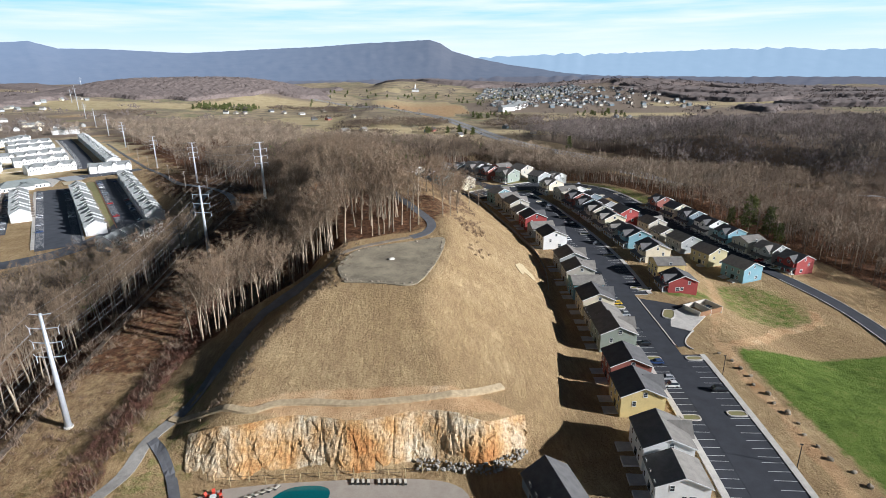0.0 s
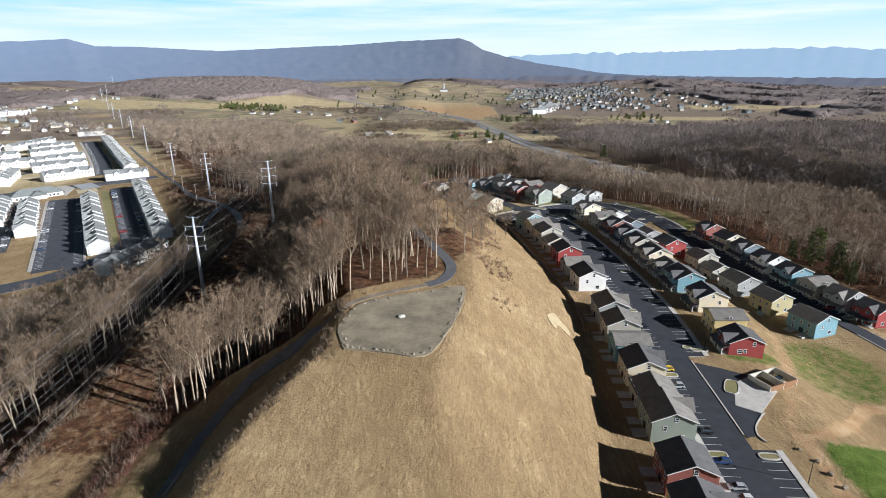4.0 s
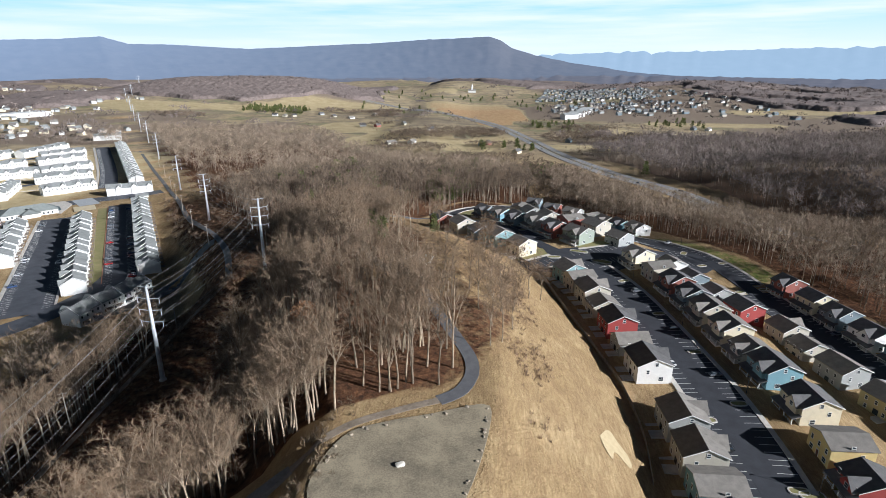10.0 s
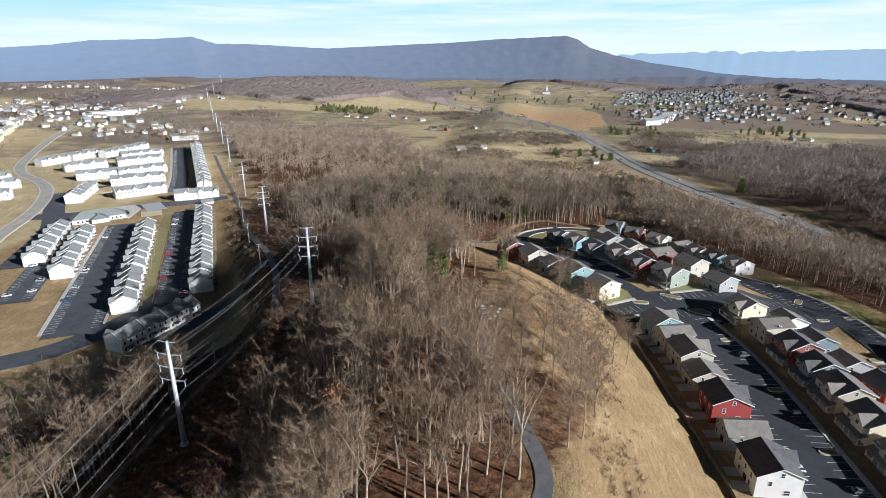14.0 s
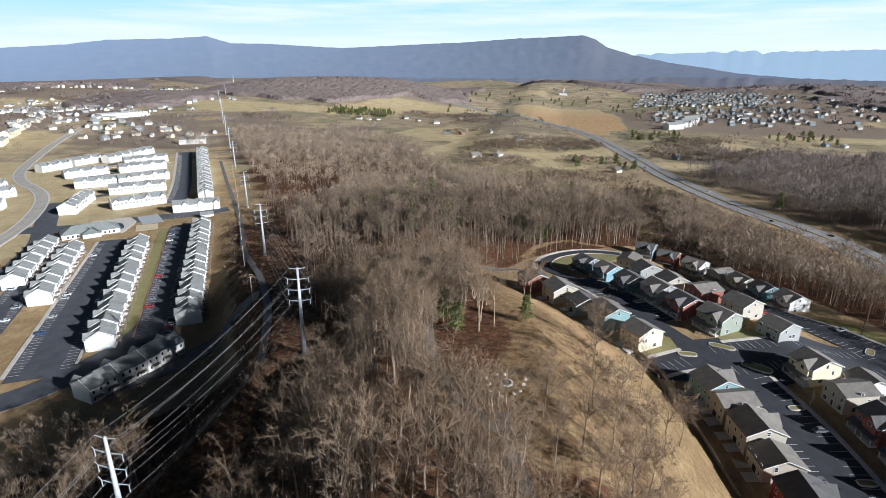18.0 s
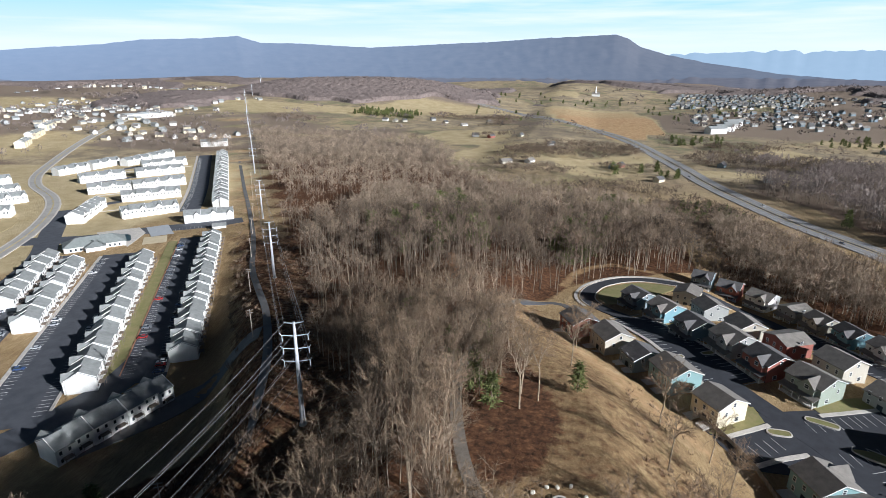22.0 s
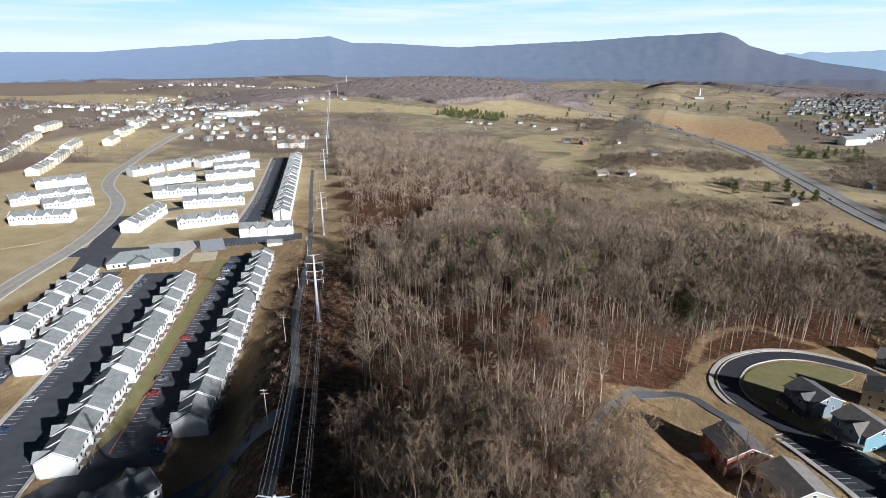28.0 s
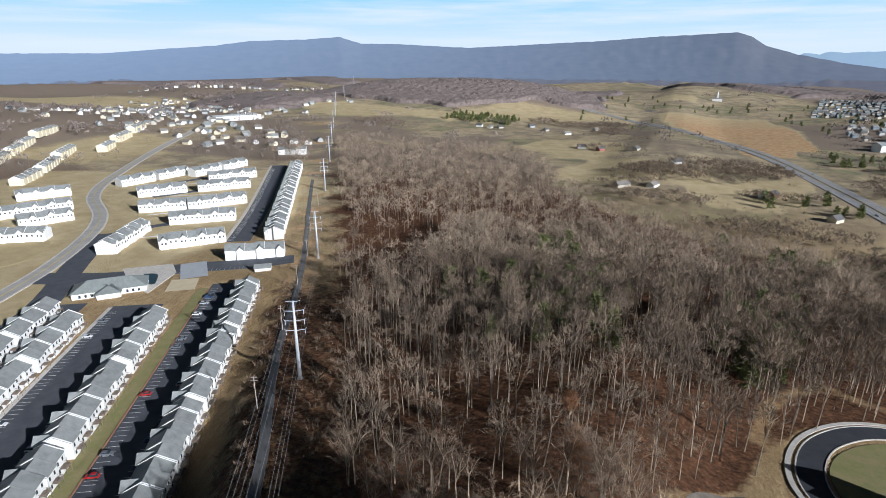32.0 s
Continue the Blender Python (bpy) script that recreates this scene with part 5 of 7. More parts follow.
def car_glass(tall):
    lo = [(-1.95, -0.82, 0.97), (1.05, -0.82, 0.93), (1.05, 0.82, 0.93), (-1.95, 0.82, 0.97)]
    hi = [(-1.48, -0.64, tall - 0.03), (0.22, -0.64, tall - 0.03), (0.22, 0.64, tall - 0.03), (-1.48, 0.64, tall - 0.03)]
    return Geo().add(lo + hi, [(0, 1, 5, 4), (1, 2, 6, 5), (2, 3, 7, 6), (3, 0, 4, 7), (4, 5, 6, 7)])


def car(x, y, turn, color, tall=1.48, group="parked cars"):
    c = thing("car", pose(x, y, float(height(x, y)) + 0.26, 0, 0, turn), f"{color} {'car' if tall < 1.6 else 'sport utility vehicle'} parked in a bay", "car", group)
    part("body", kept(("car", color, tall), lambda: car_body(tall).mesh("body", paint(color + " car paint", CAR_COLORS[color], rough=0.3))), c)
    part("cabin_glass", kept(("glass", tall), lambda: car_glass(tall).mesh("cabin_glass", GLASS)), c)
    for wx in (-1.4, 1.4):
        for wy in (-0.85, 0.85):
            w = part("wheel", kept("wheel", lambda: Geo().tube((0, -0.11, 0), (0, 0.11, 0), 0.33, 0.33, 12).mesh("wheel", paint("tyre rubber", (0.02, 0.02, 0.02)))), c, m=pose(wx, wy, 0.33))


for side, at, color, tall in ((-1, 133, "white", 1.75), (-1, 137.5, "silver", 1.48), (-1, 146, "blue", 1.48), (-1, 158, "black", 1.48), (-1, 180, "silver", 1.75), (-1, 190, "yellow", 1.48), (-1, 219, "black", 1.48), (1, 131, "black", 1.75),
                              (-1, 262, "white", 1.75), (-1, 337, "silver", 1.48), (1, 255, "grey", 1.48), (1, 287, "black", 1.48), (1, 320, "grey", 1.75), (-1, 300, "grey", 1.48)):
    x, y, turn = beside(MAIN, run_at(MAIN, at), side * 6.6)
    car(x, y, turn + (90 if side < 0 else -90), color, tall)
for at, side, color in ((262, -1, "white"), (268, -1, "silver"), (300, 1, "grey"), (285, -1, "black"), (405, 1, "silver"), (430, -1, "red"), (248, 1, "red")):
    x, y, turn = beside(B, run_at(B, at), side * 6.3)
    car(x, y, turn + 90, color)
for at, off, color in ((600, 8, "black"), (640, -7, "grey"), (760, 8, "white"), (900, -8, "black"), (1100, 7, "silver")):
    q, d, s = along(HIGHWAY, 1.0)
    x, y, turn = beside(HIGHWAY, int(np.argmax(q[:, 1] >= at)), off)
    car(x, y, turn + (180 if off < 0 else 0), color, 1.48, "cars on the highway")

# ---- the hill: lookout, paths, rock face ----
PAD = [(-16, 166), (-19.5, 179), (-15, 193), (-6, 198), (4, 201), (11, 203.5), (18.5, 205), (18.5, 197), (15, 182), (9.5, 167), (5, 162), (-5, 164.4)]
structure("lookout", patch("lookout", PAD, material("lookout gravel", (0.35, 0.295, 0.2), (0.16, 0.135, 0.095), scale=0.16, rough=0.95, bump=0.04, fine=16), 0.32, 2.5), "grey gravel lookout pad on the hilltop", "gravel pad")
rock_rng = random.Random(3)


def rock_mesh(seed, w, d, h, mat):
    r = random.Random(seed)
    bm = bmesh.new()
    bmesh.ops.create_icosphere(bm, subdivisions=2, radius=1)
    for v in bm.verts:
        k = 1 + 0.28 * noise.noise(v.co * 1.3 + Vector((seed * 7.1, 0, 0)))
        v.co = Vector((max(-0.8, min(0.8, v.co.x * k)) * w, max(-0.8, min(0.8, v.co.y * k)) * d, max(-0.6, min(0.72, v.co.z * k)) * h))
    me = bpy.data.meshes.new("rock")
    bm.to_mesh(me)
    bm.free()
    me.materials.append(mat)
    return me


rock_meshes = [rock_mesh(i, 0.62, 0.45, 0.5, STONE) for i in range(5)]
ring, _, _ = along(PAD + PAD[:1], 1.0)
for k, i in enumerate(sorted(rock_rng.sample(range(len(ring)), 46))):
    x, y = ring[i] + np.array([rock_rng.uniform(-0.5, 0.5), rock_rng.uniform(-0.5, 0.5)]) - (ring[i] - ring.mean(0)) * 0.05
    r = new("boulder", rock_meshes[k % 5])
    r.matrix_basis = pose(x, y, float(height(x, y)) + 0.3, 0, 0, k * 47) @ Matrix.Scale(0.5 + 0.6 * rock_rng.random(), 4)
    tagged(r, "rough tan boulder at the edge of the gravel pad", "boulder", "boulders round the lookout")
mid = new("boulder", rock_mesh(9, 1.3, 0.8, 0.7, paint("pale limestone", (0.68, 0.64, 0.55))))
mid.matrix_basis = pose(-1.2, 183.9, float(height(-1.2, 184)) + 0.4, 0, 0, 20)
tagged(mid, "pale limestone boulder in the middle of the pad", "boulder", "boulders round the lookout")
TRAIL = [(-26, 186), (-20, 191.5), (-13.5, 197.5), (-2.5, 203), (6, 206.5), (11.5, 210.5), (14.5, 218), (14, 226), (10, 236), (5, 248), (-1, 262), (-5, 278)]
structure("path", strip("path", [(-76, 86), (-65, 106), (-60.5, 118), (-54, 130), (-51, 148), (-46, 168), (-41, 175), (-34.6, 180), (-26, 186)], -1.5, 1.5, material("grey gravel", (0.3, 0.28, 0.25), (0.2, 0.185, 0.165), scale=0.4, rough=0.95, bump=0.03), 0.14, 2.5, 2), "grey gravel lane below the hill", "path")
structure("path", strip("path", [(-60, 117), (-56, 113), (-52.5, 108), (-50, 103), (-47, 97)], -1.2, 1.2, PAVING_PATH, 0.3, 1.5, 2), "dark asphalt path down to the pool deck", "path")
structure("path", strip("path", TRAIL[:5], -1.1, 1.1, DIRT, 0.15, 2.5, 2), "narrow trodden footpath behind the gravel pad", "path")
structure("path", strip("path", TRAIL[4:], -1.9, 1.9, PAVING_PATH, 0.14, 2.5, 2), "dark asphalt footpath climbing to the lookout", "path")
structure("path", strip("path", [(-3, 270), (-11, 277), (-19, 284), (-27, 300), (-34, 325), (-36, 346), (-36.5, 370), (-37, 401), (-33, 425), (-28, 443), (-20, 448)], -1.6, 1.6, material("trodden gravel", (0.22, 0.19, 0.155), (0.13, 0.108, 0.085), scale=0.4, rough=0.95, bump=0.03), 0.16, 2.5, 2), "grey gravel footpath through the wood", "path")
structure("path", strip("path", [(-28, 438), (-23, 444), (-16, 450.5), (-9, 450), (-4, 444), (3, 437)], -1.9, 1.9, PAVING_PATH, 0.2, 1.5, 2), "dark asphalt path hooking round above the loop", "path")
structure("track", strip("track", [(-99, 20), (-97, 90), (-98, 150), (-97, 240), (-92, 310)], -1.1, 1.1, DIRT, 0.16, 4, 2), "worn dirt service track under the power line", "track")
structure("track", strip("track", [(-92, 312), (-112, 358), (-140, 405), (-164, 438), (-192, 477), (-232, 543), (-289, 629), (-349, 716), (-436, 845)], -1.7, 1.7, OLD_ASPHALT, 0.18, 4, 2), "grey gravel service track under the power line", "track")
structure("track", strip("track", [(-172, 322), (-156, 348), (-150, 364), (-142, 378), (-130, 384)], -5.5, 5.5, OLD_ASPHALT, 0.25, 3, 2), "grey asphalt service road on the bank", "track")
structure("berm", strip("berm", [(-58, 124), (-51, 121.5), (-43, 119.5), (-35, 117.5), (-29, 119.5), (-20, 119.5), (-8, 118.5), (13, 120), (22, 123), (30, 128)], -0.9, 0.9, material("pale sand", (0.5, 0.39, 0.24), (0.3, 0.225, 0.13), scale=0.9, rough=0.95, bump=0.05), 0.55, 1.5, 3, 0.9), "pale sandy earth berm along the top of the rock face", "berm")
structure("erosion_mat", patch("erosion_mat", [(49.5, 215), (53, 219.5), (55, 216), (57, 212), (56.5, 208), (53, 211.5), (51.5, 208), (50, 211)], material("straw mat", (0.52, 0.42, 0.25), (0.42, 0.33, 0.19), scale=1.0, rough=0.95), 0.12, 1.0), "pale straw erosion mat on the slope", "erosion mat")


def rock_face():
    """A blasted face: ledges and ribs with depth."""
    nx_, nz_ = 260, 44
    v = []
    for k in range(nz_):
        u = k / (nz_ - 1)
        for i in range(nx_):
            x = -50 + 84.5 * i / (nx_ - 1)
            edge = 108.5 + 1.2 * math.sin(x / 5) + 4 * float(ease(x, 22, 34))
            zt = float(height(x, edge + 6.3)) + 0.15
            z0 = 0.6
            rib = noise.fractal(Vector((x * 0.11 + u * 0.5, u * 1.1, 0)), 0.9, 2.1, 4)
            near, cells = noise.voronoi(Vector((x * 0.42 + 0.5 * u, u * 3.4 + x * 0.06, 2.0)))
            facet = 1.5 * noise.noise(cells[0] * 3.7) + 0.5 * (near[1] - near[0])
            chip = noise.noise(Vector((x * 1.5, u * 10, 4))) + 0.7 * noise.noise(Vector((x * 3.4, u * 22, 9)))
            crack = -1.0 * max(0, 0.12 - abs(noise.noise(Vector((x * 0.2, u * 0.5, 7))))) / 0.12
            fade = math.sin(math.pi * min(1, u * 1.02)) ** 0.4 if u < 0.995 else 0
            v.append((x, edge - 0.5 + 6.2 * u ** 1.05 - (0.5 * rib + 0.34 * facet + 0.14 * chip + 0.4 * crack) * fade, z0 + (zt - z0) * u + 0.15 * chip * fade))
    f = [(k * nx_ + i, k * nx_ + i + 1, (k + 1) * nx_ + i + 1, (k + 1) * nx_ + i) for k in range(nz_ - 1) for i in range(nx_ - 1)]
    m = bpy.data.materials.new("blasted rock")
    m.use_nodes = True
    t = m.node_tree
    p = t.nodes["Principled BSDF"]
    p.inputs["Roughness"].default_value = 0.9
    g = node(t, "ShaderNodeNewGeometry")
    mp = node(t, "ShaderNodeMapping")
    mp.inputs["Scale"].default_value = (0.075, 0.075, 0.06)
    t.links.new(g.outputs["Position"], mp.inputs[0])
    n1 = node(t, "ShaderNodeTexNoise", Scale=1.0, Detail=6.0, Roughness=0.6)
    t.links.new(mp.outputs[0], n1.inputs["Vector"])
    n2 = node(t, "ShaderNodeTexNoise", Scale=1.3, Detail=8.0, Roughness=0.7)
    t.links.new(g.outputs["Position"], n2.inputs["Vector"])
    c1 = ramp(t, n1.outputs[0], ((0.34, (0.44, 0.2, 0.06)), (0.44, (0.5, 0.3, 0.12)), (0.52, (0.55, 0.4, 0.23)), (0.6, (0.6, 0.51, 0.36)), (0.7, (0.54, 0.34, 0.12))))
    c2 = ramp(t, n2.outputs[0], ((0.38, (0.45, 0.37, 0.3)), (0.56, (1, 1, 1))))
    mx = node(t, "ShaderNodeMixRGB", blend_type="MULTIPLY")
    mx.inputs[0].default_value = 0.8
    t.links.new(c1, mx.inputs[1])
    t.links.new(c2, mx.inputs[2])
    t.links.new(mx.outputs[0], p.inputs["Base Color"])
    b = node(t, "ShaderNodeBump", Strength=0.8, Distance=0.3)
    t.links.new(n2.outputs[0], b.inputs["Height"])
    t.links.new(b.outputs[0], p.inputs["Normal"])
    return mesh_of("rock_face", v, f, m)


structure("rock_face", rock_face(), "blasted orange and cream rock face cut into the hill", "rock face")
rip = [rock_mesh(20 + i, 0.7, 0.55, 0.5, paint("grey riprap", (0.36, 0.33, 0.28), rough=0.9)) for i in range(4)]
heap = thing("riprap", pose(0, 0, 0), "heap of grey riprap stones at the foot of the rock face", "rocks")
for k in range(150):
    x = rock_rng.uniform(6, 34)
    u = rock_rng.random()
    y = 107.3 + 4 * float(ease(x, 22, 34)) + 1.2 * math.sin(x / 5) - 1.6 + 2.6 * u
    part("stone", rip[k % 4], heap, m=pose(x, y, 1.0 + 1.2 * u + 0.2, k * 31, k * 17, k * 53) @ Matrix.Scale(0.42 + 0.4 * rock_rng.random(), 4))

for k in range(15):
    y = 152 - 4.6 * k
    x = 106.2 + 0.06 * (150 - y) - 0.05 * (150 - y) + rock_rng.uniform(-1.2, 1.6)
    r = new("boulder", rock_meshes[k % 5])
    r.matrix_basis = pose(x, y, float(height(x, y)) + 0.2, 0, 0, k * 61) @ Matrix.Scale(1.0 + 0.9 * rock_rng.random(), 4)
    tagged(r, "sandy boulder on the verge above the green field", "boulder", "boulders beside the field")
# fire ring in the clearing
pit = thing("fire_pit", pose(-5, 290, float(height(-5, 290))), "round stone fire pit in a clearing", "fire pit")
part("ring", Geo().tube((0, 0, -0.2), (0, 0, 0.45), 1.9, 1.8, 20).mesh("ring", CONCRETE), pit)
part("ash", Geo().tube((0, 0, 0.4), (0, 0, 0.47), 1.3, 1.3, 16).mesh("ash", paint("ash", (0.05, 0.05, 0.05))), pit)
pale_rocks = [rock_mesh(40 + i, 0.6, 0.45, 0.5, paint("pale limestone", (0.68, 0.64, 0.55))) for i in range(3)]
for k in range(11):
    a = k * 0.571
    x, y = -5 + (4.6 + 1.3 * (k % 2)) * math.cos(a), 290 + (4.6 + 1.3 * (k % 3) * 0.6) * math.sin(a)
    r = new("boulder", pale_rocks[k % 3])
    r.matrix_basis = pose(x, y, float(height(x, y)) + 0.25, 0, 0, k * 40)
    tagged(r, "pale boulder seat round the fire pit", "boulder", "boulders round the fire pit")

# fence at the foot of the slope
FENCE = [(62, 206), (64.5, 221), (65.3, 234), (64.4, 252), (60.6, 274), (55.4, 302), (49, 338), (43, 352), (36, 362)]
fence = thing("fence", pose(0, 0, 0), "dusty grey silt fence with posts at the foot of the slope", "fence")
q, d, s = along(FENCE, 2.4)
fence_mat = material("grey silt fabric", (0.3, 0.28, 0.25), (0.13, 0.12, 0.105), scale=0.8, rough=0.9)
for i in range(len(q) - 1):
    a, b = q[i], q[i + 1]
    za, zb = float(height(*a)), float(height(*b))
    part("post", kept("fpost", lambda: Geo().box(-0.06, 0.06, -0.06, 0.06, -0.3, 1.9).mesh("post", WOOD_POLE)), fence, m=pose(a[0], a[1], za))
    n = np.array([d[i, 1], -d[i, 0]]) * 0.03
    part("panel", mesh_of("panel", [(*(a + n), za - 0.1), (*(b + n), zb - 0.1), (*(b + n), zb + 1.7), (*(a + n), za + 1.7), (*(a - n), za - 0.1), (*(b - n), zb - 0.1), (*(b - n), zb + 1.7), (*(a - n), za + 1.7)],
                            [(0, 1, 2, 3), (7, 6, 5, 4), (3, 2, 6, 7), (0, 4, 5, 1)], fence_mat), fence)

# ---- pool terrace below the rock face ----
structure("pool_deck", patch("pool_deck", [(-46, 92), (-44, 102), (-32, 104.6), (-10, 105), (4, 104.4), (14, 102), (18, 96), (16, 84), (-40, 84)], material("pool deck", (0.4, 0.35, 0.29), (0.33, 0.28, 0.23), scale=0.4, rough=0.85), 0.2, 2.0), "tan concrete pool deck", "pool deck")
water = material("pool water", (0.01, 0.13, 0.14), (0.01, 0.1, 0.11), scale=0.3, rough=0.05)
structure("water", patch("water", [(-32, 90), (-28, 99), (-24, 103), (-18, 103.6), (-14.5, 102), (-15, 98), (-20, 93), (-24, 88)], water, 0.24, 1.0), "dark teal water of the pool", "pool")


def lounger(x, y, turn):
    l = thing("sun_lounger", pose(x, y, float(height(x, y)) + 0.2, 0, 0, turn), "pale sun lounger on the pool deck", "sun lounger", "sun loungers by the pool")
    part("frame", kept("lfr", lambda: Geo().box(-0.33, 0.33, -0.95, 0.95, 0.25, 0.32).mesh("frame", paint("dark metal", (0.03, 0.03, 0.03)))), l)
    part("mattress", kept("lma", lambda: Geo().box(-0.3, 0.3, -0.95, 0.3, 0.32, 0.42).slab((-0.3, 0.3, 0.42), (0.3, 0.3, 0.42), (0.3, 0.95, 0.9), (-0.3, 0.95, 0.9), 0.1).mesh("mattress", paint("cream canvas", (0.7, 0.66, 0.55)))), l)
    for lx in (-0.3, 0.3):
        for ly in (-0.85, 0.6):
            part("leg", kept("lleg", lambda: Geo().box(-0.03, 0.03, -0.03, 0.03, 0, 0.27).mesh("leg", paint("dark metal", (0.03, 0.03, 0.03)))), l, m=pose(lx, ly, 0))


for k in range(6):
    lounger(-33.5 + 1.35 * k, 100.2 + 0.62 * k, 150)
for k in range(10):
    lounger(-9.3 + 1.25 * k + (1.2 if k > 3 else 0), 104 - 0.12 * k, 185)
tbl = thing("patio_table", pose(-40.5, 101, float(height(-40.5, 101)) + 0.2), "round pale patio table", "table")
part("top", Geo().tube((0, 0, 0.7), (0, 0, 0.76), 0.75, 0.75, 18).mesh("top", WHITE), tbl)
part("leg", Geo().tube((0, 0, 0), (0, 0, 0.7), 0.08, 0.08, 8).mesh("leg", STEEL), tbl)
for k in range(7):
    a = k * 0.9
    ch = thing("patio_chair", pose(-40.5 + 1.7 * math.cos(a), 101 + 1.5 * math.sin(a), float(height(-40.5, 101)) + 0.2, 0, 0, math.degrees(a) + 90), "bright red slatted patio chair", "chair", "chairs round the patio table")
    part("seat", kept("cseat", lambda: Geo().box(-0.35, 0.35, -0.35, 0.35, 0.35, 0.43).mesh("seat", paint("red plastic", (0.6, 0.06, 0.03)))), ch)
    part("back", kept("cback", lambda: Geo().slab((-0.35, -0.3, 0.4), (0.35, -0.3, 0.4), (0.35, -0.62, 1.1), (-0.35, -0.62, 1.1), 0.07).mesh("back", paint("red plastic", (0.6, 0.06, 0.03)))), ch)
    for lx in (-0.3, 0.3):
        part("leg", kept("cleg", lambda: Geo().box(-0.04, 0.04, -0.4, 0.35, 0, 0.36).mesh("leg", paint("red plastic", (0.6, 0.06, 0.03)))), ch, m=pose(lx, 0, 0))
pf = thing("pool_fence", pose(0, 0, 0), "dark metal pool fence with timber posts below the rock", "fence")
for k in range(14):
    x = -42 + 4.1 * k
    zz = float(height(x, 106.3))
    part("post", kept("pfp", lambda: Geo().tube((0, 0, -0.3), (0, 0, 2.6), 0.1, 0.08, 8).mesh("post", paint("new timber", (0.5, 0.38, 0.2)))), pf, m=pose(x, 106.3 - 1.2 * (k % 2), zz))
    part("rail", kept("pfr", lambda: Geo().box(0, 4.1, -0.02, 0.02, 1.1, 1.16).box(0, 4.1, -0.02, 0.02, 0.15, 0.2).mesh("rail", paint("dark metal", (0.03, 0.03, 0.03)))), pf, m=pose(x, 106.8, zz))
# clubhouse beside the pool
house(37, 93, 100, "slate", "gable", 16, 11, 4.0, 7.6, ROOF, False, True, False, "pool buildings")

# ---- lots, lawns and roads of the valley estate ----
U_ROW, N_ROW, O_ROW = np.array([-0.511, 0.859]), np.array([0.859, 0.511]), np.array([-172.0, 387.0])


def lot_at(a, b):
    p = O_ROW + U_ROW * a + N_ROW * b
    return float(p[0]), float(p[1])


def lot(name, a0, a1, b0, b1, mat, label, category, lift=0.2):
    ends = [lot_at(a, (b0 + b1) / 2) for a in (a0, (a0 + a1) / 2, a1)]
    w = abs(b1 - b0) / 2
    return structure(name, strip(name, ends, -w, w, mat, lift, 6, 4), label, category)


lot("parking_lot", -14, 196, -25, -6.5, GLARE_ASPHALT, "dark asphalt parking lot before a townhouse row", "parking lot")
lot("parking_lot", -34, 170, -71, -45, GLARE_ASPHALT, "dark asphalt parking lot before a townhouse row", "parking lot")
lot("parking_lot", 20, 176, -104, -87, GLARE_ASPHALT, "dark asphalt parking lot before a townhouse row", "parking lot")
lot("lawn", -6, 190, -32.5, -25.6, LAWN, "strip of winter lawn with a red kerb", "lawn", 0.15)
lot("kerb", -6, 190, -25.7, -25.2, material("red clay kerb", (0.38, 0.2, 0.12), (0.3, 0.15, 0.09), scale=0.5), "red clay kerb beside the lawn", "kerb", 0.4)
lot("pavement", -30, 168, -73, -71, CONCRETE, "pale concrete sidewalk beside the parking lot", "sidewalk", 0.36)
lot("pavement", -8, 190, -7.6, -6.4, CONCRETE, "pale concrete sidewalk before a townhouse row", "sidewalk", 0.36)
lot("pavement", -26, 150, -46, -44.8, CONCRETE, "pale concrete sidewalk before a townhouse row", "sidewalk", 0.36)
for a0, a1, b0, b1 in ((-10, 190, -24.6, -20), (-10, 190, -12, -8), (-30, 165, -70.6, -66), (-30, 165, -51, -47), (24, 170, -103, -99), (24, 170, -92, -88)):
    line = [lot_at(a, (b0 + b1) / 2) for a in (a0, a1)]
    structure("bay_lines", lines_mesh(line, 1, -2.2, 2.2, 2, a1 - a0 - 2, 2.8, 0.26, "bay_lines", wide=0.11), "white painted parking bay lines", "road marking")
structure("road", strip("road", [(-226, 292), (-206, 308), (-196, 324), (-190, 345), (-188, 364), (-192, 386)], -7.5, 7.5, GLARE_ASPHALT, 0.24, 4, 3), "dark asphalt drive round the end of the townhouses", "road")
structure("road", strip("road", [(-402, 508), (-362, 527), (-333, 556), (-300, 580), (-276, 598)], -7, 11, GLARE_ASPHALT, 0.26, 5, 3), "dark asphalt drive through the estate", "road")
structure("road", strip("road", [(-312, 400), (-336, 446), (-359, 484), (-395, 525), (-425, 560), (-448, 586)], -8, 8, GLARE_ASPHALT, 0.22, 5, 4), "dark asphalt lot beside the county road", "parking lot")
structure("parking_lot", strip("parking_lot", [(-330, 618), (-372, 688), (-430, 776), (-500, 880)], -18, -1, GLARE_ASPHALT, 0.22, 6, 3), "dark asphalt parking lot before a townhouse row", "parking lot")
structure("pavement", strip("pavement", [(-330, 618), (-372, 688), (-430, 776), (-500, 880)], -21, -18.6, CONCRETE, 0.34, 6, 1), "pale concrete sidewalk beside the parking lot", "sidewalk")
structure("bay_lines", lines_mesh([(-330, 618), (-372, 688), (-430, 776), (-500, 880)], -1, 13, 17.6, 3, 290, 2.8, 0.28, "bay_lines"), "white painted parking bay lines", "road marking")
structure("bay_lines", lines_mesh([(-402, 508), (-362, 527), (-333, 556), (-300, 580), (-276, 598)], 1, 6.2, 10.6, 46, 128, 2.8, 0.3, "bay_lines"), "white painted parking bay lines", "road marking")
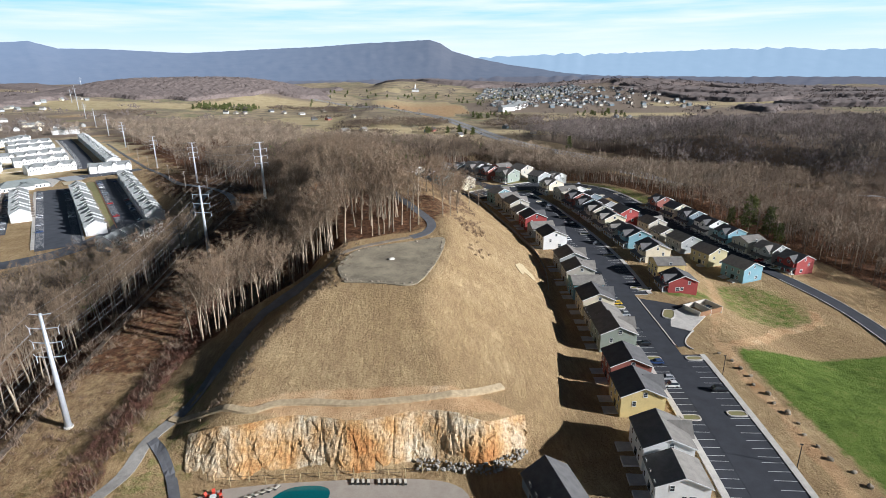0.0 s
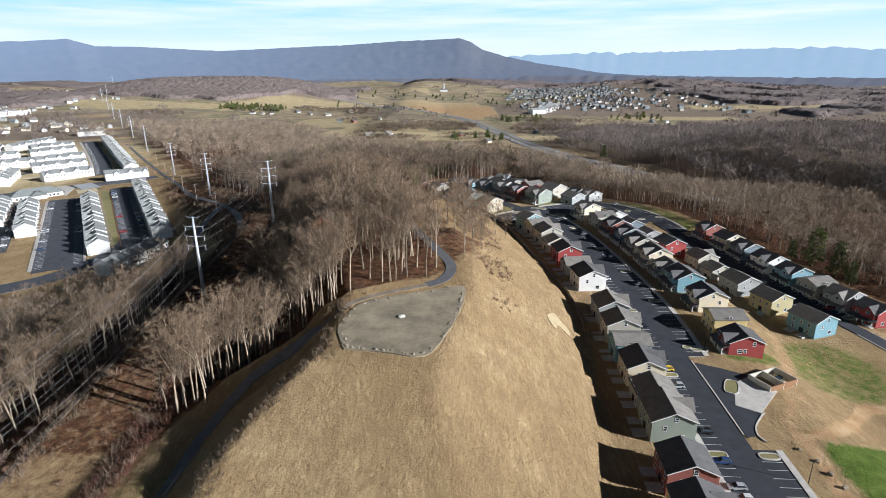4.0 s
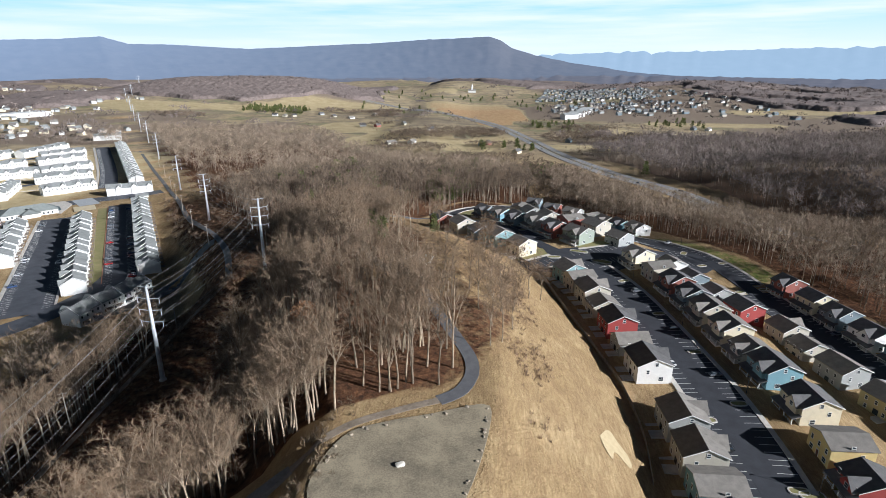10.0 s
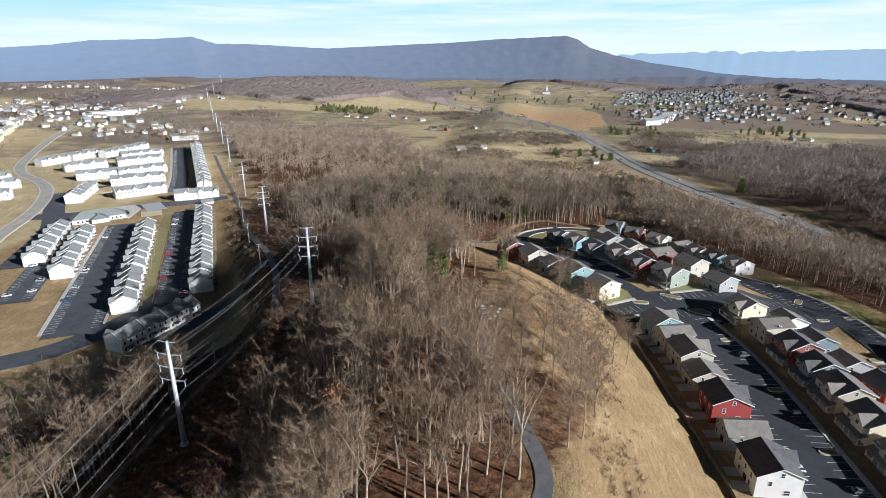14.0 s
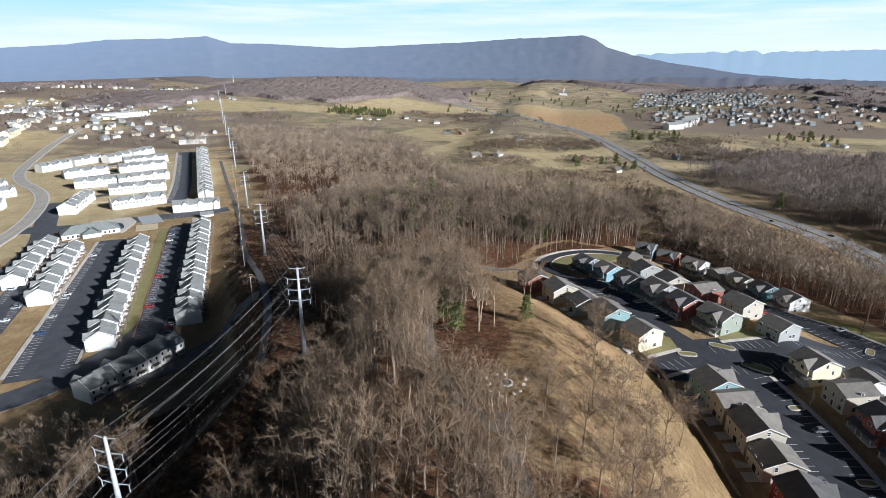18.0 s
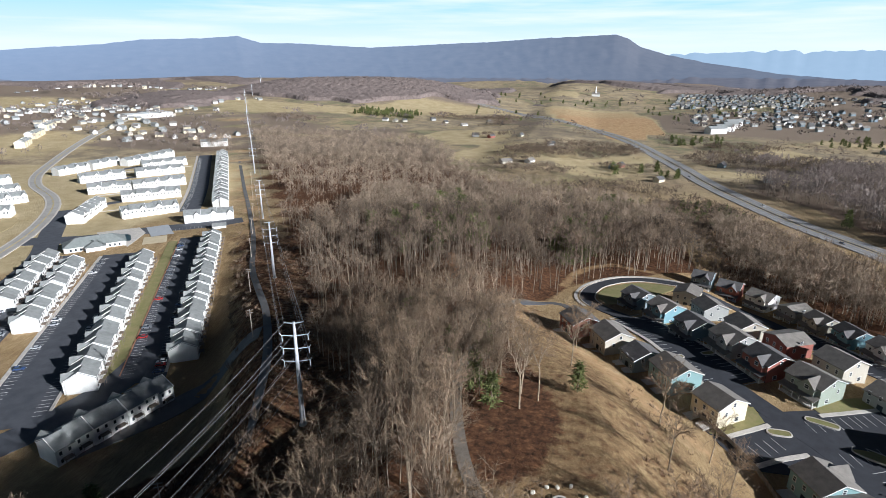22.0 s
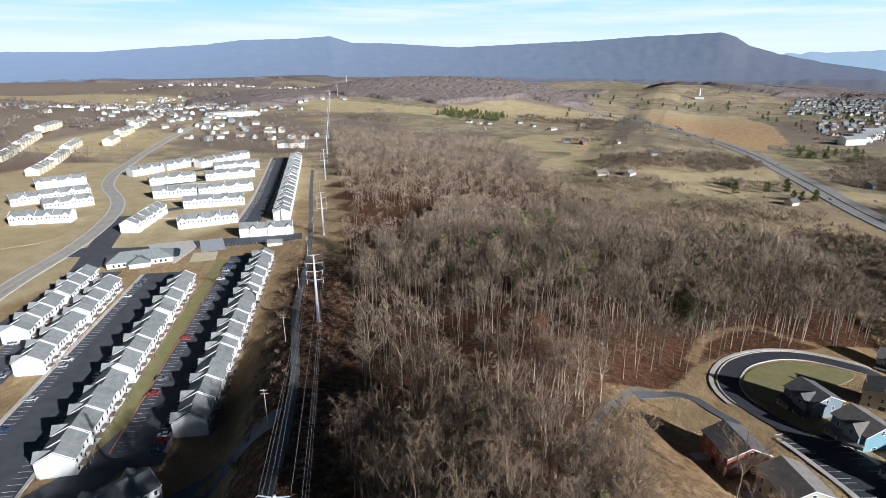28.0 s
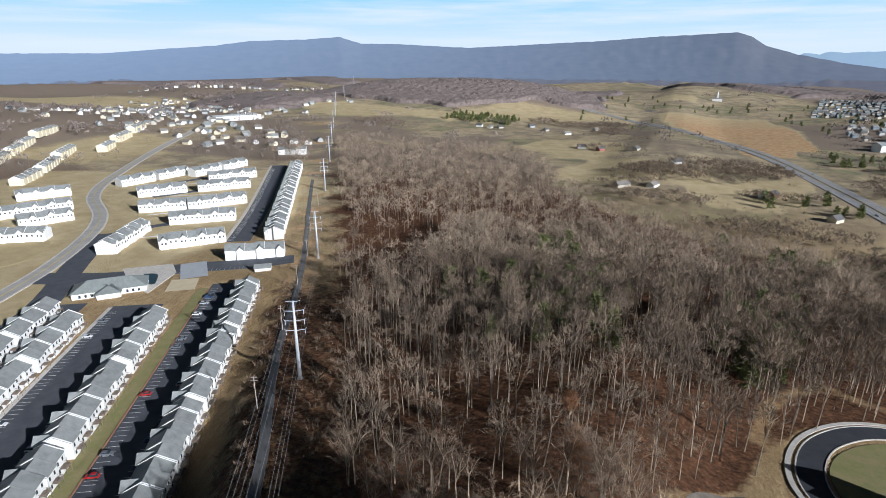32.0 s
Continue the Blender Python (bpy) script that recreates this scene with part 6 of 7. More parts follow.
for a, b in (((-436, 606), (-398, 668)), ((-478, 650), (-440, 712)), ((-514, 690), (-478, 756)), ((-552, 730), (-524, 812))):
    structure("road", strip("road", [a, b], -4.2, 4.2, GLARE_ASPHALT, 0.2, 5, 2), "grey asphalt lane between townhouse rows", "road")
for a, b in (((-415, 590), (-372, 628)), ((-462, 640), (-425, 680)), ((-500, 700), (-440, 740)), ((-530, 745), (-474, 800))):
    structure("pavement", strip("pavement", [a, b], -0.8, 0.8, CONCRETE, 0.26, 5, 1), "pale concrete walk before a townhouse row", "sidewalk")
structure("lawn", patch("lawn", [(-470, 470), (-440, 520), (-470, 560), (-520, 545), (-560, 540), (-600, 480), (-520, 420)], material("tan field", (0.46, 0.36, 0.19), (0.38, 0.3, 0.15), scale=0.1, rough=0.95), 0.15, 6), "tan mown field beside the county road", "field")

# clubhouse of the estate
CLUB = material("grey green shingles", (0.24, 0.26, 0.25), (0.18, 0.2, 0.19), scale=0.5, rough=0.9, bump=0.02)


def hip(g, x0, x1, y0, y1, eave, ridge, over=0.8):
    x0, x1, y0, y1 = x0 - over, x1 + over, y0 - over, y1 + over
    w = (y1 - y0) / 2
    my = (y0 + y1) / 2
    v = [(x0, y0, eave), (x1, y0, eave), (x1, y1, eave), (x0, y1, eave), (x0 + w, my, ridge), (x1 - w, my, ridge)]
    return g.add(v, [(0, 1, 5, 4), (1, 2, 5), (2, 3, 4, 5), (3, 0, 4), (3, 2, 1, 0)])


club = thing("clubhouse", pose(-341, 512, float(height(-341, 512)), 0, 0, 46), "low white clubhouse with grey-green hipped roofs", "clubhouse")
part("wall", Geo().box(-19, 19, -8, 8, -1.5, 3.6).mesh("wall", siding("white")), club)
part("wing_wall", Geo().box(-6, 6, -13, -8, -1.5, 3.4).mesh("wing_wall", siding("white")), club)
part("roof", hip(Geo(), -19, 19, -8, 8, 3.5, 8.2).mesh("roof", CLUB), club)
part("wing_roof", hip(Geo(), -6, 6, -13.5, 2, 3.4, 6.8).mesh("wing_roof", CLUB), club)
for x in np.arange(-15, 15.1, 3):
    part("window", kept("cwin", lambda: Geo().box(-0.6, 0.6, -0.03, 0.03, 0.7, 2.4).mesh("window", GLASS)), club, m=pose(x, 8, 0))
    if abs(x) > 6.5:
        part("window", kept("cwin", lambda: None), club, m=pose(x, -8, 0))
structure("pool_deck", patch("pool_deck", [(-366, 539), (-344, 559), (-329, 548), (-318, 517), (-342, 524)], CONCRETE, 0.3, 3, straight=True), "pale concrete pool deck of the clubhouse", "pool deck")
structure("water", patch("water", [(-346, 538), (-338, 541), (-330, 534), (-326, 528), (-333, 527), (-338, 532)], material("covered pool", (0.03, 0.06, 0.07), (0.02, 0.05, 0.06), scale=0.3, rough=0.3), 0.4, 2), "dark winter cover of a swimming pool", "pool")
structure("court", strip("court", [(-312, 546), (-333, 566)], -8, 8, material("court", (0.42, 0.44, 0.46), (0.36, 0.38, 0.4), scale=0.2), 0.28, 4, 2), "grey sports court", "sports court")
structure("sand_court", strip("sand_court", [(-304, 527), (-315, 542)], -8, 8, material("sand", (0.62, 0.53, 0.36), (0.55, 0.46, 0.3), scale=0.3), 0.3, 3, 2), "sandy volleyball court", "sports court")
shed = thing("pavilion", pose(-281, 573, float(height(-281, 573)), 0, 0, 35), "small white pavilion with a grey roof", "pavilion")
part("wall", Geo().gabled(-5, 5, -3, 3, -1, 3, 4.6).mesh("wall", siding("white")), shed)
part("roof", Geo().gable_roof(-5, 5, -3, 3, 3, 4.6).mesh("roof", ROOF_GREY), shed)
for k in range(66):
    a = rock_rng.uniform(-8, 185)
    b = rock_rng.choice((-22.5, -10, -68.5, -49, -101, -90))
    if b < -40 and (a > 160 or a < -25):
        continue
    if b < -80 and a < 30:
        continue
    x, y = lot_at(round(a / 2.8) * 2.8 + 1.4, b)
    car(x, y, 31 + 180 * (k % 2), rock_rng.choice(("white", "silver", "black", "grey", "red", "grey", "blue", "black")), rock_rng.choice((1.48, 1.75)), "cars in the valley lots")

# ---- farms and towns far off ----


def far_house(x, y, turn, color, w=12.0, d=8.0, tall=4.5, roof=None, label="small pale house far across the valley"):
    roof = roof or ROOF_TAN
    h = thing("far_house", pose(x, y, float(height(x, y)), 0, 0, turn), label, "house", "houses across the valley")
    part("wall", kept(("fh", color, w, d, tall), lambda: Geo().gabled(-w / 2, w / 2, -d / 2, d / 2, -3, tall, tall + 3).mesh("wall", siding(color))), h)
    part("roof", kept(("fhr", w, d, tall, roof.name), lambda: Geo().gable_roof(-w / 2, w / 2, -d / 2, d / 2, tall, tall + 3, 0.6).mesh("roof", roof)), h)


for k, (x, y, c) in enumerate(((-159, 1196, "brick"), (-97, 919, "beige"), (47, 951, "brick"), (37, 939, "slate"), (-67, 929, "white"), (-106, 1181, "beige"), (176, 986, "slate"), (205, 892, "grey"), (84, 861, "cream"), (444, 1180, "slate"), (470, 1175, "white"), (-48, 1078, "white"), (-437, 1427, "white"), (-412, 1422, "beige"), (-393, 1432, "beige"), (-190, 1210, "grey"), (-250, 1400, "white"), (-300, 1440, "beige"), (-340, 1480, "grey"), (-210, 1500, "beige"))):
    far_house(x, y, (x * 7) % 90, c, (12, 15, 10)[k % 3], 8, (4.0, 3.2, 3.6)[k % 3], (ROOF, ROOF_TAN, ROOF)[k % 3], "small weathered house among thickets across the valley")
for k in range(150):
    # town to the north-east, in loose streets
    a, b = rock_rng.random(), rock_rng.random()
    x, y = 230 + 520 * a + 120 * b, 1480 + 900 * b - 150 * a
    x, y = round(x / 34) * 34 + rock_rng.uniform(-4, 4), round(y / 48) * 48 + rock_rng.uniform(-6, 6)
    far_house(x, y, 20 + 90 * (k % 2), ("slate", "grey", "beige", "slate", "white")[k % 5], 12, 8.5, 5.0, (ROOF, ROOF_TAN, ROOF_GREY)[k % 3], "pale house of the town beyond the highway")
for k in range(90):
    # town to the north-west
    a, b = rock_rng.random(), rock_rng.random()
    x, y = -820 - 720 * a, 1020 + 640 * b - 120 * a
    far_house(x, y, k * 37 % 180, ("white", "cream", "beige", "grey")[k % 4], 11, 8, 4.0, (ROOF_TAN, ROOF_GREY)[k % 2], "small house of the town across the county road")
for k in range(44):
    # the near side of the town, among trees
    x, y = -1000 + 430 * rock_rng.random(), 960 + 190 * rock_rng.random()
    far_house(x, y, k * 53 % 180, ("white", "beige", "cream", "grey")[k % 4], 12, 8, 4.5, (ROOF_TAN, ROOF_GREY)[k % 2], "pale house among the bare trees of the town")
def suburb(label, places, wall_mats, roof_mats, w=11.0, d=8.0, tall=5.0):
    """Many small houses far off: their walls and their roofs."""
    ob = thing("suburb", pose(0, 0, 0), label, "houses", kind="stuff")
    for k, (wall_m, roof_m) in enumerate(zip(wall_mats, roof_mats)):
        walls, roofs = Geo(), Geo()
        for x, y, turn in places[k::len(wall_mats)]:
            z, c, sn = float(height(x, y)), math.cos(turn), math.sin(turn)
            for g, one in ((walls, Geo().gabled(-w / 2, w / 2, -d / 2, d / 2, -3, tall, tall + 2.8)), (roofs, Geo().gable_roof(-w / 2, w / 2, -d / 2, d / 2, tall, tall + 2.8, 0.5))):
                g.add([(x + a * c - b * sn, y + a * sn + b * c, z + h) for a, b, h in one.v], one.f)
        part("walls", walls.mesh("walls", wall_m), ob)
        part("roofs", roofs.mesh("roofs", roof_m), ob)


spots = []
for line in range(11):
    for k in range(26):
        x, y = 250 + 15.5 * k + 9 * line + rock_rng.uniform(-3, 3), 2010 + 42 * line + 22 * math.sin(k / 5 + line) + rock_rng.uniform(-4, 4)
        if rock_rng.random() < 0.8 and x < 690:
            spots.append((x, y, 0.2 + 0.15 * math.sin(line * 2.1) + (1.57 if rock_rng.random() < 0.2 else 0)))
for line in range(5):
    for k in range(14):
        if rock_rng.random() < 0.62:
            spots.append((240 + 24 * k + rock_rng.uniform(-5, 5), 1470 + 55 * line + 5 * k + rock_rng.uniform(-8, 8), 0.5 + rock_rng.uniform(-0.3, 0.3)))
suburb("dense suburb of grey-roofed houses beyond the highway", spots, (siding("grey"), siding("slate"), siding("beige")), (ROOF, ROOF_GREY, ROOF))
spots = []
for k in range(150):
    spots.append((-880 - 600 * rock_rng.random(), 1130 + 430 * rock_rng.random(), rock_rng.uniform(0, 3.1)))
for k in range(60):
    spots.append((-1900 + 800 * rock_rng.random(), 1750 + 500 * rock_rng.random(), rock_rng.uniform(0, 3.1)))
suburb("small pale houses of a town among bare trees", spots, (siding("white"), siding("cream"), siding("grey")), (ROOF_TAN, ROOF_GREY, ROOF))

big = thing("warehouse", pose(-885, 1215, float(height(-885, 1215)), 0, 0, 60), "large flat white warehouse", "warehouse")
part("wall", Geo().box(-45, 45, -18, 18, -4, 8).mesh("wall", siding("white")), big)
part("roof", Geo().box(-45.5, 45.5, -18.5, 18.5, 8, 8.6).mesh("roof", WHITE), big)
for i, (x, y) in enumerate(((262, 1390), (285, 1440), (240, 1350), (300, 1490))):
    f = thing("apartment_block", pose(x, y, float(height(x, y)), 0, 0, 35), "pale apartment block beyond the highway", "apartments", "apartment blocks beyond the highway")
    part("wall", kept("apw", lambda: Geo().gabled(-20, 20, -8, 8, -3, 10, 14).mesh("wall", siding("white"))), f)
    part("roof", kept("apr", lambda: Geo().gable_roof(-20, 20, -8, 8, 10, 14, 0.8).mesh("roof", ROOF_GREY)), f)
chapel = thing("church", pose(38, 2330, float(height(38, 2330))), "white country church with a steeple", "church")
part("nave", Geo().gabled(-14, 14, -6, 6, -3, 8, 14).mesh("nave", siding("white")), chapel)
part("roof", Geo().gable_roof(-14, 14, -6, 6, 8, 14).mesh("roof", ROOF_TAN), chapel)
part("steeple", Geo().box(-3, 3, -3, 3, 8, 20).tube((0, 0, 20), (0, 0, 34), 3.4, 0.1, 4).mesh("steeple", WHITE), chapel)

# ---- trees ----
rng = np.random.default_rng(5)


def prism(p, q, r0, r1, n):
    p, q = np.asarray(p, float), np.asarray(q, float)
    d = (q - p) / (np.linalg.norm(q - p) + 1e-9)
    a = np.cross(d, (0.3, 0.9, 0.2))
    a /= np.linalg.norm(a) + 1e-9
    b = np.cross(d, a)
    k = np.arange(n) * 2 * np.pi / n
    ring = np.cos(k)[:, None] * a + np.sin(k)[:, None] * b
    v = np.concatenate([p + ring * r0, q + ring * r1])
    i = np.arange(n)
    j = (i + 1) % n
    return v, np.concatenate([np.stack([i, j, n + j], 1), np.stack([i, n + j, n + i], 1)])


class Wood:
    def __init__(self):
        self.v, self.t, self.n = [], [], 0

    def put(self, v, t):
        self.v.append(np.asarray(v, float))
        self.t.append(np.asarray(t, int) + self.n)
        self.n += len(v)

    def limb(self, p, q, r0, r1, n=4):
        self.put(*prism(p, q, r0, r1, n))

    def blade(self, p, q, w, r):
        d = q - p
        s = np.cross(d, r.normal(size=3))
        s *= w / (np.linalg.norm(s) + 1e-9)
        self.put([p - s, p + s, q], [(0, 1, 2)])

    def arrays(self):
        return np.concatenate(self.v), np.concatenate(self.t)


def dome_arrays(seed, tall, clumps, each, wide=0.2, deep=0.27, centre=0.72, w=0.08, thick=0.0085, limbs=6, long=1.0):
    """A bare tree with a rounded head: a slim trunk, a few rising limbs and sprays of twigs gathered in clumps."""
    r = np.random.default_rng(seed)
    trunk, crown = Wood(), Wood()
    r0 = tall * thick
    mid = np.array([*(r.normal(size=2) * 0.02 * tall), tall * 0.5])
    top = mid + (*(r.normal(size=2) * 0.025 * tall), tall * 0.36)
    trunk.limb((0, 0, -0.6), mid, r0, r0 * 0.72, 3)
    trunk.limb(mid, top, r0 * 0.72, r0 * 0.2, 3)
    phase, skew = r.uniform(0, 6.283), r.uniform(0.1, 0.3)

    def on_dome(k):
        d = r.normal(size=3)
        d[2] = abs(d[2]) * 1.1 - 0.35
        d /= np.linalg.norm(d)
        round_ = wide * (1 + skew * math.sin(2 * math.atan2(d[1], d[0]) + phase))
        return d, np.array([mid[0], mid[1], centre * tall]) + d * k * tall * (round_, round_, deep)
    for i in range(limbs):
        u = r.uniform(0.4, 0.75)
        crown.blade(np.array([mid[0] * u * 2, mid[1] * u * 2, tall * u]), on_dome(0.8)[1] + (0, 0, 0.06 * tall), r0 * 0.5, r)
    for i in range(clumps):
        d, at = on_dome(r.uniform(0.5, 1.0))
        for k in range(each):
            p = at + r.normal(size=3) * 0.4 * long
            crown.blade(p, p + (d * 0.75 + (0, 0, 0.5) + r.normal(size=3) * 0.5) * long * r.uniform(0.7, 1.3), w, r)
    return trunk.arrays(), crown.arrays()


def oak_arrays(seed, tall, leaders, branches, twigs, wide=1.0):
    """A spreading bare oak: a trunk that forks into rising, curving leaders with a dome of twigs."""
    r = np.random.default_rng(seed)
    trunk, crown = Wood(), Wood()
    fork, r0 = tall * r.uniform(0.42, 0.55), tall * 0.0105
    lean = r.normal(size=2) * 0.05
    line = [np.array([lean[0] * fork * u + r.normal() * 0.1, lean[1] * fork * u + r.normal() * 0.1, -0.6 + (fork + 0.6) * u]) for u in (0, 0.35, 0.7, 1)]
    for k in range(3):
        trunk.limb(line[k], line[k + 1], r0 * (1.1 - 0.13 * k), r0 * (0.97 - 0.13 * k), 6)
    for i in range(leaders):
        turn = i * 6.283 / leaders + r.uniform(-0.5, 0.5)
        flat = np.array([np.cos(turn), np.sin(turn), 0])
        long = (tall - fork) * r.uniform(0.85, 1.12)
        out = r.uniform(0.15, 0.55) * wide if i else 0.08
        p, pts = line[-1] - (0, 0, 0.8 * i / leaders * fork * 0.25), []
        pts.append(p)
        for k in range(4):
            step = flat * out * (0.7 + 0.5 * k / 3) + (0, 0, 1 - 0.1 * k) + r.normal(size=3) * 0.13
            p = p + step / np.linalg.norm(step) * long / 4
            pts.append(p)
        w = r0 * r.uniform(0.42, 0.6)
        for k in range(4):
            (trunk if k < 3 else crown).limb(pts[k], pts[k + 1], w * (1 - 0.23 * k), w * (1 - 0.23 * (k + 1)), 3)
        for b in range(branches):
            v = 0.6 + 3.35 * (b + r.random()) / branches
            k = min(3, int(v))
            a = pts[k] + (pts[k + 1] - pts[k]) * (v - k)
            way = flat * 0.55 + r.normal(size=3) * 0.62 + (0, 0, 0.4)
            way /= np.linalg.norm(way)
            reach = long * (0.46 - 0.07 * v) * r.uniform(0.7, 1.2)
            c = a + way * reach
            crown.limb(a, c, w * 0.3, w * 0.07, 3)
            for g in range(twigs):
                e = a + (c - a) * r.uniform(0.25, 1)
                f = e + (way * 0.5 + r.normal(size=3) * 0.6 + (0, 0, 0.35)) * reach * 0.42
                crown.blade(e, f, 0.027, r)
    return trunk.arrays(), crown.arrays()


def pine_arrays(seed, tall, tiers, each, size=1.0):
    r = np.random.default_rng(seed)
    trunk, crown = Wood(), Wood()
    trunk.limb((0, 0, -0.5), (0, 0, tall), tall * 0.014, tall * 0.003, 5)
    for k in range(tiers):
        u = 0.18 + 0.8 * k / tiers
        wide = tall * 0.24 * (1 - u) ** 0.7 * (0.8 + 0.4 * r.random()) + 0.3
        for i in range(each):
            a = r.random() * 6.283
            z = tall * u + r.normal() * tall * 0.02
            tip = np.array([np.cos(a) * wide, np.sin(a) * wide, z - wide * 0.12])
            for g in range(4):
                c = np.array([0, 0, z]) + (tip - (0, 0, z)) * (0.25 + 0.75 * r.random())
                crown.blade(c, c + r.normal(size=3) * 0.75 * size + np.array([np.cos(a), np.sin(a), 0.1]) * 0.8 * size, 0.26 * size, r)
    return trunk.arrays(), crown.arrays()


def spread_out(v, t, places):
    """Copies of one form at rows of x, y, z, turn, scale, joined."""
    places = np.asarray(places, float)
    c, s = np.cos(places[:, 3]), np.sin(places[:, 3])
    k = places[:, 4]
    x = (v[None, :, 0] * c[:, None] - v[None, :, 1] * s[:, None]) * k[:, None] + places[:, :1]
    y = (v[None, :, 0] * s[:, None] + v[None, :, 1] * c[:, None]) * k[:, None] + places[:, 1:2]
    z = v[None, :, 2] * k[:, None] + places[:, 2:3]
    return np.stack([x, y, z], -1).reshape(-1, 3), (t[None] + (np.arange(len(places)) * len(v))[:, None, None]).reshape(-1, 3)


def joined(name, forms, places, mat):
    vs, ts, tints, n = [], [], [], 0
    shades = np.random.default_rng(len(places)).uniform(-0.42, 0.34, len(places))
    for i, (v, t) in enumerate(forms):
        rows = places[i::len(forms)]
        if len(rows):
            a, b = spread_out(v, t, rows)
            tints.append(np.repeat(shades[i::len(forms)], len(v)))
            vs.append(a)
            ts.append(b + n)
            n += len(a)
    me = tri_mesh(name, np.concatenate(vs), np.concatenate(ts), mat)
    me.attributes.new("tint", "FLOAT", "POINT").data.foreach_set("value", np.concatenate(tints).astype(np.float32))
    return me


def scatter(n, x0, x1, y0, y1, chance):
    x, y = rng.uniform(x0, x1, n), rng.uniform(y0, y1, n)
    keep = rng.random(n) < chance(x, y)
    x, y = x[keep], y[keep]
    return np.stack([x, y, height(x, y) - 0.2, rng.uniform(0, 6.283, len(x)), 0.66 + 0.5 * rng.random(len(x)) ** 0.8], 1)


NEAR = [oak_arrays(11 + i, 20, 5 + i % 3, 8, 18, 0.8 + 0.12 * i) for i in range(7)]
FINE = [dome_arrays(55 + i, 19, 28, 8, wide=0.17 + 0.022 * (i % 4), deep=0.24 + 0.02 * (i % 3), centre=0.72, w=0.078, long=0.95, thick=0.0095) for i in range(7)]
GRAND = [oak_arrays(31 + i, 20, 7, 12, 22, 1.45 + 0.1 * i) for i in range(3)]
MID = [dome_arrays(40 + i, 18, 22, 7, wide=0.26 + 0.025 * (i % 3), deep=0.34, centre=0.62, w=0.088, long=1.15) for i in range(6)]
FAIR = [dome_arrays(80 + i, 16, 12, 6, wide=0.23 + 0.02 * (i % 3), deep=0.3, centre=0.68, w=0.13, long=1.2) for i in range(5)]
BANK = [dome_arrays(60 + i, 17, 13, 7, wide=0.3 + 0.02 * (i % 3), deep=0.34, centre=0.6, w=0.17, long=1.3, limbs=1) for i in range(5)]
FAR = [dome_arrays(70 + i, 14, 9, 6, wide=0.3, deep=0.3, centre=0.62, w=0.24, long=1.3, limbs=2) for i in range(5)]
REMOTE = [dome_arrays(75 + i, 12, 12, 5, wide=0.75, deep=0.34, centre=0.55, w=0.7, long=1.2, limbs=0) for i in range(4)]

grand_meshes = [(tri_mesh("trunk", *a, BARK, True), tri_mesh("crown", *b, OAK_TWIG)) for a, b in GRAND]
near_meshes = [(tri_mesh("trunk", *a, BARK, True), tri_mesh("crown", *b, OAK_TWIG)) for a, b in NEAR]


def tree(x, y, kind, size=1.0, turn=0.0, label="tall bare oak with a pale trunk"):
    t = thing("tree", pose(x, y, float(height(x, y)), 0, 0, turn) @ Matrix.Scale(size, 4), label, "tree", "bare trees on the hill")
    stock = grand_meshes if "alone" in label else near_meshes
    a, b = stock[kind % len(stock)]
    part("trunk", a, t)
    part("crown", b, t)
    return t


def p_wide(p):
    """Whether the belt of trees is broad at a place."""
    return p[1] > 160


def bank_zone(x, y):
    """The slope of wood east of the highway."""
    return (x > highway_x(y) + 18) & (x < 830) & (y > 200) & (y < 1020) & ((x > 300) | (y > 400))


def near_zone(x, y):
    """The stretch of wood on the hill that stands nearest."""
    return (y > 120) & (y < 395) & (x > -80) & (x < 60)


hill = scatter(1800, -80, 0, 150, 398, lambda x, y: np.where(near_zone(x, y), woods(x, y), 0) * 0.22)
hill[:, 4] *= lin(hill[:, 1], (250, 1.32), (300, 1.08), (400, 1.0))
for i, (x, y, z, a, k) in enumerate(hill[:110]):
    tree(x, y, i, k, math.degrees(a))
for i, (x, y) in enumerate(((20, 232), (24, 238), (21, 246), (28, 251), (17, 254), (25, 262), (30, 268), (14, 268), (22, 276), (31, 283), (8, 262), (5, 275), (18, 290), (27, 300), (12, 305), (32, 312), (20, 318), (6, 318), (28, 330), (12, 335), (22, 345), (2, 345), (14, 352), (26, 356), (36, 322), (40, 308), (38, 292), (44, 300), (-4, 362), (4, 372), (-8, 380), (12, 365), (-2, 392), (-12, 398), (-6, 406), (-20, 408), (34, 335), (30, 347))):
    if y > 300 and i % 4:
        continue
    tree(x, y, i + 2, 0.85 + 0.1 * (i % 3), i * 37, "bare oak standing alone in the clearing")

for i, (x, y) in enumerate(((-14, 212), (-7, 211), (-1, 214), (5, 213), (-18, 219), (-10, 221), (-3, 222), (3, 221), (9, 220), (-15, 229), (-6, 230), (1, 231), (7, 230), (-20, 236), (-11, 239), (-2, 240), (5, 239), (-16, 247), (-7, 249), (1, 248), (-12, 257), (-3, 258), (-20, 263))):
    tree(x + rng.uniform(-1, 1), y + rng.uniform(-1, 1), i, 1.18 + 0.14 * (i % 3), i * 53, "tall pale-barked oak in the hilltop grove")
strip_line, strip_dir, _ = along([(-20, 203), (-32, 196), (-42, 186), (-51, 175), (-56, 162)], 1.0)
for k in range(46):
    i = int(rng.integers(len(strip_line)))
    p = strip_line[i] + np.array([strip_dir[i, 1], -strip_dir[i, 0]]) * rng.uniform(-1, 13 if p_wide(strip_line[i]) else 7)
    tree(p[0], p[1], k, rng.uniform(1.1, 1.55), k * 67, "tall pale-barked oak on the west slope")
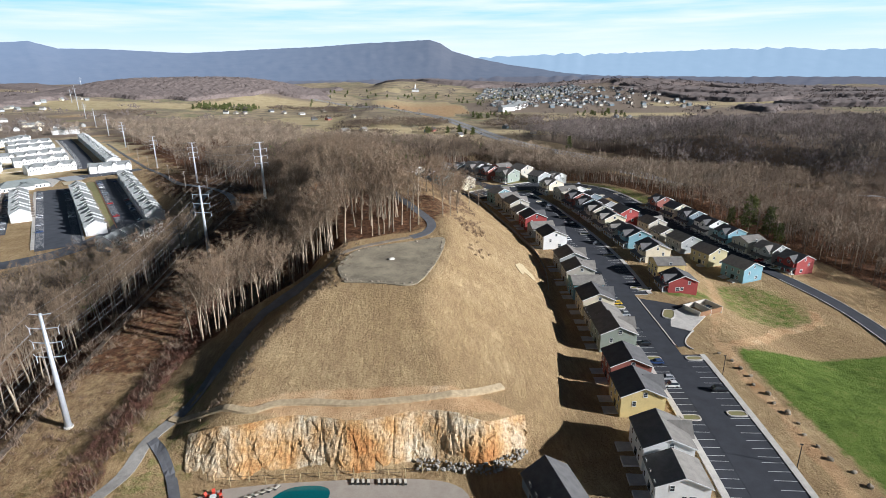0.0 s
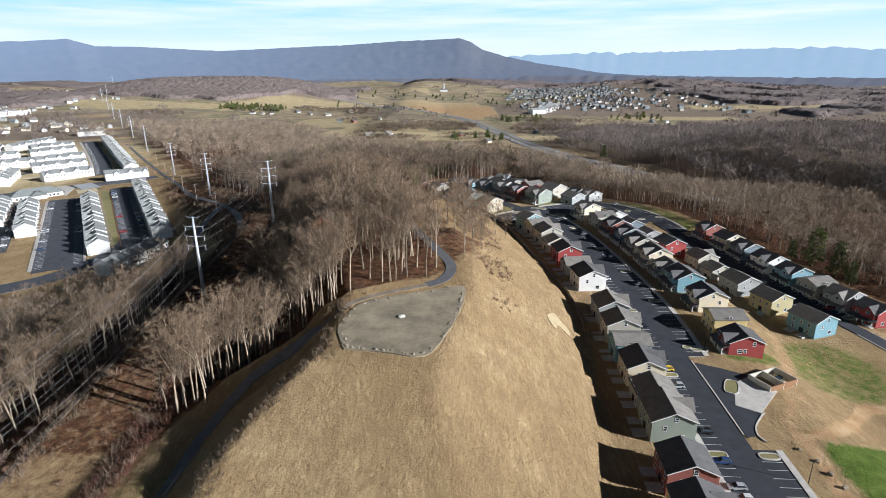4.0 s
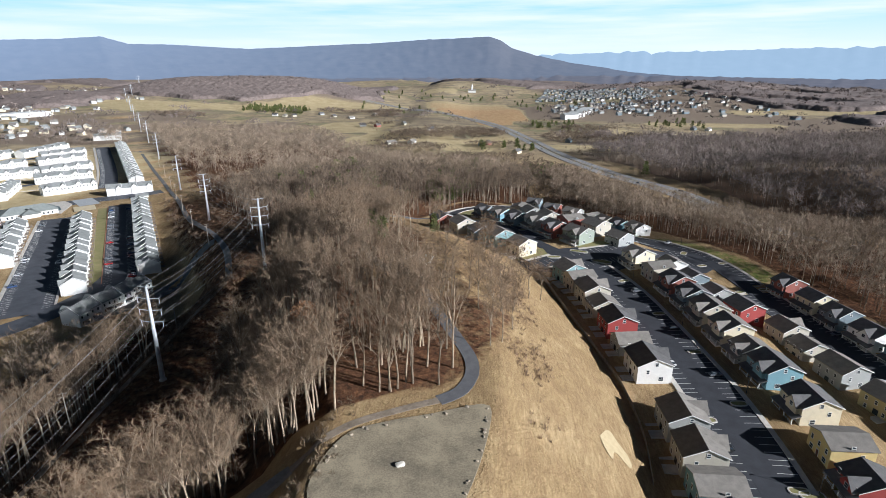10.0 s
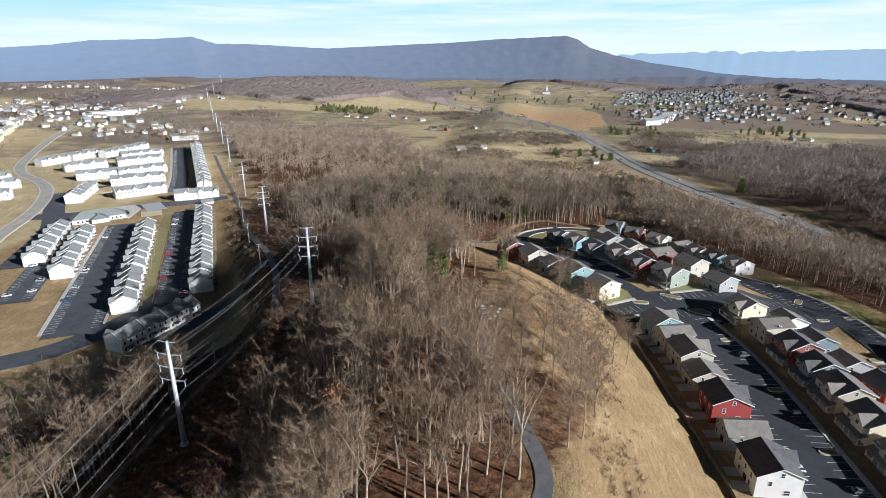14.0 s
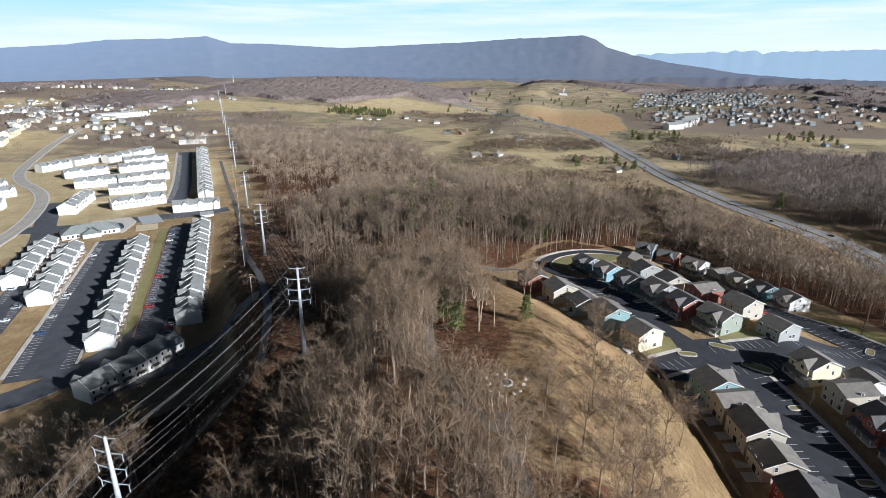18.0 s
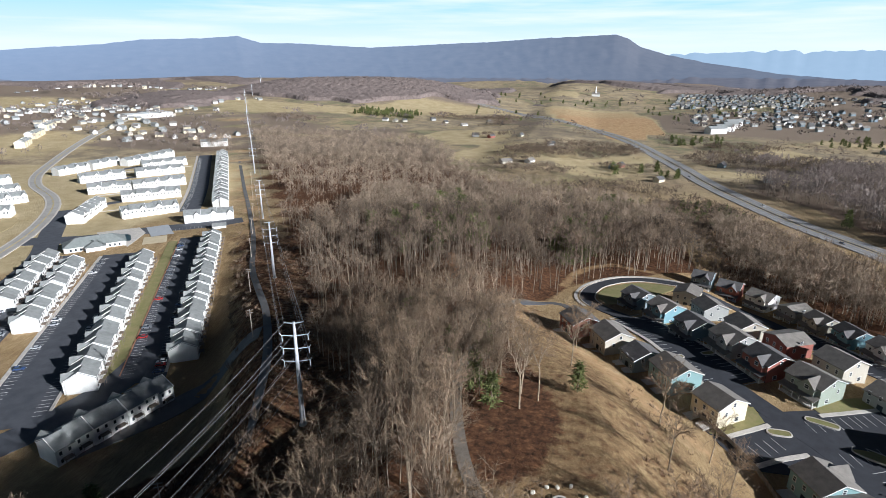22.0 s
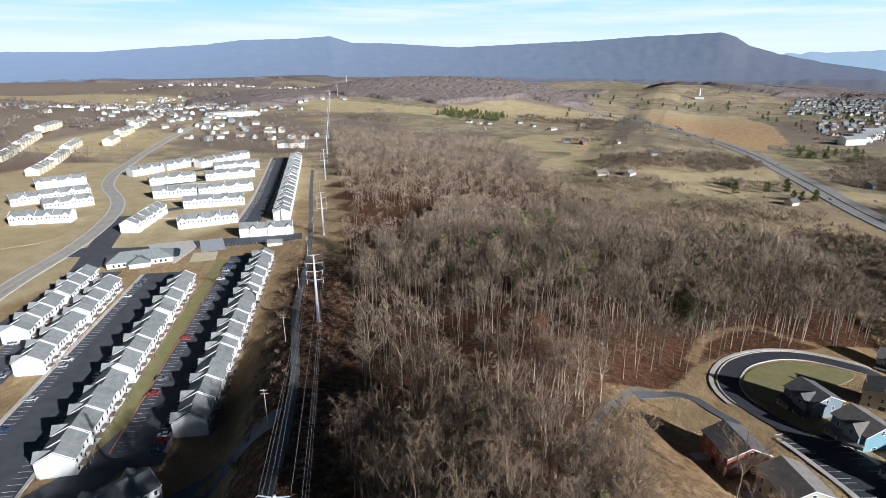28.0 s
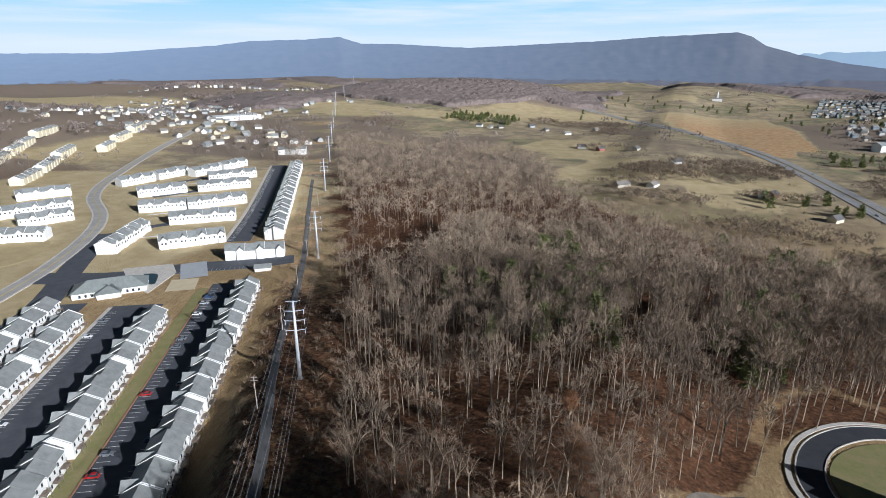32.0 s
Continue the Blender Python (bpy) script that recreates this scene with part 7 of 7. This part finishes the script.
left_edge = scatter(1300, -140, -94, 95, 275, lambda x, y: ease(corridor_x(y) - 17 - x, 0, 4) * ease(x - corridor_x(y) + 46, 0, 8) * 0.2)
for k, r in enumerate(left_edge[:82]):
    tree(r[0], r[1], k, r[4] * 1.25, k * 41, "tall bare oak beside the power line")
more = scatter(60000, -190, 300, 40, 700, lambda x, y: np.where(near_zone(x, y) | bank_zone(x, y) | (x > 0.95 * y + 60), 0, woods(x, y)) * np.where((x < 60) & (y > 385), lin(y, (385, 0.07), (450, 0.08), (500, 0.11), (600, 0.15)), np.where((x < -88) & (y < 345), 0.23, 0.17)))
more = more[~((more[:, 0] < -120) & (more[:, 1] > 288) & (more[:, 1] < 350))]
more[:, 4] *= np.where((more[:, 0] < -88) & (more[:, 1] < 350), 0.95, np.where(more[:, 0] < 70, lin(more[:, 1], (400, 0.95), (480, 1.25)), 1.12))
more = more[~((more[:, 1] < 345) & (more[:, 0] > corridor_x(more[:, 1]) - 44) & (more[:, 0] < corridor_x(more[:, 1])))]
close = (more[:, 1] < 600) & (more[:, 0] < 70)
fine, more = more[close], more[~close]
west, fine = fine[(fine[:, 0] < -88) & (fine[:, 1] < 345)], fine[~((fine[:, 0] < -88) & (fine[:, 1] < 345))]
fine = np.concatenate([fine, scatter(900, -260, -60, 405, 640, lambda x, y: ease(x - corridor_x(y), 17, 20) * ease(corridor_x(y) + 38 - x, 0, 8) * 0.55)])
flank = scatter(2600, -80, 0, 205, 398, lambda x, y: np.where(near_zone(x, y), woods(x, y), 0) * ease(-x - lin(y, (205, 34), (240, 22), (300, 20), (398, 22)), 0, 8) * 0.3)
flank[:, 4] *= lin(flank[:, 1], (230, 1.05), (290, 0.82), (400, 0.82))
for rows, forms, label in ((hill[110:], NEAR, "bare winter wood on the hilltop"), (flank, FINE, "bare winter wood on the west flank of the hill"), (west, FINE, "bare winter wood west of the power line"), (fine[fine[:, 1] < 425], NEAR, "bare winter wood with fine twigs darkened for shade"), (fine[fine[:, 1] >= 425], FINE, "bare winter wood with slim trunks and fine twigs"), (more, MID, "dense bare winter woodland with grey-brown twigs")):
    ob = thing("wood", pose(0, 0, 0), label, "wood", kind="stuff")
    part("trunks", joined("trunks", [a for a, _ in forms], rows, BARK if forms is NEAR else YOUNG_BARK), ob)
    # the nearest mid wood takes the twigs with shade put into their colour
    part("crowns", joined("crowns", [b for _, b in forms], rows, SHADE_TWIG if "dark" in label else OAK_TWIG if forms is NEAR else SUNLIT_TWIG if forms is MID else TWIG), ob)
farther = scatter(34000, -1700, 1600, 40, 2500, lambda x, y: np.where(((x > -190) & (x < 300) & (y < 700)) | ((x > -560) & (x < 110) & (y >= 700) & (y < 1145)) | bank_zone(x, y) | ((np.abs(ridge_axes(x, y)[0]) < 470) & (np.abs(ridge_axes(x, y)[1]) < 270)), 0, np.maximum(woods(x, y), np.where((y > 880) & ~((x > 190) & (x < 720) & (y > 1380) & (y < 2450)), 0.05 + 0.13 * (np.sin(x / 37 + y / 90) > 0.8), 0) * (quarry(x, y) < 0) * (np.abs(x - highway_x(y)) > 25))) * np.clip(850 / np.hypot(x, y), 0, 1) ** np.where(np.abs(ridge_axes(x, y)[1]) < 250, 0.5, 1.5) * 0.85)
nearer = np.hypot(farther[:, 0], farther[:, 1] - 200) < 820
middle, farther = farther[nearer], farther[~nearer]
deep = scatter(24000, -560, 110, 700, 1145, lambda x, y: woods(x, y) * 0.22)
middle = np.concatenate([middle, deep])
bank = scatter(27000, 150, 830, 200, 1020, lambda x, y: woods(x, y) * bank_zone(x, y) * (x < 0.95 * y + 60) * 0.42)
bank[:, 4] *= 1.2
crest = scatter(5000, -1200, -180, 1560, 2260, lambda x, y: ridge_wood(x, y) * 0.28)
farther[:, 4] *= 1 + 0.6 * np.clip(np.hypot(farther[:, 0], farther[:, 1]) / 1500 - 0.4, 0, 1)
remote = np.hypot(farther[:, 0], farther[:, 1]) > 1250
thinned = ~remote | (np.arange(len(remote)) % 4 == 0)
farther, remote = farther[thinned], remote[thinned]
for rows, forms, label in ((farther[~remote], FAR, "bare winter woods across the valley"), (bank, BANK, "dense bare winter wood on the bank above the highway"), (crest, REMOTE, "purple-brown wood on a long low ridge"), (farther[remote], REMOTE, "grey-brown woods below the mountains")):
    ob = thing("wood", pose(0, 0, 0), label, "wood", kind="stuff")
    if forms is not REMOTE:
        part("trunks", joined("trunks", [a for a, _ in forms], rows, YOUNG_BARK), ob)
    part("crowns", joined("crowns", [b for _, b in forms], rows, BANK_TWIG if forms is BANK else HAZED_TWIG), ob)
ob = thing("wood", pose(0, 0, 0), "bare brown winter wood in the valley", "wood", kind="stuff")
part("trunks", joined("trunks", [a for a, _ in FAIR], middle, YOUNG_BARK), ob)
part("crowns", joined("crowns", [b for _, b in FAIR], middle, SUNLIT_TWIG), ob)
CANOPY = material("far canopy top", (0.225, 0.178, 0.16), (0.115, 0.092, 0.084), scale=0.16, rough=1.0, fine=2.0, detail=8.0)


def canopy(label, x0, x1, y0, y1, step, cell, rise, chance):
    """The closed crowns of a wood far off: one lumpy sheet with a dome for each tree."""
    r = np.random.default_rng(int(abs(x0) + y1))
    cx, cy = np.arange(x0, x1, step), np.arange(y0, y1, step)
    X, Y = np.meshgrid(cx, cy)
    X, Y = X + r.uniform(-0.3, 0.3, X.shape) * step, Y + r.uniform(-0.3, 0.3, X.shape) * step
    ix, iy = np.floor((X - x0) / cell).astype(int) + 1, np.floor((Y - y0) / cell).astype(int) + 1
    n, m = ix.max() + 3, iy.max() + 3
    jx, jy, tall = r.uniform(0.1, 0.9, (m, n)), r.uniform(0.1, 0.9, (m, n)), r.uniform(0.55, 1.15, (m, n))
    top = np.zeros(X.shape)
    for a in (-1, 0, 1):
        for b in (-1, 0, 1):
            i, j = np.clip(ix + a, 0, n - 1), np.clip(iy + b, 0, m - 1)
            d = np.hypot((X - x0) / cell - (i - 1 + jx[j, i]), (Y - y0) / cell - (j - 1 + jy[j, i]))
            top = np.maximum(top, tall[j, i] * np.sqrt(np.clip(1 - (d / 0.95) ** 2, 0, 1)))
    there = chance(X, Y)
    Z = height(X, Y) - 1 + rise * (0.62 + 0.25 * top + r.uniform(-0.12, 0.12, X.shape)) * ease(there, 0.1, 0.75)
    k = np.arange(X.size).reshape(X.shape)
    q = np.stack([k[:-1, :-1], k[:-1, 1:], k[1:, 1:], k[1:, :-1]], -1).reshape(-1, 4)
    q = q[(there.ravel()[q] > 0.04).any(1)]
    t = np.concatenate([q[:, [0, 1, 2]], q[:, [0, 2, 3]]])
    used, t = np.unique(t, return_inverse=True)
    ob = thing("wood", pose(0, 0, 0), label, "wood", kind="stuff")
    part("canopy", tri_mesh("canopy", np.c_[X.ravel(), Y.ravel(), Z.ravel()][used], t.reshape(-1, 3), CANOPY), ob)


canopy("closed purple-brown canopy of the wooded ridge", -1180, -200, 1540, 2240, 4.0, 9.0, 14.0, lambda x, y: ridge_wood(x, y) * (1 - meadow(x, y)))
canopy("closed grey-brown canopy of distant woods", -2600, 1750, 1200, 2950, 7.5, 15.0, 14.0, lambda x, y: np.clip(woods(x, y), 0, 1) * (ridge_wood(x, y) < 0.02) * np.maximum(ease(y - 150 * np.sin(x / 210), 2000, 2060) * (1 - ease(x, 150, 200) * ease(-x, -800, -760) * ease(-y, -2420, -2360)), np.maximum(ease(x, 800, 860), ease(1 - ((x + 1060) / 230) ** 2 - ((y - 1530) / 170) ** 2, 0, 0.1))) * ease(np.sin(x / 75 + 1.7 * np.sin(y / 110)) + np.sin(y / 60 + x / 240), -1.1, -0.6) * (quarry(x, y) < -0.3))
thicket = scatter(9000, -260, 430, 760, 1380, lambda x, y: (1 - np.clip(meadow(x, y), 0, 1)) * (quarry(x, y) < -0.1) * (np.abs(x - highway_x(y)) > 20) * (woods(x, y) < 0.2) * ease(np.sin(x / 26 + 1.3 * np.sin(y / 60)) + np.sin(y / 33 + x / 90), 0.0, 0.7) * 0.42)
thicket[:, 4] *= 0.5
for x0, y0, wx, wy in ((-73, 1003, 52, 48), (15, 1087, 85, 45), (146, 1003, 36, 40), (241, 1142, 60, 45), (-191, 1581, 45, 60), (-258, 1543, 60, 40), (-621, 1335, 70, 35), (300, 1010, 90, 60), (-40, 1012, 78, 42), (45, 1062, 55, 36), (52, 925, 44, 20), (-90, 935, 40, 16), (-175, 1450, 34, 60), (-335, 1565, 36, 50), (-160, 1205, 40, 22), (200, 1055, 60, 40), (285, 990, 70, 40), (190, 1000, 30, 22), (30, 790, 72, 32), (-60, 868, 60, 26), (60, 640, 40, 60), (95, 700, 45, 70)):
    clump = scatter(int(wx * wy / 6), x0 - wx, x0 + wx, y0 - wy, y0 + wy, lambda x, y: ease(1 - ((x - x0) / wx) ** 2 - ((y - y0) / wy) ** 2 + 0.3 * np.sin(x / 7) * np.sin(y / 9), 0.05, 0.4) * (np.abs(x - highway_x(y)) > 22))
    clump[:, 4] *= 0.72
    thicket = np.concatenate([thicket, clump])
ob = thing("brush", pose(0, 0, 0), "grey-brown thickets between the fields", "brush", kind="stuff")
part("stems", joined("stems", [b for _, b in FAR], thicket, TWIG), ob)

# ---- evergreens and brush ----
PINES = [pine_arrays(90 + i, 14, 16, 12) for i in range(3)]
pine_meshes = [(tri_mesh("trunk", *a, BARK), tri_mesh("needles", *b, PINE)) for a, b in PINES]


def pine(x, y, k, size=1.0, label="dark green pine among bare trees"):
    t = thing("pine_tree", pose(x, y, float(height(x, y)), 0, 0, k * 71) @ Matrix.Scale(size, 4), label, "tree", "evergreens")
    part("trunk", pine_meshes[k % 3][0], t)
    part("needles", pine_meshes[k % 3][1], t)


for k, (x, y, s) in enumerate(((-2, 337, 0.7), (-31, 352, 1.0), (-40, 345, 0.9), (-63, 377, 1.1), (14, 400, 0.5), (-138, 232, 1.1), (-134, 226, 0.9), (-136, 300, 1.0), (206, 303, 1.55), (210, 290, 1.35), (209, 279, 0.9), (200, 312, 0.8), (206, 690, 1.2), (-30, 330, 0.9), (-24, 322, 0.8), (-44, 230, 1.0), (-90, 560, 1.1), (-75, 600, 1.2), (-60, 585, 1.0), (-40, 620, 1.1), (-95, 640, 1.2), (-20, 575, 1.0), (-10, 640, 1.1), (20, 600, 1.0), (-110, 520, 1.0), (-70, 540, 1.0), (-35, 540, 0.9), (-55, 660, 1.1), (-85, 690, 1.1), (-129, 561, 1.6), (-111, 541, 1.6), (-88, 518, 1.5), (-69, 537, 1.5), (-60, 522, 1.45), (-10, 562, 1.6), (-149, 566, 1.5), (-118, 578, 1.6), (-83, 540, 1.5))):
    pine(x, y, k, s)
stand = scatter(700, -120, 60, 500, 700, lambda x, y: np.clip(woods(x, y), 0, 1) * (x < 12 + 0.3 * (y - 560)) * ease(np.sin(x / 21 + 0.6) + np.sin(y / 27 + x / 60), 0.1, 0.9) * 0.4)
for k, r in enumerate(stand[:70]):
    pine(r[0], r[1], k + 1, 0.8 * r[4] + 0.55, "olive-green pine among bare trees")
grp = scatter(260, 60, 150, 640, 760, lambda x, y: ease(1 - ((x - 108) / 38) ** 2 - ((y - 705) / 50) ** 2, 0, 0.3) * 0.7)
grp[:, 4] *= 0.45
ob = thing("cedars", pose(0, 0, 0), "thicket of small dark cedars on the rough slope", "trees", kind="stuff")
part("needles", joined("needles", [pine_arrays(97 + i, 14, 8, 6, 1.7)[1] for i in range(3)], grp, PINE), ob)
far_pines = np.concatenate([scatter(400, -540, -390, 1480, 1580, lambda x, y: 0.28 + 0 * x), scatter(260, 130, 230, 1150, 1250, lambda x, y: 0.07 + 0 * x), scatter(160, 380, 480, 1190, 1300, lambda x, y: 0.12 + 0 * x), scatter(150, 20, 110, 880, 960, lambda x, y: 0.06 + 0 * x), scatter(500, -300, 400, 1500, 2300, lambda x, y: 0.14 * (quarry(x, y) < -0.1))])
ob = thing("evergreens", pose(0, 0, 0), "dark stands of pines in the farmland", "trees", kind="stuff")
part("needles", joined("needles", [pine_arrays(95, 11, 9, 8, 1.5)[1]], far_pines, PINE), ob)


def bush_arrays(seed, n, w):
    r = np.random.default_rng(seed)
    b = Wood()
    for _ in range(n):
        p = r.normal(size=3) * (0.5, 0.5, 0.1)
        b.blade(p, p + np.array([r.normal() * 0.7, r.normal() * 0.7, 1.0 + r.random()]), w, r)
    return b.arrays()


BUSH = [bush_arrays(i, 20, 0.065) for i in range(4)]
red_brush = scatter(3500, -84, -58, 60, 250, lambda x, y: ease(x - lin(y, (60, -80), (170, -76), (250, -74)), 0, 4) * ease(lin(y, (60, -71), (130, -65), (200, -57), (250, -60)) - x, 0, 3))
tan_brush = np.concatenate([scatter(2600, -108, -70, 60, 400, lambda x, y: 0.35 * ease(16 - np.abs(x - corridor_x(y)), 0, 6)), scatter(4600, 14, 60, 200, 440, lambda x, y: 0.5 * ease(x - lin(y, (200, 26), (240, 24), (300, 14), (360, 0), (440, -20)), 0, 6) * ease(lin(y, (200, 38), (240, 46), (300, 40), (360, 24), (440, 4)) - x, 0, 10) * (0.3 + ease(np.sin(x / 4) + np.sin(y / 6), 0, 1))), scatter(5000, -320, -90, 330, 700, lambda x, y: 0.3 * ease(26 - np.abs(x - corridor_x(y)), 0, 8))])
scrub = np.concatenate([scatter(2600, -125, -56, 20, 330, lambda x, y: ease(np.abs(x - corridor_x(y) - 2), 7, 12) * ease(lin(y, (60, -71), (130, -64), (200, -58), (330, -60)) - x, 0, 3) * 0.6), scatter(2000, -330, -70, 330, 620, lambda x, y: ease(np.abs(x - corridor_x(y) + 6), 8, 14) * ease(30 - np.abs(x - corridor_x(y)), 0, 5) * ease(-y, -600, -500))])
rim = scatter(2600, -50, -8, 118, 206, lambda x, y: ease(4.5 - np.abs(x - lin(y, (118, -46), (134, -40), (145, -34.5), (152, -31), (158, -26.5), (167, -22), (181, -20.5), (206, -18)) + 2 * np.sin(y / 3)), 0, 3) * 0.55)
edge = scatter(9000, -20, 200, 520, 760, lambda x, y: ease(highway_x(y) - 22 - x, 0, 10) * ease(x - lin(y, (520, 60), (560, 70), (640, 80), (760, 60)), 0, 12) * 0.8)
for rows, mat, label in ((red_brush, material("red brush", (0.2, 0.095, 0.062), (0.11, 0.05, 0.033), scale=0.3, rough=0.95), "reddish brush along the power line"), (tan_brush, BRUSH, "dry tan brush and tall grass"), (rim, material("rim brush", (0.22, 0.16, 0.1), (0.1, 0.072, 0.045), scale=0.4, rough=0.95), "dark ragged brush along the shoulder of the hill"), (edge, TWIG, "grey scrub beside the highway"), (scrub, SHADE_TWIG, "dark leafless scrub along the power line")):
    ob = thing("brush", pose(0, 0, 0), label, "brush", kind="stuff")
    rows = rows.copy()
    rows[:, 4] *= 1.6 if mat in (TWIG, SHADE_TWIG) else 0.9
    part("stems", joined("stems", BUSH, rows, mat), ob)
# oaks that keep their rusty leaves
leafy = Wood()
lr = np.random.default_rng(8)
for _ in range(1800):
    p = lr.normal(size=3)
    p = p / np.linalg.norm(p) * lr.random() ** 0.4 * (3.4, 3.4, 4.2) + (0, 0, 14.5)
    leafy.blade(p, p + lr.normal(size=3) * 0.34, 0.15, lr)
leaf_mesh = tri_mesh("leaves", *leafy.arrays(), RUST)
for x, y, size in ((-31, 222, 1.25), (-56, 422, 0.85), (-64, 452, 0.8), (-60, 436, 0.7), (-23, 329, 0.35)):
    oak = thing("tree", pose(x, y, float(height(x, y)), 0, 0, x) @ Matrix.Scale(size, 4), "oak still holding rust-brown leaves", "tree", "bare trees on the hill")
    part("trunk", near_meshes[1][0], oak)
    part("crown", near_meshes[1][1], oak)
    part("leaves", leaf_mesh, oak)
